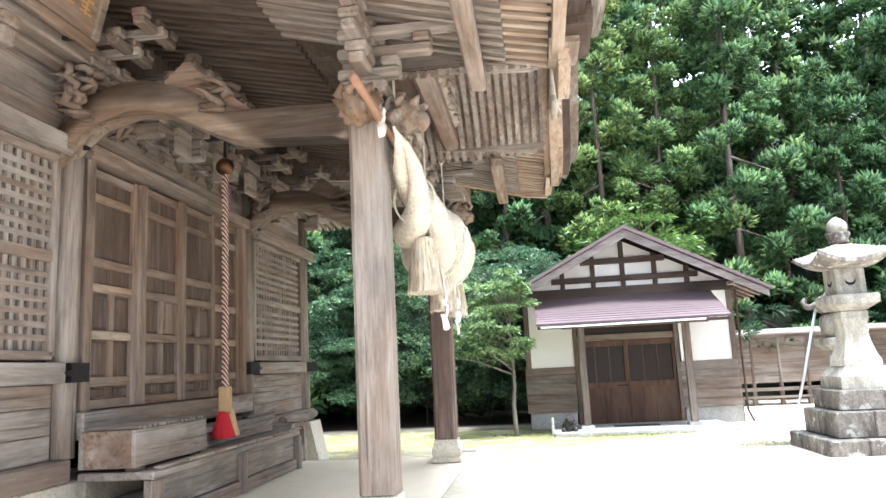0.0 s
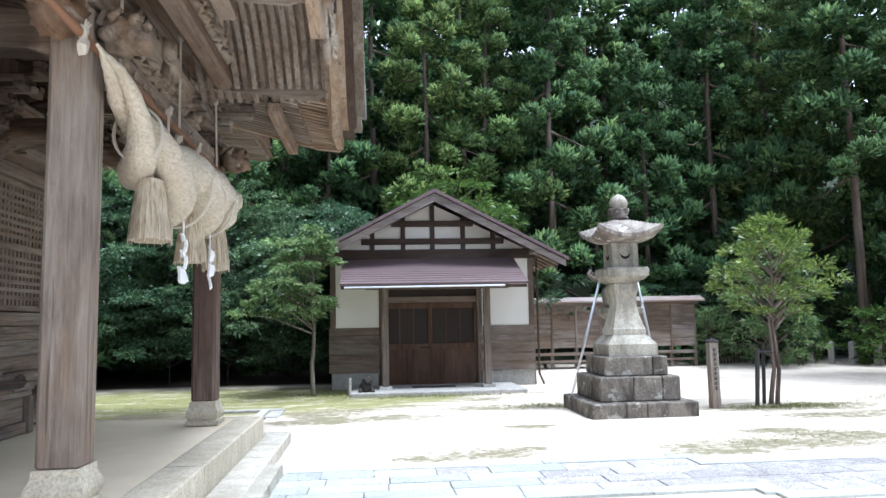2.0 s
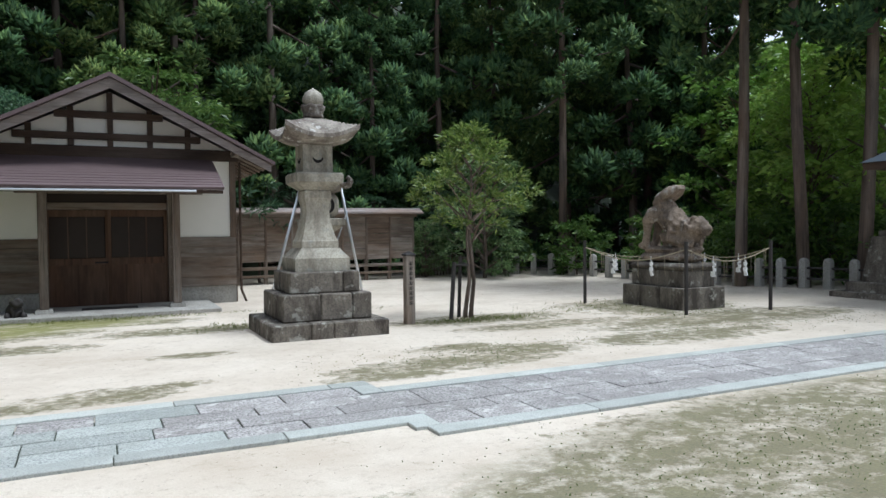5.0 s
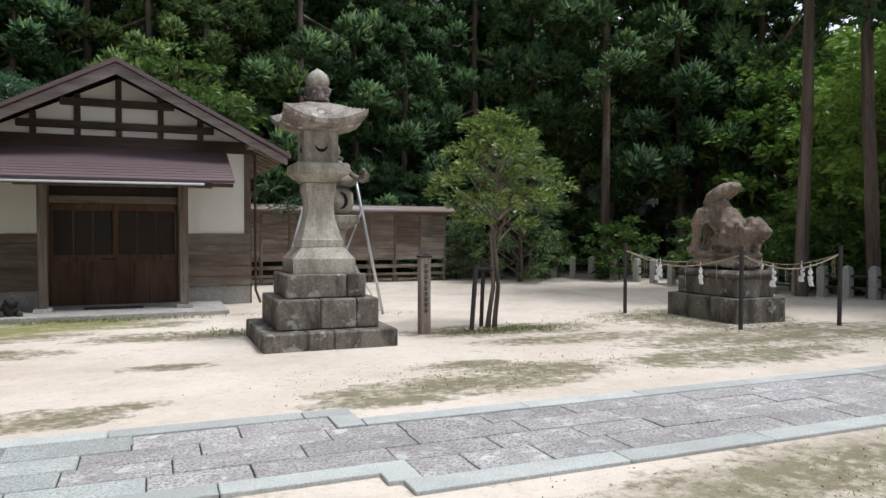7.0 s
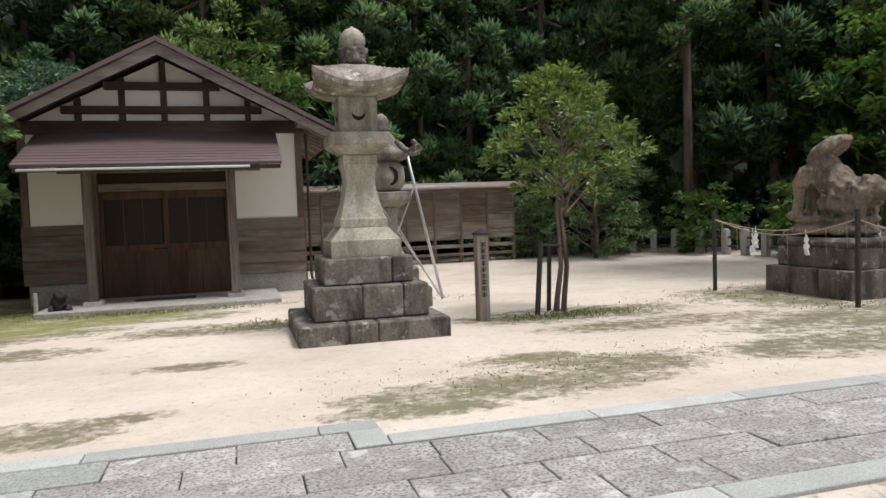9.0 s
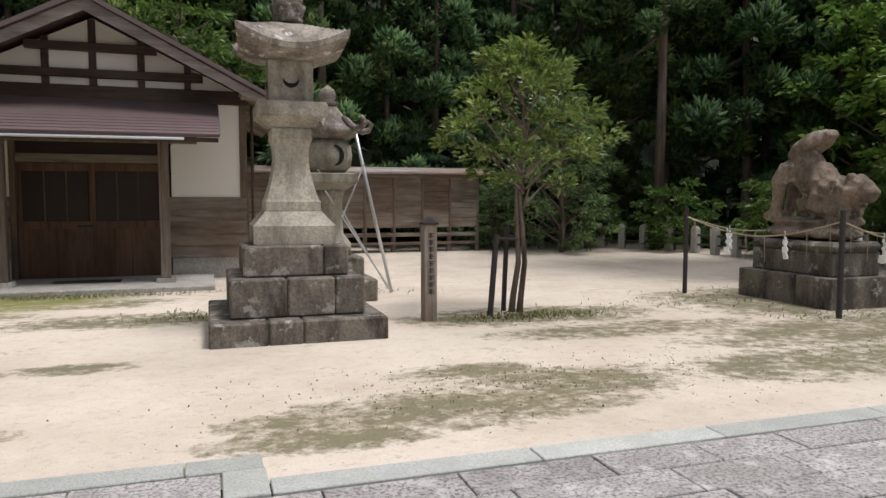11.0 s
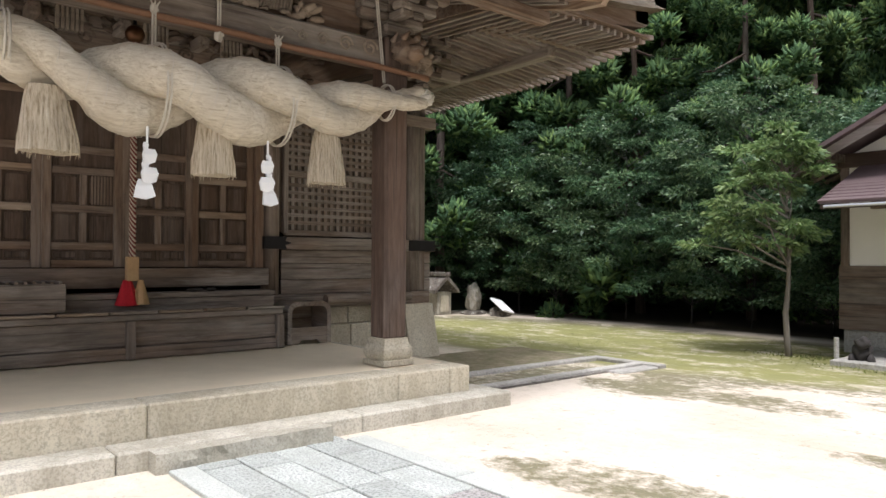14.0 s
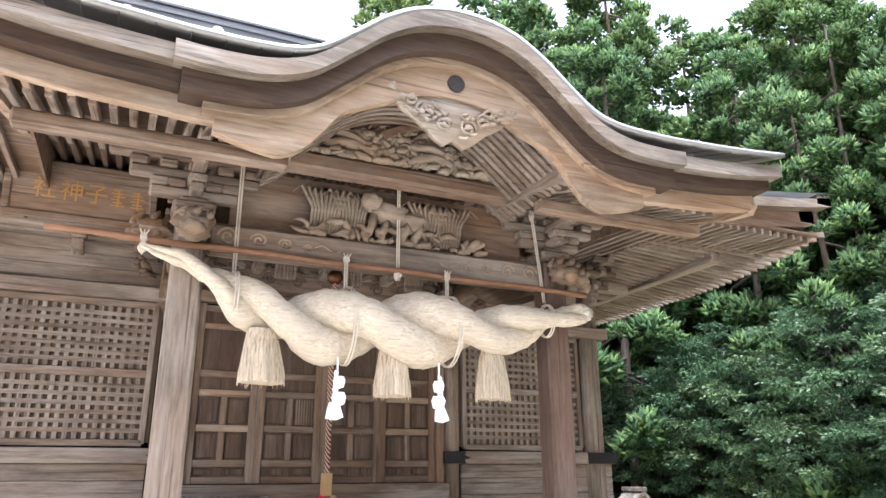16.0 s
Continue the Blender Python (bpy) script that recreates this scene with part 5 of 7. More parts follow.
o1, o2 = arch_line(0.33, 0.422, 0.99, 0.14), arch_line(0.27, 0.422, 0.93, 0.10)
for x0, x1 in ((-4.26, -3.80),):
    rings = [[bm.verts.new((x, y, z)) for y, z in o] for x in (x0, x1) for o in (o1, o2)]
    for i in range(len(o1) - 1):
        for a, b in ((0, 2), (1, 3), (0, 1), (2, 3)):
            bm.faces.new((rings[a][i], rings[a][i + 1], rings[b][i + 1], rings[b][i]))
    for i in (0, -1):
        bm.faces.new((rings[0][i], rings[1][i], rings[3][i], rings[2][i]))
part("arched_shell", bm, WOODX, arch)
bm = bmesh.new()
solid_yz(bm, [(9.352, 0.425), (9.45, 0.425), (9.50, 0.47), (9.74, 0.47), (9.79, 0.425), (9.888, 0.425), (9.888, 0.64), (9.352, 0.64)], -3.85, -3.81)
part("front_board", bm, WOODY, arch)
part("back_board", B(-4.255, -4.23, 9.352, 9.888, 0.43, 0.90, 0), BRY, arch)

# name board over the porch, facing the front
name_board = thing("name_board", "brown wooden name board with faded gilt characters", "sign", (-3.93, 4.09, 4.9))
NB = Matrix.Translation((-3.93, 4.09, 4.90)) @ pose(0, 0, 0, 0, 14, 0)


def nb(name, bm, mat, label=""):
    bmesh.ops.transform(bm, matrix=NB, verts=bm.verts)
    return part(name, bm, mat, name_board, label)


nb("board", box(bmesh.new(), -0.02, 0.02, -0.78, 0.78, -0.28, 0.28, 0.004), BRY)
for a in ((-0.84, 0.84, -0.36, -0.27), (-0.84, 0.84, 0.27, 0.36)):
    nb("frame_bar", box(bmesh.new(), -0.03, 0.05, *a, 0.012), BRY)
for a in ((-0.86, -0.77), (0.77, 0.86)):
    nb("frame_end", box(bmesh.new(), -0.03, 0.05, *a, -0.27, 0.27, 0.012), BRY)
for ch, y in (("社", -0.42), ("神", -0.12), ("子", 0.15)):
    cu = bpy.data.curves.new("letter", "FONT")
    cu.body, cu.size, cu.extrude, cu.align_x, cu.align_y = ch, 0.27, 0.004, "CENTER", "CENTER"
    tmp = new("letter", cu)
    bpy.context.view_layer.update()
    me = bpy.data.meshes.new_from_object(tmp)
    bpy.data.objects.remove(tmp)
    me.transform(NB @ pose(0.026, y, 0, 90, 0, 90))
    me.materials.append(GILT)
    link("letter", me, name_board, "faded gilt character")
rb = random.Random(2)
for c in (0.40, 0.63):
    bm = bmesh.new()
    for k in range(6):
        box(bm, 0.021, 0.026, c - 0.08 + 0.02 * (k % 2), c + 0.08 - 0.03 * (k % 3), -0.10 + k * 0.038, -0.085 + k * 0.038)
    box(bm, 0.0215, 0.0265, c - 0.01, c + 0.012, -0.11, 0.11)
    nb("letter_bars", bm, GILT, "worn gilt strokes")
bm = bmesh.new()
for yy in (3.5, 4.7):
    tube(bm, [(-4.0, yy, 4.56), (-4.25, yy, 4.60)], 0.02, 6)
    tube(bm, [(-3.85, yy, 5.2), (-4.25, yy, 5.1)], 0.02, 6)
part("hanger", bm, IRON, name_board)

# ---- stone lanterns ----
def lantern(x, y):
    t = thing("stone_lantern", "tall pale stone lantern on three tiers of dark weathered blocks", "stone lantern", (x, y, 0), "pair of tall lanterns")

    def tier(hw, z0, z1, cuts):
        xs = [-hw] + cuts + [hw]
        for a, b in zip(xs, xs[1:]):
            part("tier_block", B(x + a + 0.003, x + b - 0.003, y - hw, y - 0.003, z0, z1, 0.02), DIRTY, t)
            part("tier_block", B(x - b + 0.003, x - a - 0.003, y + 0.003, y + hw, z0, z1, 0.02), DIRTY, t)

    tier(0.91, -0.05, 0.245, [-0.33, 0.02])
    tier(0.70, 0.249, 0.655, [-0.12, 0.38])
    tier(0.555, 0.659, 0.985, [0.28])
    bm = lathe(bmesh.new(), [(0.435, 0.989), (0.435, 1.19), (0.415, 1.21), (0.315, 1.33), (0.30, 1.345)], 4, (x, y), 45)
    part("pedestal", bm, LANT, t, "chamfered pale pedestal")
    prof = [(0.295, 1.35), (0.295, 1.45), (0.278, 1.475)]
    for i in range(13):
        u = i / 12
        prof.append((0.162 + 0.115 * (1 - u) ** 1.9 + 0.06 * u ** 5, 1.48 + 0.66 * u))
    prof += [(0.215, 2.15), (0.215, 2.24), (0.20, 2.26)]
    shaft = part("shaft", lathe(bmesh.new(), prof, 4, (x, y), 45), LANT, t, "waisted square stone shaft")
    bm = lathe(bmesh.new(), [(0.21, 2.262), (0.37, 2.38), (0.375, 2.50), (0.35, 2.53)], 4, (x, y), 45)
    part("middle_platform", bm, LANT, t)
    bm = lathe(bmesh.new(), [(0.238, 2.532), (0.238, 2.972)], 4, (x, y), 45)
    fb = part("fire_box", bm, LANT, t)
    for m in (pose(x, y - 0.240, 2.765, 90, 0, 0), pose(x - 0.240, y, 2.765, 90, 0, -90)):
        bm = bmesh.new()
        a = [(0.085 * math.cos(k), -0.085 * math.sin(k)) for k in [math.pi * 1.08 * i / 12 - 0.12 for i in range(13)]]
        b = [(0.078 * math.cos(k), 0.025 - 0.062 * math.sin(k)) for k in [math.pi - math.pi * i / 12 for i in range(1, 12)]]
        vs = [bm.verts.new((px, pz, 0.004)) for px, pz in a + b]
        bm.faces.new(vs)
        r = bmesh.ops.extrude_face_region(bm, geom=bm.faces[:])
        bmesh.ops.translate(bm, vec=(0, 0, -0.03), verts=[v for v in r["geom"] if isinstance(v, bmesh.types.BMVert)])
        bmesh.ops.transform(bm, matrix=m, verts=bm.verts)
        # solid near-black inlay paints the shade inside the opening
        part("crescent_opening", bm, VOID, fb, "crescent-shaped opening, its shade a near-black inlay")
    # roof with turned-up corners
    bm = bmesh.new()
    n = 12
    for sgn, fz in ((1, lambda q, c: 3.11 + 0.31 * (1 - q ** 1.7) + 0.17 * c * q ** 3), (-1, lambda q, c: 2.972 + 0.078 * max(0.0, (q - 0.5) / 0.5) ** 1.5 + 0.165 * c * q ** 3)):
        grid = []
        for i in range(-n, n + 1):
            row = []
            for j in range(-n, n + 1):
                u, v = i / n, j / n
                q = max(abs(u), abs(v))
                c = (min(abs(u), abs(v)) / q if q else 0) ** 2.2
                h = 0.54 + 0.045 * c
                row.append(bm.verts.new((x + u * h, y + v * h, fz(q, c))))
            grid.append(row)
        for i in range(2 * n):
            for j in range(2 * n):
                bm.faces.new((grid[i][j], grid[i + 1][j], grid[i + 1][j + 1], grid[i][j + 1]))
        if sgn > 0:
            topg = grid
        else:
            ring = [(i, 0) for i in range(2 * n)] + [(2 * n, j) for j in range(2 * n)] + [(i, 2 * n) for i in range(2 * n, 0, -1)] + [(0, j) for j in range(2 * n, 0, -1)]
            for k in range(len(ring)):
                a, b = ring[k], ring[(k + 1) % len(ring)]
                bm.faces.new((topg[a[0]][a[1]], topg[b[0]][b[1]], grid[b[0]][b[1]], grid[a[0]][a[1]]))
    part("lantern_roof", bm, LROOF, t, "sweeping stone roof with lichen")
    bm = lathe(bmesh.new(), [(0.16, 3.42), (0.165, 3.455), (0.15, 3.47), (0.165, 3.50), (0.19, 3.56), (0.195, 3.60), (0.17, 3.615), (0.10, 3.60)], 24, (x, y))
    for v in bm.verts:
        if v.co.z > 3.52:
            v.co.z += 0.022 * abs(math.cos(3 * math.atan2(v.co.y - y, v.co.x - x))) - 0.012
    part("finial_base", bm, LROOF, t, "lotus-petalled stone cup", True)
    bm = lathe(bmesh.new(), [(0.10, 3.575), (0.15, 3.62), (0.168, 3.68), (0.165, 3.74), (0.135, 3.80), (0.085, 3.845), (0.03, 3.875), (0.008, 3.892)], 20, (x, y))
    part("finial", bm, LANT, t, "onion-shaped stone finial", True)
    return t


lantern(4.95, 12.385)
lantern(4.95, 2.02)

# the older lantern behind, propped with pipes
old = thing("propped_lantern", "old stone lantern with curled roof, steadied by steel pipes", "stone lantern", (5.85, 15.0, gz(5.85, 15)))
ox, oy = 5.80, 15.0
part("base_block", B(ox - 0.62, ox + 0.62, oy - 0.6, oy + 0.6, -0.15, 0.30, 0.03), DIRTY, old)
part("base_block", B(ox - 0.45, ox + 0.45, oy - 0.45, oy + 0.45, 0.305, 0.62, 0.03), DIRTY, old)
part("shaft", lathe(bmesh.new(), [(0.34, 0.62), (0.33, 0.8), (0.22, 0.95), (0.2, 1.25), (0.21, 1.5), (0.26, 1.6)], 20, (ox, oy)), LANT, old, smooth=True)
part("middle_platform", lathe(bmesh.new(), [(0.22, 1.6), (0.38, 1.72), (0.38, 1.84), (0.28, 1.86)], 4, (ox, oy), 45), LANT, old)
part("fire_box", lathe(bmesh.new(), [(0.24, 1.862), (0.335, 1.95), (0.36, 2.1), (0.345, 2.26), (0.26, 2.36)], 24, (ox, oy)), LANT, old, "round stone fire box", True)
bm = bmesh.new()
vs = []
m = pose(ox + 0.05, oy - 0.352, 2.11, 90, 0, 8)
for a in [math.pi * 1.1 * i / 12 - math.pi / 2 - 0.1 for i in range(13)]:
    vs.append(bm.verts.new(m @ Vector((0.13 * math.cos(a), 0.15 * math.sin(a), 0.01))))
for a in [math.pi / 2 - math.pi * i / 12 for i in range(1, 12)]:
    vs.append(bm.verts.new(m @ Vector((-0.015 + 0.08 * math.cos(a), 0.13 * math.sin(a), 0.01))))
bm.faces.new(vs)
r = bmesh.ops.extrude_face_region(bm, geom=bm.faces[:])
bmesh.ops.translate(bm, vec=(0, 0.06, 0), verts=[v for v in r["geom"] if isinstance(v, bmesh.types.BMVert)])
# crescent again a near-black inlay for the shade within
part("crescent_opening", bm, VOID, old)
part("lantern_roof", lathe(bmesh.new(), [(0.30, 2.36), (0.46, 2.42), (0.50, 2.50), (0.40, 2.56), (0.26, 2.72), (0.16, 2.84), (0.1, 2.86)], 6, (ox, oy), 10), LROOF, old, "six-sided stone roof", True)
for k in range(6):
    a = radians(10 + 60 * k)
    bm = bmesh.new()
    pts = [(ox + r * math.cos(a), oy + r * math.sin(a), z) for r, z in ((0.30, 2.68), (0.42, 2.56), (0.55, 2.50), (0.66, 2.53), (0.70, 2.61), (0.65, 2.66), (0.61, 2.62))]
    tube(bm, pts, [0.04, 0.05, 0.05, 0.045, 0.04, 0.035, 0.02], 8)
    part("roof_curl", bm, LROOF, old, "curled roof corner", True)
part("finial", lathe(bmesh.new(), [(0.12, 2.85), (0.17, 2.9), (0.1, 2.94), (0.14, 3.0), (0.1, 3.1), (0.02, 3.16)], 14, (ox, oy)), LROOF, old, smooth=True)
for a, b in (((ox + 0.42, oy + 0.0, 2.46), (6.92, 15.6, -0.06)), ((ox - 0.42, oy - 0.05, 2.46), (4.72, 15.2, -0.06)), ((ox + 0.1, oy + 0.42, 2.46), (5.9, 16.5, -0.1))):
    part("prop_pipe", tube(bmesh.new(), [a, b], 0.028, 10), STEEL, old, "galvanised steel prop pipe", True)
for a, b in (((ox - 0.2, oy - 0.3, 1.9), (6.85, 15.55, 0.0)), ((ox - 0.1, oy - 0.3, 1.6), (6.88, 15.58, 0.0)), ((ox + 0.55, oy, 2.0), (ox + 0.15, oy - 0.3, 1.2))):
    part("brace_pipe", tube(bmesh.new(), [a, b], 0.014, 8), STEEL, old)

# ---- shed ----
shed = thing("storehouse", "white plastered storehouse with brown board skirting and gable roof", "house", (2.1, 21, gz(2, 19)))
SZ, SY, SX0, SX1 = -0.10, 19.0, -0.62, 4.78
part("foundation", B(SX0 + 0.02, 0.62, SY - 0.02, SY + 0.2, SZ - 0.1, 0.32, 0.01), CONC, shed)
part("foundation", B(3.38, SX1 + 0.02, SY - 0.02, SY + 0.2, SZ - 0.1, 0.32, 0.01), CONC, shed)
for a, b in ((SX0, 0.64), (3.36, SX1 + 0.02)):
    for k in range(5):
        z = 0.325 + k * 0.232
        bm = bmesh.new()
        solid_yz(bm, [(SY - 0.065, z), (SY - 0.03, z + 0.245), (SY + 0.02, z + 0.245), (SY + 0.02, z)], a - 0.05, b)
        part("skirting_board", bm, SHEDX, shed)
    part("plaster_wall", B(a + 0.04, b, SY, SY + 0.15, 0.32, 3.5, 0), PLASTER, shed)
part("plaster_wall", B(0.645, 3.355, SY, SY + 0.15, 2.55, 3.5, 0), PLASTER, shed)
bm = bmesh.new()
solid_xz(bm, [(SX0 + 0.05, 3.5), (SX1 - 0.03, 3.5), (2.09, 4.80)], SY, SY + 0.15)
part("gable_wall", bm, PLASTER, shed, "white plaster gable")
part("side_wall", B(SX1 - 0.12, SX1 + 0.02, SY + 0.15, 24.2, 1.48, 3.4, 0), PLASTER, shed)
part("side_boards", B(SX1 - 0.10, SX1 + 0.06, SY + 0.03, 24.2, SZ, 1.47, 0), SHEDX, shed)
part("side_wall", B(SX0, SX0 + 0.12, SY + 0.15, 24.2, SZ, 3.4, 0), SHEDX, shed)
part("back_wall", B(SX0, SX1, 24.2, 24.35, SZ, 3.4, 0), PLASTER, shed)
for x in (SX0 - 0.02, SX1 - 0.10):
    part("corner_post", B(x, x + 0.14, SY - 0.05, SY + 0.08, 1.485, 3.45, 0.008), SHEDZ, shed)
part("tie_beam", B(SX0 - 0.05, SX1 + 0.1, SY - 0.10, SY + 0.02, 3.30, 3.56, 0.01), SHEDDK, shed)
for z, x0, x1 in ((3.70, 0.18, 4.02), (4.18, 0.98, 3.20)):
    part("gable_beam", B(x0, x1, SY - 0.13, SY + 0.01, z, z + 0.15, 0.008), SHEDDK, shed)
for x, z1 in ((0.42, 4.02), (1.24, 4.42), (2.03, 4.76), (2.86, 4.42), (3.68, 4.02)):
    part("gable_strut", B(x, x + 0.12, SY - 0.09, SY + 0.01, 3.565, z1, 0.006), SHEDDK, shed)
# roof
for s in (-1, 1):
    bm = bmesh.new()
    ridge_x, eave_x, zr, ze = 2.09, 2.09 + s * 3.45, 4.95, 3.16
    o = [(ridge_x, zr), (eave_x, ze), (eave_x, ze + 0.07), (ridge_x, zr + 0.09)]
    solid_xz(bm, o, 17.95, 25.0)
    part("roof_slope", bm, METALROOF, shed, "dark sheet roof slope")
    bm = bmesh.new()
    o = [(ridge_x, zr - 0.01), (eave_x - s * 0.05, ze - 0.005), (eave_x - s * 0.05, ze - 0.16), (ridge_x, zr - 0.24)]
    solid_xz(bm, o, 18.02, 18.08)
    part("bargeboard", bm, BARGE, shed, "grey weathered bargeboard")
    bm = bmesh.new()
    o = [(ridge_x, zr + 0.092), (eave_x + s * 0.02, ze + 0.072), (eave_x + s * 0.02, ze - 0.002), (ridge_x, zr - 0.002)]
    solid_xz(bm, o, 17.93, 17.985)
    part("verge_trim", bm, METALROOF, shed)
    for k in range(12):
        xa = SX1 - 0.1 if s > 0 else SX0 + 0.1
        y = 18.2 + k * 0.5
        za = zr - 0.12 + (ze - zr) * abs(xa - ridge_x) / 3.45
        bm = bmesh.new()
        tube(bm, [(xa, y, za), (eave_x - s * 0.08, y, ze - 0.06)], 0.045, 4)
        part("eave_rafter", bm, SHEDX, shed)
    part("purlin_end", B(*sorted((2.09 + s * 2.62, 2.09 + s * 2.76)), 18.05, SY, 3.40, 3.54, 0.01), SHEDX, shed)
# lean-to porch roof over the door
lean = part("porch_roof", solid_yz(bmesh.new(), [(17.15, 2.52), (SY - 0.1, 3.27), (SY - 0.1, 3.31), (17.15, 2.56)], -0.30, 4.28), METALROOF, shed, "purple-brown sheet porch roof in courses")
for k in range(11):
    y0 = 17.15 + k * 0.16
    z0 = 2.562 + (y0 - 17.15) * 0.4054
    bm = bmesh.new()
    solid_yz(bm, [(y0 - 0.012, z0 - 0.002), (y0 + 0.16, z0 + 0.065), (y0 + 0.16, z0 + 0.073), (y0 - 0.012, z0 + 0.016)], -0.31 - 0.0 * k, 4.29)
    part("roof_course", bm, METALROOF, lean)
part("porch_fascia", B(-0.28, 4.26, 17.17, 17.22, 2.44, 2.515, 0.006), SHEDDK, shed)
part("gutter", tube(bmesh.new(), [(-0.2, 17.12, 2.475), (3.7, 17.12, 2.485)], 0.026, 8), STEEL, shed, "pale gutter pipe")
part("porch_beam", B(0.3, 3.9, 17.68, 17.80, 2.44, 2.60, 0.008), SHEDZ, shed)
for x in (0.783, 3.331):
    part("porch_post", B(x - 0.085, x + 0.085, 17.66, 17.83, 0.07, 2.60, 0.015), SHEDZ, shed)
    part("post_stone", lathe(bmesh.new(), [(0.17, -0.05), (0.15, 0.07)], 4, (x, 17.745), 45), CONC, shed)
# doorway
part("door_frame", B(0.645, 0.745, SY - 0.06, SY + 0.08, -0.02, 2.55, 0.008), SHEDZ, shed)
part("door_frame", B(3.255, 3.355, SY - 0.06, SY + 0.08, -0.02, 2.55, 0.008), SHEDZ, shed)
part("door_lintel", B(0.75, 3.25, SY - 0.03, SY + 0.08, 2.14, 2.30, 0.008), SHEDX, shed)
part("transom", B(0.75, 3.25, SY + 0.03, SY + 0.06, 2.30, 2.55, 0), GLASSD, shed)
for i in range(2):
    x0, x1 = (0.75, 2.01) if i == 0 else (1.99, 3.25)
    y = SY + (0.02 if i else 0.055)
    d = part("sliding_door", B(x0, x1, y, y + 0.02, -0.02, 0.95, 0.004), DOORM, shed, "brown sliding door with dark panes")
    for a, b in ((x0, x0 + 0.07), (x1 - 0.07, x1)):
        part("stile", B(a, b, y - 0.012, y + 0.03, -0.02, 2.135, 0.004), DOORM, d)
    for z in (0.90, 1.98):
        part("rail", B(x0 + 0.072, x1 - 0.072, y - 0.010, y + 0.03, z, z + 0.15, 0.004), DOORM, d)
    for k in range(3):
        a = x0 + 0.08 + k * 0.372
        part("pane", B(a, a + 0.345, y + 0.008, y + 0.014, 1.055, 1.975, 0), GLASSD, d, "dark glass pane")
    for k in (1, 2):
        a = x0 + 0.08 + k * 0.372 - 0.027
        part("glazing_bar", B(a, a + 0.025, y, y + 0.03, 1.052, 1.978, 0), DOORM, d)
part("letter_slot", B(1.72, 2.0, SY + 0.038, SY + 0.05, 0.93, 0.97, 0), IRON, shed)
part("threshold_pad", B(-0.05, 4.15, 16.95, SY - 0.03, -0.2, -0.01, 0.015), CONC, shed, "concrete pad before the door")
# added near-black sheet for the unlit room behind the doors
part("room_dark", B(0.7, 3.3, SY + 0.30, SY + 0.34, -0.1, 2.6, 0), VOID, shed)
part("down_pipe", tube(bmesh.new(), [(4.92, SY - 0.02, 3.3), (4.92, SY - 0.02, 0.2), (5.02, SY - 0.1, -0.08)], 0.03, 8), SHEDDK, shed)
mat_ = thing("door_mat", "dark rubber door mat on the concrete pad", "mat", (1.95, 18.1, -0.01))
part("mat", B(1.45, 2.55, 17.95, 18.3, -0.01, 0.006, 0.003), BLACKW, mat_)
lampb = thing("wall_lamp", "small grey lamp over the door", "lamp", (2.0, 18.9, 2.55))
part("housing", B(1.93, 2.07, 18.78, 18.99, 2.56, 2.66, 0.02), STEEL, lampb)

# small dark statues and pot plants at the corner of the shed
st = thing("frog_statue", "small dark stone animal statue beside the storehouse", "statue", (0.32, 17.3, SZ))
bm = bmesh.new()
blob(bm, (0.30, 17.35, 0.10), (0.15, 0.18, 0.17), 3, 0.35)
blob(bm, (0.34, 17.24, 0.27), (0.12, 0.12, 0.11), 3, 0.35)
for s in (-1, 1):
    blob(bm, (0.32 + s * 0.14, 17.24, 0.0), (0.06, 0.09, 0.10), 2, 0.2)
part("carving", bm, BLACKW, st, smooth=True)
pipe = thing("stand_pipe", "short grey water stand pipe", "pipe", (-0.08, 17.3, SZ))
part("pipe", tube(bmesh.new(), [(-0.08, 17.3, SZ), (-0.08, 17.3, 0.32)], 0.04, 10), CONC, pipe)

# ---- signpost, tree stakes ----
sp = thing("wooden_signpost", "square weathered signpost with faded dark characters", "signpost", (6.6, 12.44, 0))
bm = B(6.52, 6.68, 12.36, 12.52, -0.1, 1.17, 0.008)
part("post", bm, WOODZ, sp)
part("cap", lathe(bmesh.new(), [(0.095, 1.17), (0.095, 1.195), (0.01, 1.25)], 4, (6.6, 12.44), 45), BLACKW, sp)
rb = random.Random(6)
for k in range(9):
    bm = bmesh.new()
    z = 1.06 - k * 0.085
    for q in range(3):
        box(bm, 6.558 + rb.uniform(0, 0.02), 6.625 + rb.uniform(0, 0.02), 12.353, 12.359, z - q * 0.02, z - q * 0.02 + 0.008)
    box(bm, 6.592, 6.604, 12.353, 12.359, z - 0.05, z + 0.01)
    part("letter_bars", bm, BLACKW, sp)

# ---- guardian beast on its plinth ----
px0, px1, py0, py1 = 11.88, 13.0, 11.48, 13.23
pl = thing("statue_plinth", "two-tiered grey stone plinth with vertical streaks", "plinth", (12.44, 12.35, 0))
for a, b in ((py0, 12.1), (12.1, 12.72), (12.72, py1)):
    part("plinth_block", B(px0, px1, a + 0.003, b - 0.003, -0.05, 0.42, 0.012), DIRTY, pl)
part("plinth_tier", B(px0 + 0.13, px1 - 0.13, py0 + 0.14, py1 - 0.14, 0.421, 0.75, 0.015), DIRTY, pl)
bm = B(px0 + 0.10, px1 - 0.10, py0 + 0.11, py1 - 0.11, 0.752, 0.89, 0.055)
part("plinth_cap", bm, DIRTY, pl, "rounded stone capping")
cx, cy = 12.44, 12.36
bm = bmesh.new()
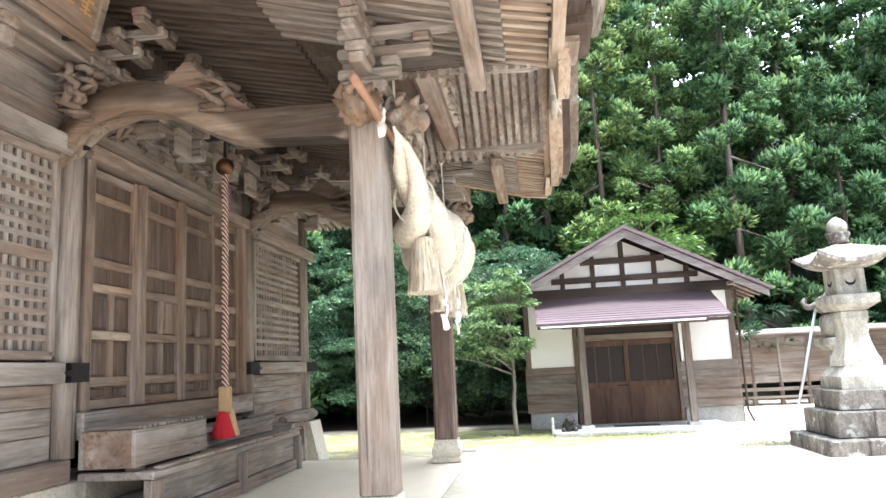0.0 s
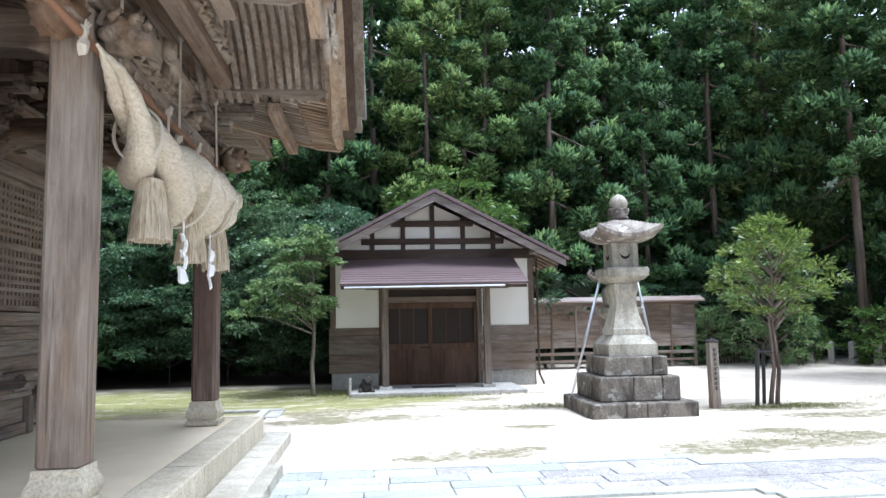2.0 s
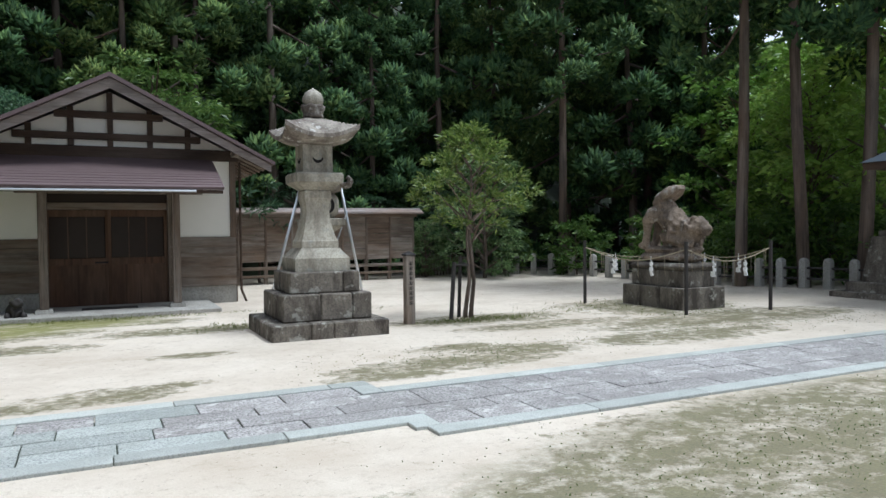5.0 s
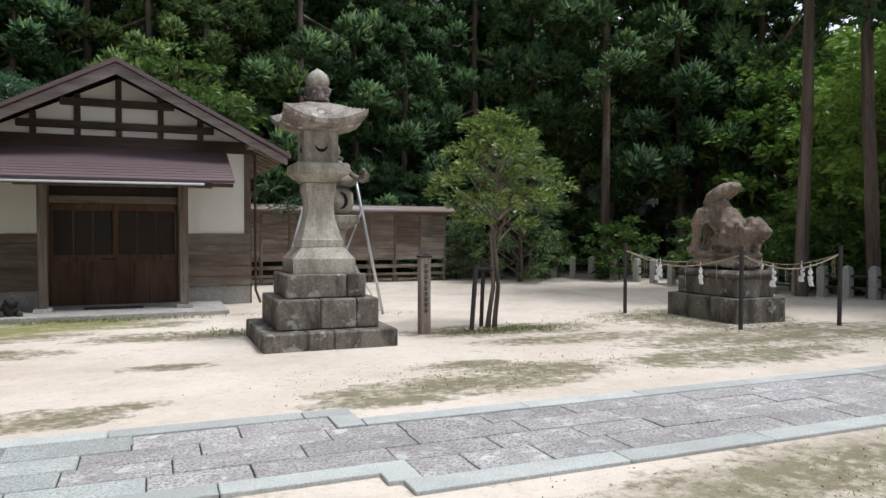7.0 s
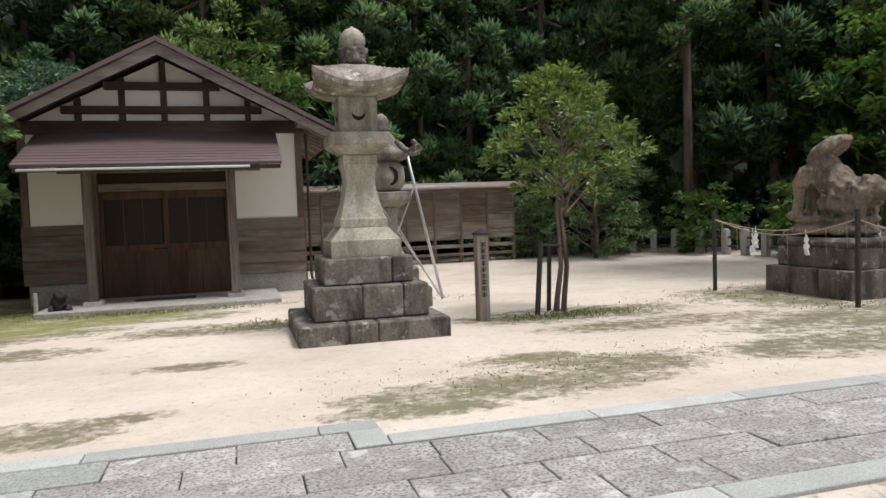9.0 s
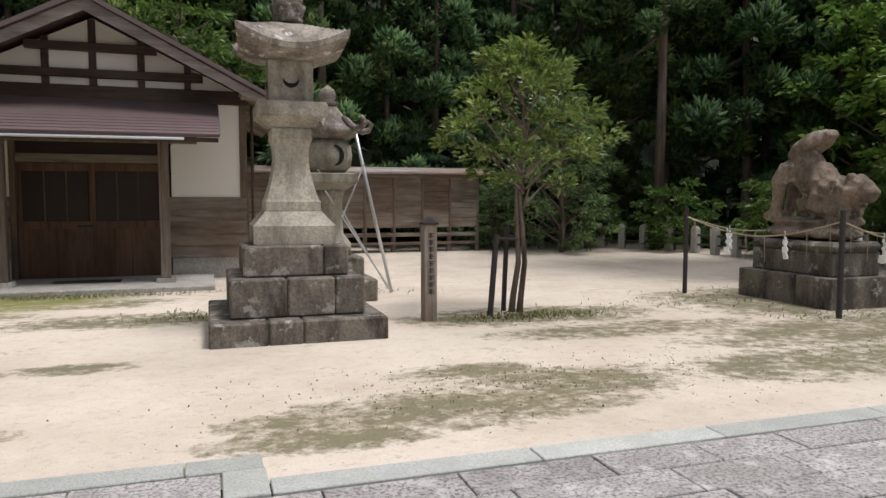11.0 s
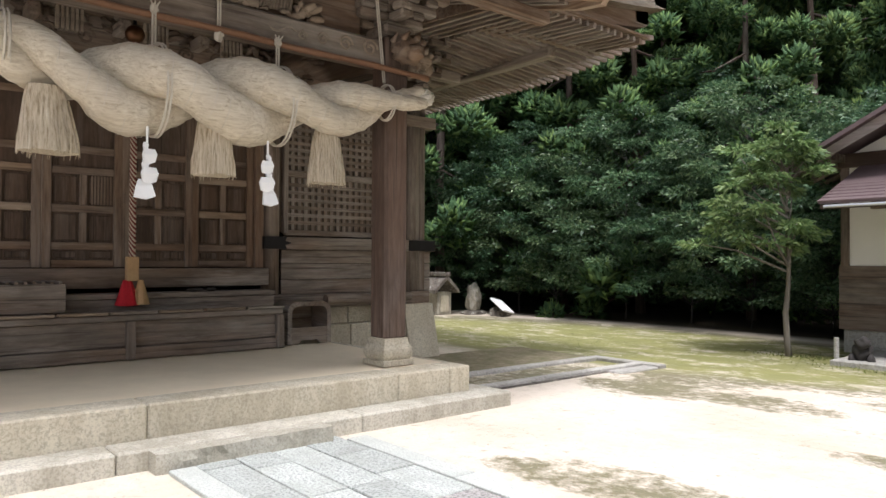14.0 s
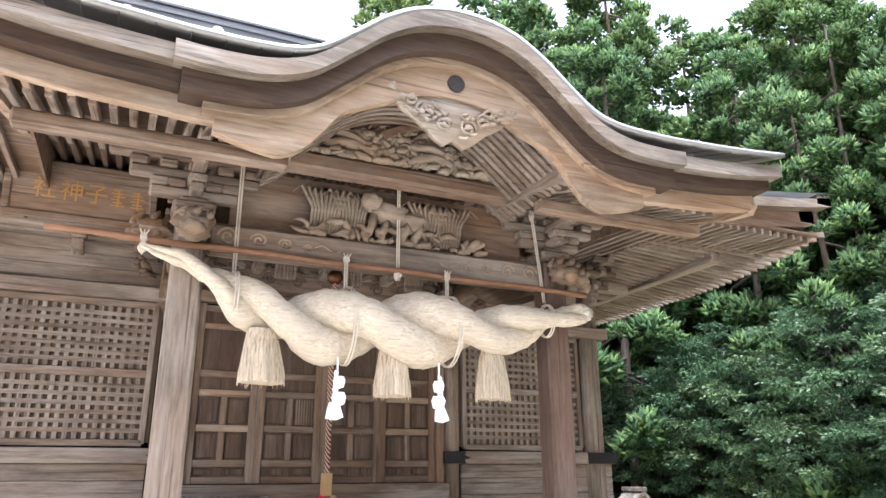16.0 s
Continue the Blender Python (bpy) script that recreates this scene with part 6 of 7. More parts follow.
# rocky seat in two layers, then the body: hind end raised, chest and head low, tail plume up
for c, r in (((0, 0, 1.0), (0.40, 0.68, 0.12)), ((-0.05, -0.35, 1.0), (0.36, 0.36, 0.12)), ((0.05, 0.38, 1.0), (0.34, 0.34, 0.12)), ((0, 0.05, 1.15), (0.33, 0.62, 0.07)), ((0.02, -0.45, 1.15), (0.28, 0.26, 0.07)),
             ((0, 0.16, 1.93), (0.25, 0.30, 0.26)), ((0, -0.02, 1.76), (0.25, 0.32, 0.27)), ((0, -0.22, 1.60), (0.26, 0.30, 0.26)), ((0, -0.42, 1.50), (0.26, 0.26, 0.24)), ((0, -0.10, 1.38), (0.22, 0.36, 0.20)),
             ((0, -0.62, 1.62), (0.20, 0.21, 0.19)), ((0, -0.80, 1.56), (0.135, 0.13, 0.11)), ((0, -0.78, 1.47), (0.10, 0.11, 0.05)), ((0.10, -0.60, 1.77), (0.06, 0.08, 0.06)), ((-0.10, -0.60, 1.77), (0.06, 0.08, 0.06)), ((0, -0.76, 1.68), (0.12, 0.07, 0.05)),
             ((0.16, -0.42, 1.28), (0.10, 0.22, 0.10)), ((-0.16, -0.42, 1.28), (0.10, 0.22, 0.10)), ((0.15, 0.56, 1.23), (0.10, 0.15, 0.08)), ((-0.15, 0.56, 1.23), (0.10, 0.15, 0.08)),
             ((-0.22, 0.30, 1.86), (0.09, 0.14, 0.16)), ((0.22, 0.30, 1.86), (0.09, 0.14, 0.16))):
    blob(bm, (cx + c[0], cy + c[1], c[2]), r, 3, 0.22, 3)
for s in (-1, 1):
    tube(bm, [(cx + s * 0.16, cy + 0.30, 1.92), (cx + s * 0.19, cy + 0.45, 1.72), (cx + s * 0.17, cy + 0.47, 1.50), (cx + s * 0.16, cy + 0.53, 1.22)], [0.15, 0.125, 0.085, 0.09], 12)
    tube(bm, [(cx + s * 0.20, cy - 0.20, 1.55), (cx + s * 0.23, cy - 0.12, 1.38), (cx + s * 0.19, cy - 0.50, 1.27)], [0.13, 0.11, 0.07], 10)
for k in range(5):
    f = (k - 2) * 0.07
    tube(bm, [(cx + f, cy + 0.30, 2.08), (cx + f * 1.3, cy + 0.16, 2.20 + 0.02 * (k % 2)), (cx + f * 1.2, cy - 0.06, 2.33 + 0.03 * (k % 2)), (cx + f * 0.6, cy - 0.22, 2.42)], [0.07, 0.10, 0.10, 0.055], 10)
rc = random.Random(15)
for k in range(46):
    y0 = rc.uniform(-0.62, -0.10)
    side = rc.choice((-1, 1))
    blob(bm, (cx + side * rc.uniform(0.17, 0.26), cy + y0, 1.50 + rc.uniform(-0.12, 0.22) + max(0, y0 + 0.35) * 0.4), (0.05, 0.065, 0.06), 1, 0.3, 3)
for v in bm.verts:
    v.co += 0.016 * noise.noise_vector(v.co * 9)
bmesh.ops.rotate(bm, cent=(cx, cy, 0), matrix=Matrix.Rotation(radians(10), 3, "Z"), verts=bm.verts)
beast = part("guardian_beast", bm, RUSTY, smooth=True)
rm = beast.modifiers.new("weld", "REMESH")
rm.mode, rm.voxel_size, rm.use_smooth_shade = "VOXEL", 0.024, True
tagged(beast, "weathered brown stone guardian beast with raised hind end", "statue")
rope_posts = [(11.19, 13.62), (11.5, 11.0), (13.4, 10.75), (13.75, 13.5)]
rf = thing("rope_fence", "four dark stakes joined by a sagging straw rope with fringe", "rope fence", (12.4, 12.2, 0))
for x, y in rope_posts:
    part("stake", tube(bmesh.new(), [(x, y, -0.1), (x, y, 1.34)], 0.035, 8), BLACKW, rf)
shp = []
for (xa, ya), (xb, yb) in zip(rope_posts, rope_posts[1:] + rope_posts[:1]):
    pts = [(xa + (xb - xa) * i / 16, ya + (yb - ya) * i / 16, 1.20 - 0.24 * math.sin(math.pi * i / 16)) for i in range(17)]
    part("line", tube(bmesh.new(), pts, 0.011, 6), TANROPE, rf)
    for i in range(1, 16, 2):
        p = pts[i]
        if i in (5, 11):
            shp.append(p)
        else:
            part("straw_fringe", tube(bmesh.new(), [p, (p[0] + 0.01, p[1], p[2] - 0.36)], [0.008, 0.004], 4), TANROPE, rf)
for i, p in enumerate(shp):
    shide("paper_streamer", p[0], p[1], p[2] - 0.03, 0.62, 1 if i % 2 else -1, "streamers on the rope fence", "white folded paper streamer on the rope fence")

# ---- wooden fence behind ----
wf = thing("board_fence", "long grey board fence with a capping roof", "fence", (8.5, 24.2, gz(8, 24)))
for k in range(8):
    x0 = 4.9 + k * 0.85
    bm = bmesh.new()
    for j in range(5):
        z = 0.62 + j * 0.29
        box(bm, x0 + 0.01, x0 + 0.84, 24.16 - 0.006 * (j % 2), 24.2, z, z + 0.285)
    part("board_panel", bm, SHEDX, wf)
    part("cover_strip", B(x0 - 0.03, x0 + 0.03, 24.12, 24.16, 0.45, 2.05, 0.004), SHEDZ, wf)
    part("fence_post", B(x0 - 0.06, x0 + 0.06, 24.2, 24.32, -0.2, 2.1, 0.006), SHEDZ, wf)
part("fence_post", B(11.66, 11.78, 24.2, 24.32, -0.2, 2.1, 0.006), SHEDZ, wf)
part("low_rail", B(4.9, 11.7, 24.14, 24.2, 0.36, 0.47, 0.005), SHEDX, wf)
part("low_rail", B(4.9, 11.7, 24.14, 24.2, 0.12, 0.20, 0.005), SHEDX, wf)
part("cap_roof", solid_yz(bmesh.new(), [(23.85, 2.16), (24.25, 2.30), (24.65, 2.16), (24.65, 2.20), (24.25, 2.36), (23.85, 2.21)], 4.85, 12.0), BARGE, wf)
part("cap_beam", B(4.9, 11.85, 24.10, 24.3, 2.06, 2.16, 0.006), SHEDX, wf)

# ---- stone post fence round the yard ----
line = [(12.6, 25.9), (13.8, 25.5), (15.4, 24.5), (16.8, 23.1), (17.4, 21.4), (17.8, 18.5), (18.1, 15.0), (18.3, 12.4), (19.2, 9.2)]
cum, pts = 0, []
for (xa, ya), (xb, yb) in zip(line, line[1:]):
    L = math.hypot(xb - xa, yb - ya)
    m = max(1, round(L / 0.74))
    pts += [(xa + (xb - xa) * i / m, ya + (yb - ya) * i / m, math.atan2(yb - ya, xb - xa)) for i in range(m)]
sf = thing("stone_fence", "row of round-topped grey stone fence posts", "fence", (16, 19, 0))
first = None
for i, (x, y, a) in enumerate(pts):
    if first is None:
        first = part("fence_post", lathe(bmesh.new(), [(0.095, -0.2), (0.09, 0.68), (0.075, 0.74), (0.03, 0.78)], 4, (0, 0), 45), CONC, sf)
        o = first
    else:
        o = link("fence_post", first.data, sf)
    o.matrix_basis = pose(x, y, gz(x, y), 0, 0, math.degrees(a))
for (x, y, a), (x2, y2, _) in zip(pts, pts[1:]):
    for z in (0.25, 0.52):
        part("fence_rail", tube(bmesh.new(), [(x, y, z + gz(x, y)), (x2, y2, z + gz(x2, y2))], 0.03, 5), BLACKW, sf)

# low picket fence between the board fence and the stone posts
pk = thing("picket_fence", "low weathered grey picket fence under the trees", "fence", (13.2, 25.1, -0.1))
for k in range(17):
    x, y = 12.15 + k * 0.135, 24.95 + k * 0.022
    part("picket", B(x - 0.035, x + 0.035, y - 0.012, y + 0.012, -0.2, 0.62 + 0.015 * math.sin(k * 2.3), 0.006), SHEDZ, pk)
for z in (0.08, 0.44):
    part("rail", tube(bmesh.new(), [(12.1, 24.975, z), (14.36, 25.345, z)], 0.028, 6), SHEDZ, pk)

# ---- flagpole ----
fp = thing("flagpole", "white flagpole on a tapered stone base", "flagpole", (17.6, 11.1, 0))
part("base_step", lathe(bmesh.new(), [(0.85, -0.1), (0.85, 0.12), (0.62, 0.125), (0.62, 0.32), (0.58, 0.34)], 4, (17.6, 11.1), 45), DIRTY, fp)
part("base", lathe(bmesh.new(), [(0.40, 0.34), (0.26, 1.35), (0.16, 1.36), (0.16, 1.48)], 4, (17.6, 11.1), 45), DIRTY, fp)
part("mast", tube(bmesh.new(), [(17.6, 11.1, 1.48), (17.6, 11.1, 7.3)], [0.055, 0.035], 10), PAPER, fp, "white painted mast", True)

# ---- gate pavilion at the end of the path ----
gp = thing("gate_pavilion", "open wooden pavilion with a blue-grey sheet hipped roof", "pavilion", (17.6, 7.1, 0))
ex0, ex1, ey0, ey1, gzv = 15.7, 19.8, 3.6, 10.55, 2.86
bm = bmesh.new()
n = 10
rings = []
for i in range(n + 1):
    t = i / n
    h = 0.55 * t + 0.45 * t * t
    inx, iny = 2.1 * t, 1.9 * t
    rings.append([bm.verts.new(p) for p in ((ex0 + inx, ey0 + iny, gzv + 2.0 * h), (ex1 - inx, ey0 + iny, gzv + 2.0 * h), (ex1 - inx, ey1 - iny, gzv + 2.0 * h), (ex0 + inx, ey1 - iny, gzv + 2.0 * h))])
for a, b in zip(rings, rings[1:]):
    for k in range(4):
        bm.faces.new((a[k], a[(k + 1) % 4], b[(k + 1) % 4], b[k]))
bm.faces.new(rings[0])
bm.faces.new(rings[-1])
part("roof", bm, plain("blue_grey_sheet", (0.115, 0.135, 0.16), 0.4, 0.2, 0.15, 6), gp, "blue-grey sheet roof")
part("eave_board", B(ex0 + 0.05, ex1 - 0.05, ey0 + 0.05, ey1 - 0.05, gzv - 0.14, gzv - 0.002, 0.01), DARKY, gp)
part("ridge", B(17.42, 17.78, 5.4, 8.75, gzv + 1.98, gzv + 2.30, 0.03), TILE, gp)
part("ridge_end", B(17.35, 17.85, 8.7, 8.85, gzv + 1.95, gzv + 2.45, 0.05), TILE, gp)
for x in (16.3, 18.9):
    for y in (4.6, 9.55):
        part("pillar", tube(bmesh.new(), [(x, y, -0.05), (x, y, gzv - 0.14)], 0.13, 10), BRZ, gp, smooth=True)

# ---- small stone shrine, stele and slab ----
hk = thing("small_stone_shrine", "small pale stone shrine with gabled roof", "stone shrine", (-12.1, 18.7, -0.1))
hx, hy, hz = -12.1, 18.75, -0.1
part("body", B(hx - 0.28, hx + 0.28, hy - 0.28, hy + 0.28, hz, hz + 0.70, 0.02), LANT, hk)
bm = bmesh.new()
solid_yz(bm, [(hy - 0.48, hz + 0.66), (hy, hz + 1.08), (hy + 0.48, hz + 0.66), (hy + 0.48, hz + 0.76), (hy, hz + 1.22), (hy - 0.48, hz + 0.76)], hx - 0.42, hx + 0.42)
part("roof", bm, LROOF, hk)
part("ridge", B(hx - 0.44, hx + 0.44, hy - 0.12, hy + 0.12, hz + 1.17, hz + 1.30, 0.02), LROOF, hk)
part("door", B(hx + 0.281, hx + 0.30, hy - 0.16, hy + 0.16, hz + 0.1, hz + 0.58, 0.004), GRANITE, hk)
ste = thing("stone_stele", "rough standing pale stone on a low footing", "stele", (-11.3, 19.9, -0.1))
bm = bmesh.new()
blob(bm, (-11.55, 19.7, 0.33), (0.2, 0.25, 0.47), 4, 0.35, 1.8)
part("stone", bm, LANT, ste, smooth=False)
part("footing", blob(bmesh.new(), (-11.55, 19.7, -0.08), (0.35, 0.42, 0.12), 3, 0.3, 2), DIRTY, ste)
sb = thing("tilted_slab", "white tilted stone slab on two rough stones", "slab", (-10.0, 19.75, -0.1))
bm = bmesh.new()
box(bm, -0.32, 0.32, -0.27, 0.27, -0.03, 0.03, 0.01, pose(-10.35, 19.75, 0.22, -14, 32, 0))
part("slab", bm, PAPER, sb)
for dx in (-0.28, 0.12):
    part("support", blob(bmesh.new(), (-10.35 + dx * 0.8, 19.75, -0.02), (0.15, 0.26, 0.16 - dx * 0.2), 2, 0.3), DIRTY, sb)


# ---- plants ----
def leaf_mesh(name, pts, dirs, length, width, mat, rng, droop=0.0):
    """Many small pointed leaves: one bent kite each."""
    n = len(pts)
    P, D = np.array(pts), np.array(dirs)
    D = D / np.maximum(np.linalg.norm(D, axis=1, keepdims=True), 1e-6)
    R = rng.normal(size=(n, 3))
    S = np.cross(D, R)
    S /= np.maximum(np.linalg.norm(S, axis=1, keepdims=True), 1e-6)
    N = np.cross(D, S)
    L = (length * rng.uniform(0.6, 1.35, (n, 1)))
    W = (width * rng.uniform(0.7, 1.3, (n, 1)))
    v = np.empty((n, 4, 3))
    v[:, 0] = P
    v[:, 1] = P + D * L * 0.5 + S * W * 0.5 + N * W * 0.18
    v[:, 2] = P + D * L - np.array([0, 0, 1.0]) * droop * L
    v[:, 3] = P + D * L * 0.5 - S * W * 0.5 + N * W * 0.18
    me = bpy.data.meshes.new(name)
    me.vertices.add(4 * n)
    me.vertices.foreach_set("co", v.ravel())
    me.loops.add(4 * n)
    me.loops.foreach_set("vertex_index", np.arange(4 * n, dtype=np.int32))
    me.polygons.add(n)
    me.polygons.foreach_set("loop_start", np.arange(0, 4 * n, 4, dtype=np.int32))
    me.update()
    me.materials.append(mat)
    return me


def spray_mesh(name, P, D, length, width, mat, rng):
    """Stubby tapering sprays of needles: a three-sided cone each."""
    n = len(P)
    D = D / np.maximum(np.linalg.norm(D, axis=1, keepdims=True), 1e-6)
    S = np.cross(D, rng.normal(size=(n, 3)))
    S /= np.maximum(np.linalg.norm(S, axis=1, keepdims=True), 1e-6)
    T = np.cross(D, S)
    L = length[:, None] * rng.uniform(0.75, 1.25, (n, 1))
    W = width[:, None] * rng.uniform(0.8, 1.25, (n, 1))
    v = np.empty((n, 4, 3))
    for k, (p, q) in enumerate(((1, 0), (-0.5, 0.87), (-0.5, -0.87))):
        v[:, k] = P + (S * p + T * q) * W * rng.uniform(0.7, 1.3, (n, 1)) + D * L * rng.uniform(-0.1, 0.35, (n, 1))
    v[:, 3] = P + D * L + np.array([0, 0, 0.06]) * L
    f = np.array([[0, 1, 3], [1, 2, 3], [2, 0, 3]], dtype=np.int32)[None] + (np.arange(n, dtype=np.int32) * 4)[:, None, None]
    me = bpy.data.meshes.new(name)
    me.vertices.add(n * 4)
    me.vertices.foreach_set("co", v.ravel())
    me.loops.add(f.size)
    me.loops.foreach_set("vertex_index", f.ravel().astype(np.int32))
    me.polygons.add(f.size // 3)
    me.polygons.foreach_set("loop_start", np.arange(0, f.size, 3, dtype=np.int32))
    me.update()
    me.materials.append(mat)
    return me


def cedar(seed, H, R, start, mat, label, limbs=40, cones=135, spray=(0.40, 0.105), girth=0.15):
    """A tall cedar: tapering trunk, boughs that sink and turn up, rounded tufts of short sprays along them."""
    rng = np.random.default_rng(seed)
    t = thing("cedar_tree", label, "tree", (0, 0, 0), "cedars round the yard")
    bm = bmesh.new()
    tube(bm, [(0.05 * math.sin(i), 0.05 * math.cos(i * 1.3), -0.5 + H * i / 8) for i in range(9)], [girth * (1 - i / 8.5) ** 0.8 + 0.02 for i in range(9)], 10)
    part("trunk", bm, STEM, t, smooth=True)
    wood_bm = bmesh.new()
    cen, rad = [], []
    for c in range(limbs):
        g = ((c + rng.uniform(0, 1)) / limbs) ** 0.9
        z = (start + (1 - start) * g) * H
        reach = R * (1 - 0.88 * g) ** 0.7 * rng.uniform(0.72, 1.12) + 0.15
        a = c * 2.399963 + rng.uniform(-0.35, 0.35)
        ca, sa = math.cos(a), math.sin(a)
        sink = 0.30 * reach

        def at(u):
            return np.array([reach * u * ca, reach * u * sa, z - sink * math.sin(math.pi * 0.62 * u)])

        if c % 2 == 0:
            tube(wood_bm, [(0, 0, z), tuple(at(0.5)), tuple(at(0.95))], [0.05, 0.035, 0.012], 4, False)
        big = rng.uniform(0.52, 0.80) * (1.0 if g < 0.6 else 0.8)
        for u, side, k in ((1.0, 0.0, 1.0), (0.74, 0.6, 0.9), (0.66, -0.6, 0.85)):
            if reach < 0.9 and u < 0.7:
                continue
            w = side * (0.45 + 0.3 * reach / R) * 1.15
            p = at(u) + np.array([-sa * w, ca * w, 0.10 * k]) + rng.normal(size=3) * 0.20
            cen.append(p)
            rad.append(big * k * rng.uniform(0.8, 1.2))
    cen.append(np.array([0, 0, H * 0.98]))
    rad.append(0.45)
    cen, rad = np.array(cen), np.array(rad)
    n = len(cen)
    def around(m):
        d = rng.normal(size=(n, m, 3))
        d /= np.linalg.norm(d, axis=2, keepdims=True)
        d[:, :, 2] = np.where(d[:, :, 2] < -0.55, -d[:, :, 2], d[:, :, 2])
        return d

    tagged(part("bough_whorl", wood_bm, STEM, t), kind="stuff")
    d = around(cones)
    p = cen[:, None, :] + d * rad[:, None, None] * rng.uniform(0.42, 0.76, (n, cones, 1)) * np.array([1, 1, 0.9])
    q = d + np.array([0, 0, 0.22]) + rng.normal(size=(n, cones, 3)) * 0.42
    k = np.repeat(rad, cones)
    link("crown", spray_mesh("crown", p.reshape(-1, 3), q.reshape(-1, 3), k * spray[0], k * spray[1], mat, rng), t)
    return t


def bushy(name, seed, H, R, low, mat, label, category, clumps, per, leaf, group="", flat=0.45, trunk=0.08, stems=None, bark=None, shape=None, lean=(0, 0), puff=(0.13, 0.27), up=0.25):
    """A broadleaved tree: forking stem and layered sprays of leaves."""
    rng = np.random.default_rng(seed)
    t = thing(name, label, category, (0, 0, 0), group)
    pts, dirs, ends = [], [], []
    limbs = bmesh.new()
    for c in range(clumps):
        f = (c + rng.uniform(0, 1)) / clumps
        z = low + (H - low) * f
        prof = shape(f) if shape else math.sin(math.pi * (0.18 + 0.74 * f)) ** 0.7
        a = c * 2.399963 + rng.uniform(-0.5, 0.5)
        k = R * prof * rng.uniform(0.2, 1.15) ** 0.6
        cpos = np.array([k * math.cos(a) + lean[0] * (1.1 - f), k * math.sin(a) + lean[1] * (1.1 - f), z + 0.12 * R * rng.normal()])
        if c % 2 == 0:
            zb = max(low * 0.75, z - 0.5 * k - 0.15)
            tube(limbs, [(0.02, 0, zb), (cpos[0] * 0.55, cpos[1] * 0.55, (zb + z) / 2 + 0.08 * k), tuple(cpos)], [trunk * 0.4, trunk * 0.25, trunk * 0.08], 5, False)
        rr = R * rng.uniform(*puff)
        g = rng.normal(size=(per, 3))
        g /= np.linalg.norm(g, axis=1, keepdims=True)
        p = cpos + g * rr * rng.uniform(0.3, 1.0, (per, 1)) * np.array([1, 1, flat])
        pts.append(p)
        dirs.append(g * np.array([1, 1, 0.4]) + np.array([0.5 * math.cos(a), 0.5 * math.sin(a), up]) + rng.normal(size=(per, 3)) * 0.3)
    tagged(part("branch_spread", limbs, bark or STEM, t), kind="stuff")
    bm = bmesh.new()
    for sx, sy in stems or ((0, 0),):
        n = 7
        tube(bm, [(sx * (1 - i / n) + 0.03 * math.sin(i * 1.7 + seed), sy * (1 - i / n) + 0.03 * math.cos(i * 1.3), -0.2 + (H * 0.8 + 0.2) * i / n) for i in range(n + 1)], [trunk * (1 - 0.8 * i / n) for i in range(n + 1)], 8)
    part("trunk", bm, bark or STEM, t, smooth=True)
    link("crown", leaf_mesh("crown", np.concatenate(pts), np.concatenate(dirs), leaf[0], leaf[1], mat, rng, 0.25), t)
    return t


# hillside behind the yard
def hill_z(x, y):
    d = max(0.0, y - 26.5 - 0.10 * abs(x - 3), (-14.0 - x) * 0.9, (x - 22.0) * 0.35)
    return -0.12 + 0.62 * d + 0.004 * d * d if d > 0 else -0.3


bm = bmesh.new()
xs, ys = [-60 + i * 2.5 for i in range(49)], [-8 + j * 2.5 for j in range(27)]
g = [[bm.verts.new((x, y, hill_z(x, y) + (0.5 * noise.noise((x * 0.2, y * 0.2, 3)) if hill_z(x, y) > 0 else 0))) for y in ys] for x in xs]
for i in range(len(xs) - 1):
    for j in range(len(ys) - 1):
        bm.faces.new((g[i][j], g[i + 1][j], g[i + 1][j + 1], g[i][j + 1]))
# shade between the trees is painted in by the near-black colour
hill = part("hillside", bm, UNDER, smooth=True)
tagged(hill, "dark wooded hillside rising behind the yard", "hillside", kind="structure")

kinds = [cedar(1, 15.0, 3.1, 0.08, CEDARM, "tall dark green cedar with foliage to the ground"),
         cedar(2, 17.0, 3.3, 0.10, CEDARY, "tall cedar with yellowish green tufts"),
         cedar(3, 19.0, 2.7, 0.36, CEDARM, "tall cedar with a long bare brown trunk", limbs=34, girth=0.155),
         cedar(5, 13.0, 3.0, 0.06, CEDARM, "dark green cedar with drooping sprays"),
         cedar(6, 16.0, 3.3, 0.10, CEDARM, "tall cedar deep in the wood", limbs=38, cones=54, spray=(0.50, 0.17))]
rt = random.Random(31)
spots = []
# bare-trunked row behind the stone fence
for x, y in ((18.9, 12.6), (18.4, 13.9), (17.9, 15.4), (17.6, 23.4), (20.6, 11.5), (21.5, 8.5), (20.5, 4.5), (21.5, 0.5)):
    spots.append((x, y, 2, 1.0))
# wall of cedars behind shed and fence
for x in range(-13, 20, 3):
    spots.append((x + rt.uniform(-0.8, 0.8), 27.5 + rt.uniform(-0.8, 0.8) + 0.04 * abs(x - 3), rt.choice((0, 1, 3, 0)), rt.uniform(0.85, 1.1)))
for x in range(-16, 24, 4):
    spots.append((x + rt.uniform(-1, 1), 32.5 + rt.uniform(-1, 1), 4, rt.uniform(0.95, 1.2)))
for x in range(-18, 26, 5):
    spots.append((x + rt.uniform(-1, 1), 37.0 + rt.uniform(-1, 1), 4, rt.uniform(1.05, 1.3)))
for x in range(-22, 30, 5):
    spots.append((x + rt.uniform(-1, 1), 42.0 + rt.uniform(-1, 1), 4, rt.uniform(1.1, 1.3)))
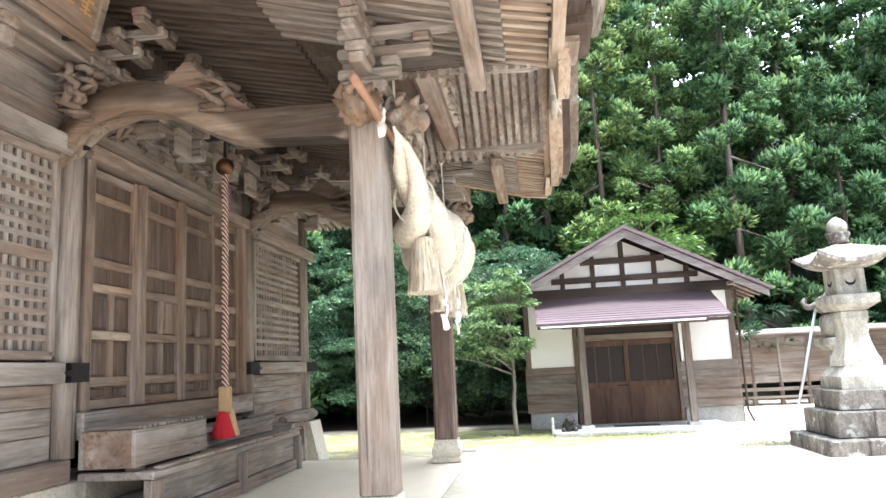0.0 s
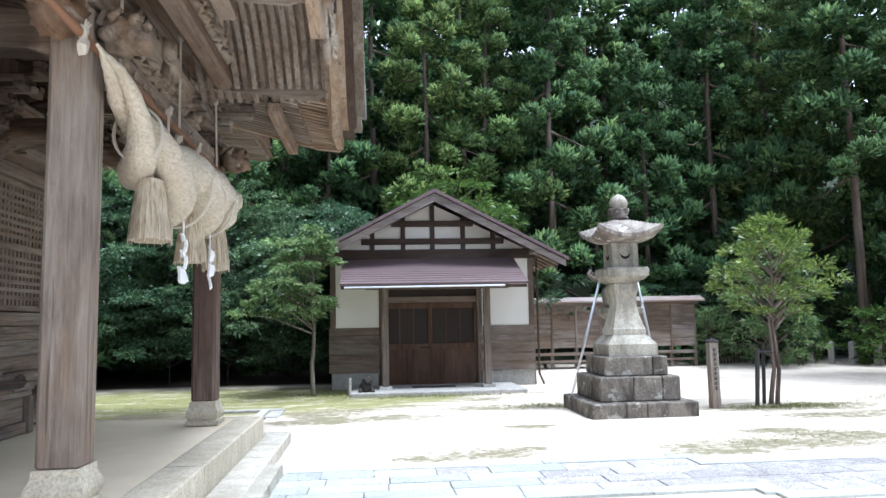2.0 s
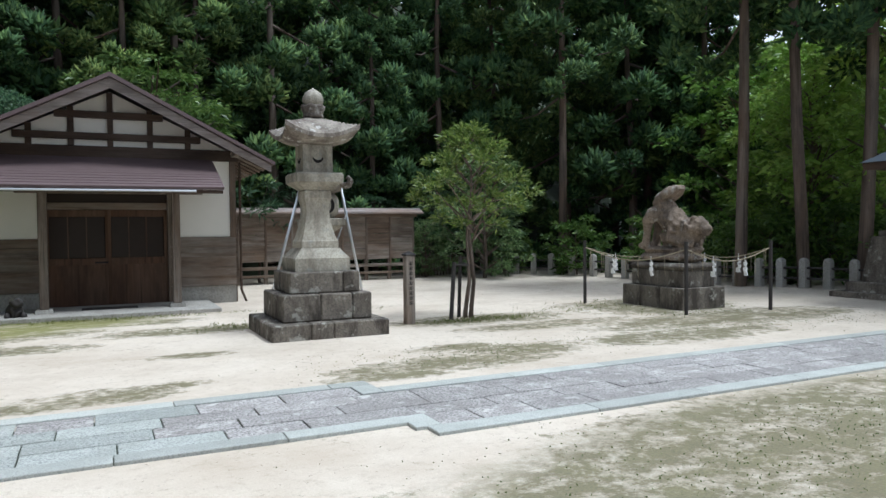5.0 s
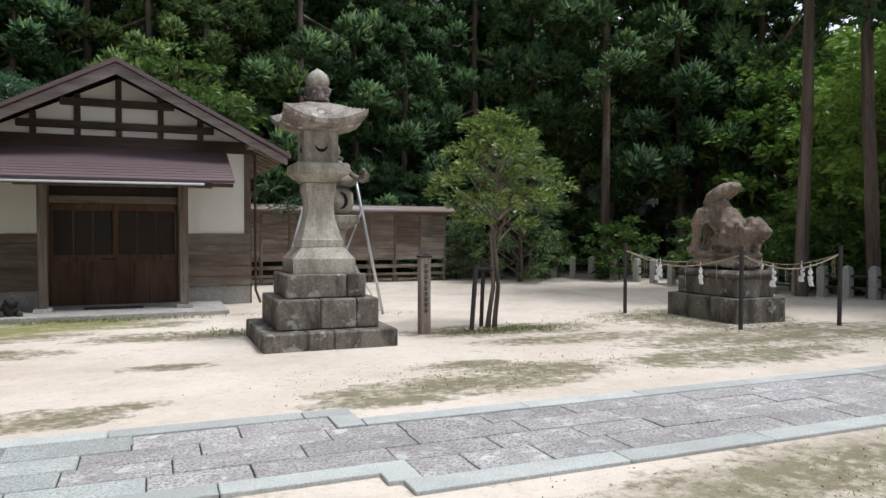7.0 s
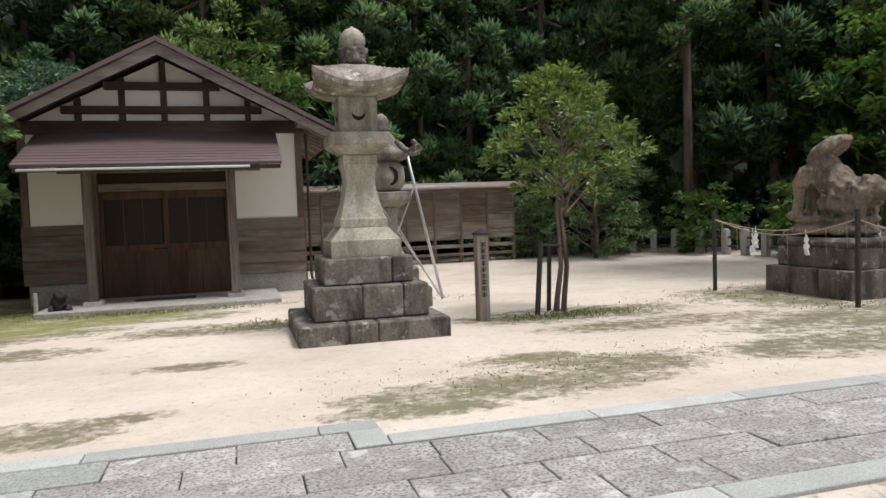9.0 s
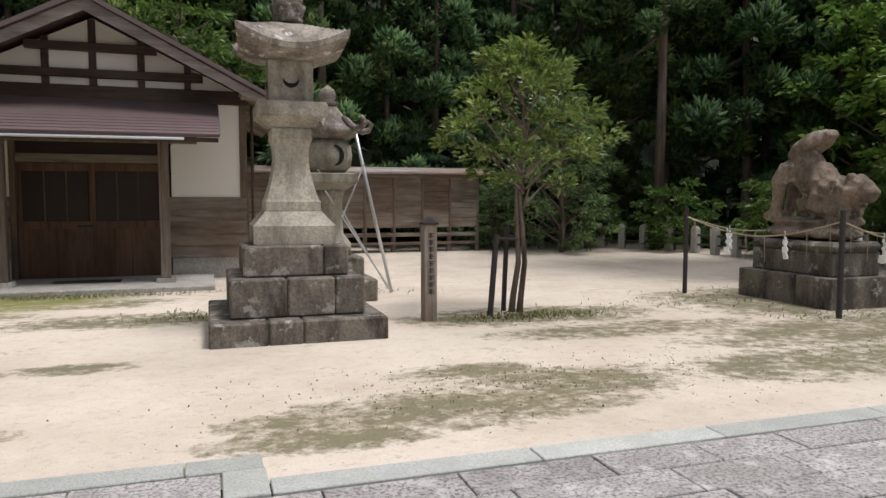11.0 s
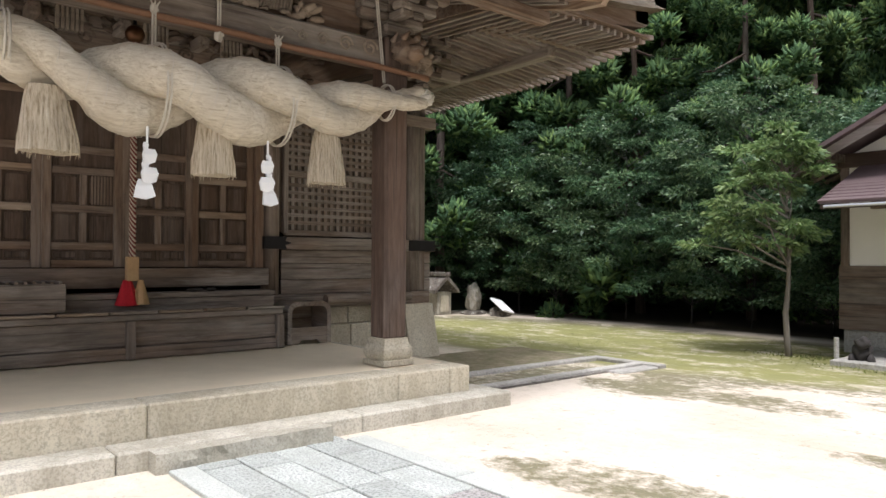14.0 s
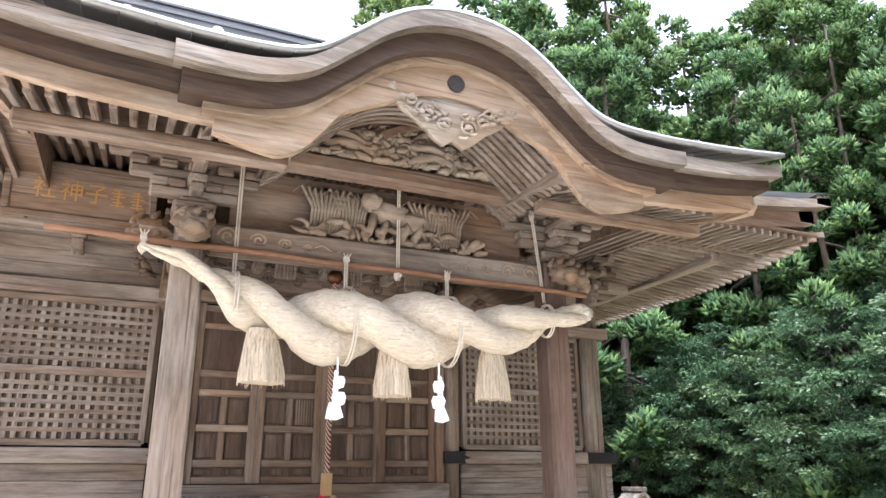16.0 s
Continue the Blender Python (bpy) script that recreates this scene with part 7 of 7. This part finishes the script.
# left flank beside the hall
for y in (13.5, 17.0, 20.3, 23.5):
    spots.append((-18.0 + rt.uniform(-1, 1), y, rt.choice((0, 1)), rt.uniform(0.9, 1.15)))
for x, y in ((-15.2, 23.8), (-11.8, 24.3), (-8.6, 24.2), (-5.2, 24.6), (-14.6, 27.6)):
    spots.append((x, y, rt.choice((0, 3, 1)), rt.uniform(0.85, 1.05)))
for x, y, k, s in ((-22, 27, 4, 1.35), (-17, 31, 4, 1.4), (-12, 30, 1, 1.3), (-24, 21, 4, 1.3), (-7.5, 29.5, 0, 1.25), (-21.5, 14.5, 1, 1.2), (-18.5, 25.2, 1, 1.35), (-22.5, 23.5, 4, 1.4), (-16, 34, 4, 1.4), (-21, 32, 4, 1.4), (-27, 25, 4, 1.4), (-14.5, 20.8, 0, 1.15)):
    spots.append((x, y, k, s))
# deeper wood to the right
for x, y in ((24.2, 23.0), (23.5, 25.5), (28, 21), (27, 24.5), (21.5, 24), (20, 26.5)):
    spots.append((x, y, rt.choice((1, 3, 1)), rt.uniform(1.05, 1.3)))
for x, y in ((-19, 9), (-20, 4), (-19, -1), (-16, 0.5)):
    spots.append((x, y, 0, rt.uniform(0.8, 1.0)))
used = set()
for n_, (x, y, k, s) in enumerate(spots):
    k = 3 if n_ == 16 else k
    z = max(hill_z(x, y), gz(x, y)) - 0.1
    m = pose(x, y, z, rt.uniform(-2, 2), rt.uniform(-2, 2), rt.uniform(0, 360))
    if k not in used:
        used.add(k)
        o = kinds[k]
        o.matrix_basis = m
    else:
        o = copy_thing(kinds[k], m)
    o.scale = (s, s, s * rt.uniform(0.95, 1.1))

# evergreen shrubs under the cedars
hedge = [bushy("evergreen_shrub", 41, 4.6, 2.3, 0.75, BROAD, "dark glossy evergreen shrub with layered sprays", "shrub", 105, 150, (0.125, 0.058), "shrubs under the cedars", flat=0.28, trunk=0.028, bark=BLACKW),
         bushy("evergreen_shrub", 42, 5.6, 2.4, 0.8, BROAD, "dark glossy evergreen shrub with layered sprays", "shrub", 115, 150, (0.125, 0.058), "shrubs under the cedars", flat=0.28, trunk=0.028, bark=BLACKW)]
hs = []
for x in range(-14, 1, 2):
    hs.append((x + rt.uniform(-0.5, 0.5), 21.7 + rt.uniform(-0.3, 0.5), rt.uniform(0.85, 1.1)))
for x, y, s in ((-15.5, 19.5, 1.0), (-15.0, 17.0, 0.9), (-15.5, 14.5, 0.9), (13.6, 26.6, 0.7), (10.6, 26.8, 0.75), (15.0, 24.4, 0.55), (-2.5, 24.6, 1.2), (-6.5, 25.0, 1.3), (-10.5, 25.0, 1.3)):
    hs.append((x, y, s))
used = set()
for i, (x, y, s) in enumerate(hs):
    m = pose(x, y, max(gz(x, y), hill_z(x, y)) - 0.05, 0, 0, rt.uniform(0, 360))
    o = copy_thing(hedge[i % 2], m) if i % 2 in used else hedge[i % 2]
    used.add(i % 2)
    o.matrix_basis = m
    o.scale = (s, s, s)

for x, y in ((25.0, 29.5), (29.0, 33.0), (31.0, 28.0), (26.5, 36.5)):
    copy_thing(kinds[4], pose(x, y, max(hill_z(x, y), gz(x, y)) - 0.1, 0, 0, x * 37))

# spreading light-leaved tree behind the shed roof
o = bushy("spreading_tree", 51, 6.9, 2.7, 4.3, LIGHTLEAF, "spreading tree with feathery pale green sprays behind the storehouse", "tree", 60, 60, (0.24, 0.075), flat=0.22, trunk=0.14)
o.matrix_basis = pose(3.4, 25.6, -0.1, 0, 0, 40)
# sunlit trees beyond the trunks
lit = bushy("bright_tree", 52, 7.0, 2.6, 0.6, MAPLE, "bright sunlit green tree beyond the cedar trunks", "tree", 90, 60, (0.26, 0.12), "bright trees beyond", trunk=0.1)
lit.matrix_basis = pose(22.4, 16.6, 0.1)
for x, y, s in ((22.0, 13.4, 1.1), (21.0, 15.6, 0.8), (25.5, 18.6, 1.35), (23.0, 19.8, 1.0), (28, 15.5, 1.6)):
    copy_thing(lit, pose(x, y, 0.6, 0, 0, x * 40)).scale = (s, s, s)
low = bushy("low_bush", 53, 1.7, 1.1, 0.2, LIGHTLEAF, "low green bush at the foot of the cedars", "bush", 40, 55, (0.16, 0.07), "low bushes", trunk=0.03)
low.matrix_basis = pose(19.3, 17.0, 0)
for x, y, s in ((18.6, 19.4, 1.2), (17.4, 22.4, 1.1), (20.0, 14.3, 1.3), (20.2, 12.4, 1.2), (19.2, 15.6, 1.1), (15.9, 24.6, 1.0), (21.0, 16.4, 1.6)):
    copy_thing(low, pose(x, y, gz(x, y), 0, 0, x * 70)).scale = (s, s, s)

# young tree in the yard with two stakes
yt = bushy("young_tree", 61, 3.50, 1.22, 1.85, YOUNG, "young evergreen tree with narrow glossy leaves", "tree", 54, 78, (0.125, 0.040), flat=0.7, trunk=0.048, stems=((0, 0), (-0.10, 0.06)), puff=(0.09, 0.20), up=0.6, shape=lambda f: 0.62 + 0.9 * f if f < 0.35 else 0.93 * (1 - (f - 0.35) / 0.66) ** 0.9 + 0.04)
yt.matrix_basis = pose(7.93, 12.65, 0)
tk = thing("tree_stakes", "two dark tied stakes beside the young tree", "stake", (7.6, 12.6, 0))
part("stake", tube(bmesh.new(), [(7.42, 12.5, -0.1), (7.56, 12.62, 1.02)], 0.04, 8), BLACKW, tk)
part("stake", tube(bmesh.new(), [(7.76, 12.86, -0.1), (7.80, 12.84, 1.12)], 0.035, 8), BLACKW, tk)
part("binding", tube(bmesh.new(), [(7.54, 12.6, 0.98), (7.95, 12.66, 0.95), (7.8, 12.84, 1.0)], 0.02, 6), BLACKW, tk)
# dense shrub behind it
db = bushy("conical_shrub", 62, 4.4, 1.6, 0.3, MIDLEAF, "dense grey-green conical shrub at the yard edge", "shrub", 90, 70, (0.15, 0.06), trunk=0.08)
db.matrix_basis = pose(13.9, 22.9, -0.1)
db2 = copy_thing(db, pose(12.4, 24.6, -0.1, 0, 0, 80))
db2.scale = (0.5, 0.5, 0.45)

# small tree at the corner of the shed
ct = bushy("small_tree", 71, 3.9, 1.4, 1.95, MIDLEAF, "small evergreen tree with a pale trunk beside the storehouse", "tree", 56, 100, (0.14, 0.056), flat=0.24, trunk=0.065, lean=(-0.7, 0.0), puff=(0.12, 0.25), bark=STEMPALE, shape=lambda f: 1.0 - 0.75 * f if f > 0.3 else 0.6 + f)
ct.matrix_basis = pose(-0.96, 17.5, gz(-1, 17.5), 0, 0, 0)
# fern fronds behind the fence
fern = bushy("fern_clump", 72, 3.0, 1.5, 2.1, BROAD, "clump of fern fronds above the board fence", "fern", 20, 70, (0.30, 0.06), flat=0.3, trunk=0.06)
fern.matrix_basis = pose(6.6, 25.2, -0.1)

# ---- grass in tufts ----
def tufts(name, spots, label, seed, hgt=0.10):
    rng = np.random.default_rng(seed)
    pts, dirs = [], []
    for cx, cy, rx, ry, n in spots:
        q = rng.normal(size=(n, 2)) * 0.45
        p = np.stack([cx + q[:, 0] * rx, cy + q[:, 1] * ry, np.zeros(n)], 1)
        p[:, 2] = [gz(a, b) - 0.01 for a, b in p[:, :2]]
        pts.append(p)
        dirs.append(np.stack([rng.normal(size=n) * 0.5, rng.normal(size=n) * 0.5, np.ones(n)], 1))
    ob = link(name, leaf_mesh(name, np.concatenate(pts), np.concatenate(dirs), hgt, 0.012, GRASS, rng, 0.2))
    tagged(ob, label, "grass", kind="stuff")


tufts("grass", [(7.9, 12.3, 0.7, 0.4, 300), (8.5, 12.3, 0.5, 0.3, 200), (7.3, 12.3, 0.6, 0.3, 200), (11.2, 13.0, 2.0, 1.2, 160), (4.0, 13.6, 0.9, 0.6, 350), (9.8, 12.6, 1.6, 0.6, 60), (11.8, 11.2, 1.6, 0.5, 140), (2.2, 16.7, 2.6, 0.3, 700), (-0.6, 17.6, 1.2, 0.5, 500), (6.1, 15.8, 1.5, 0.8, 300), (0.3, 17.2, 0.4, 0.3, 200)], "thin tufts of short grass on the sand", 81, 0.07)
tufts("moss_grass", [(6.5, 4.6, 3.5, 1.6, 1800), (9.5, 5.0, 2.5, 0.9, 900), (-4, 16.5, 6.0, 2.2, 2200), (12, 9.4, 4, 0.9, 900), (7.0, 9.4, 3.2, 0.9, 900)], "very short mossy grass over the ground", 82, 0.03)
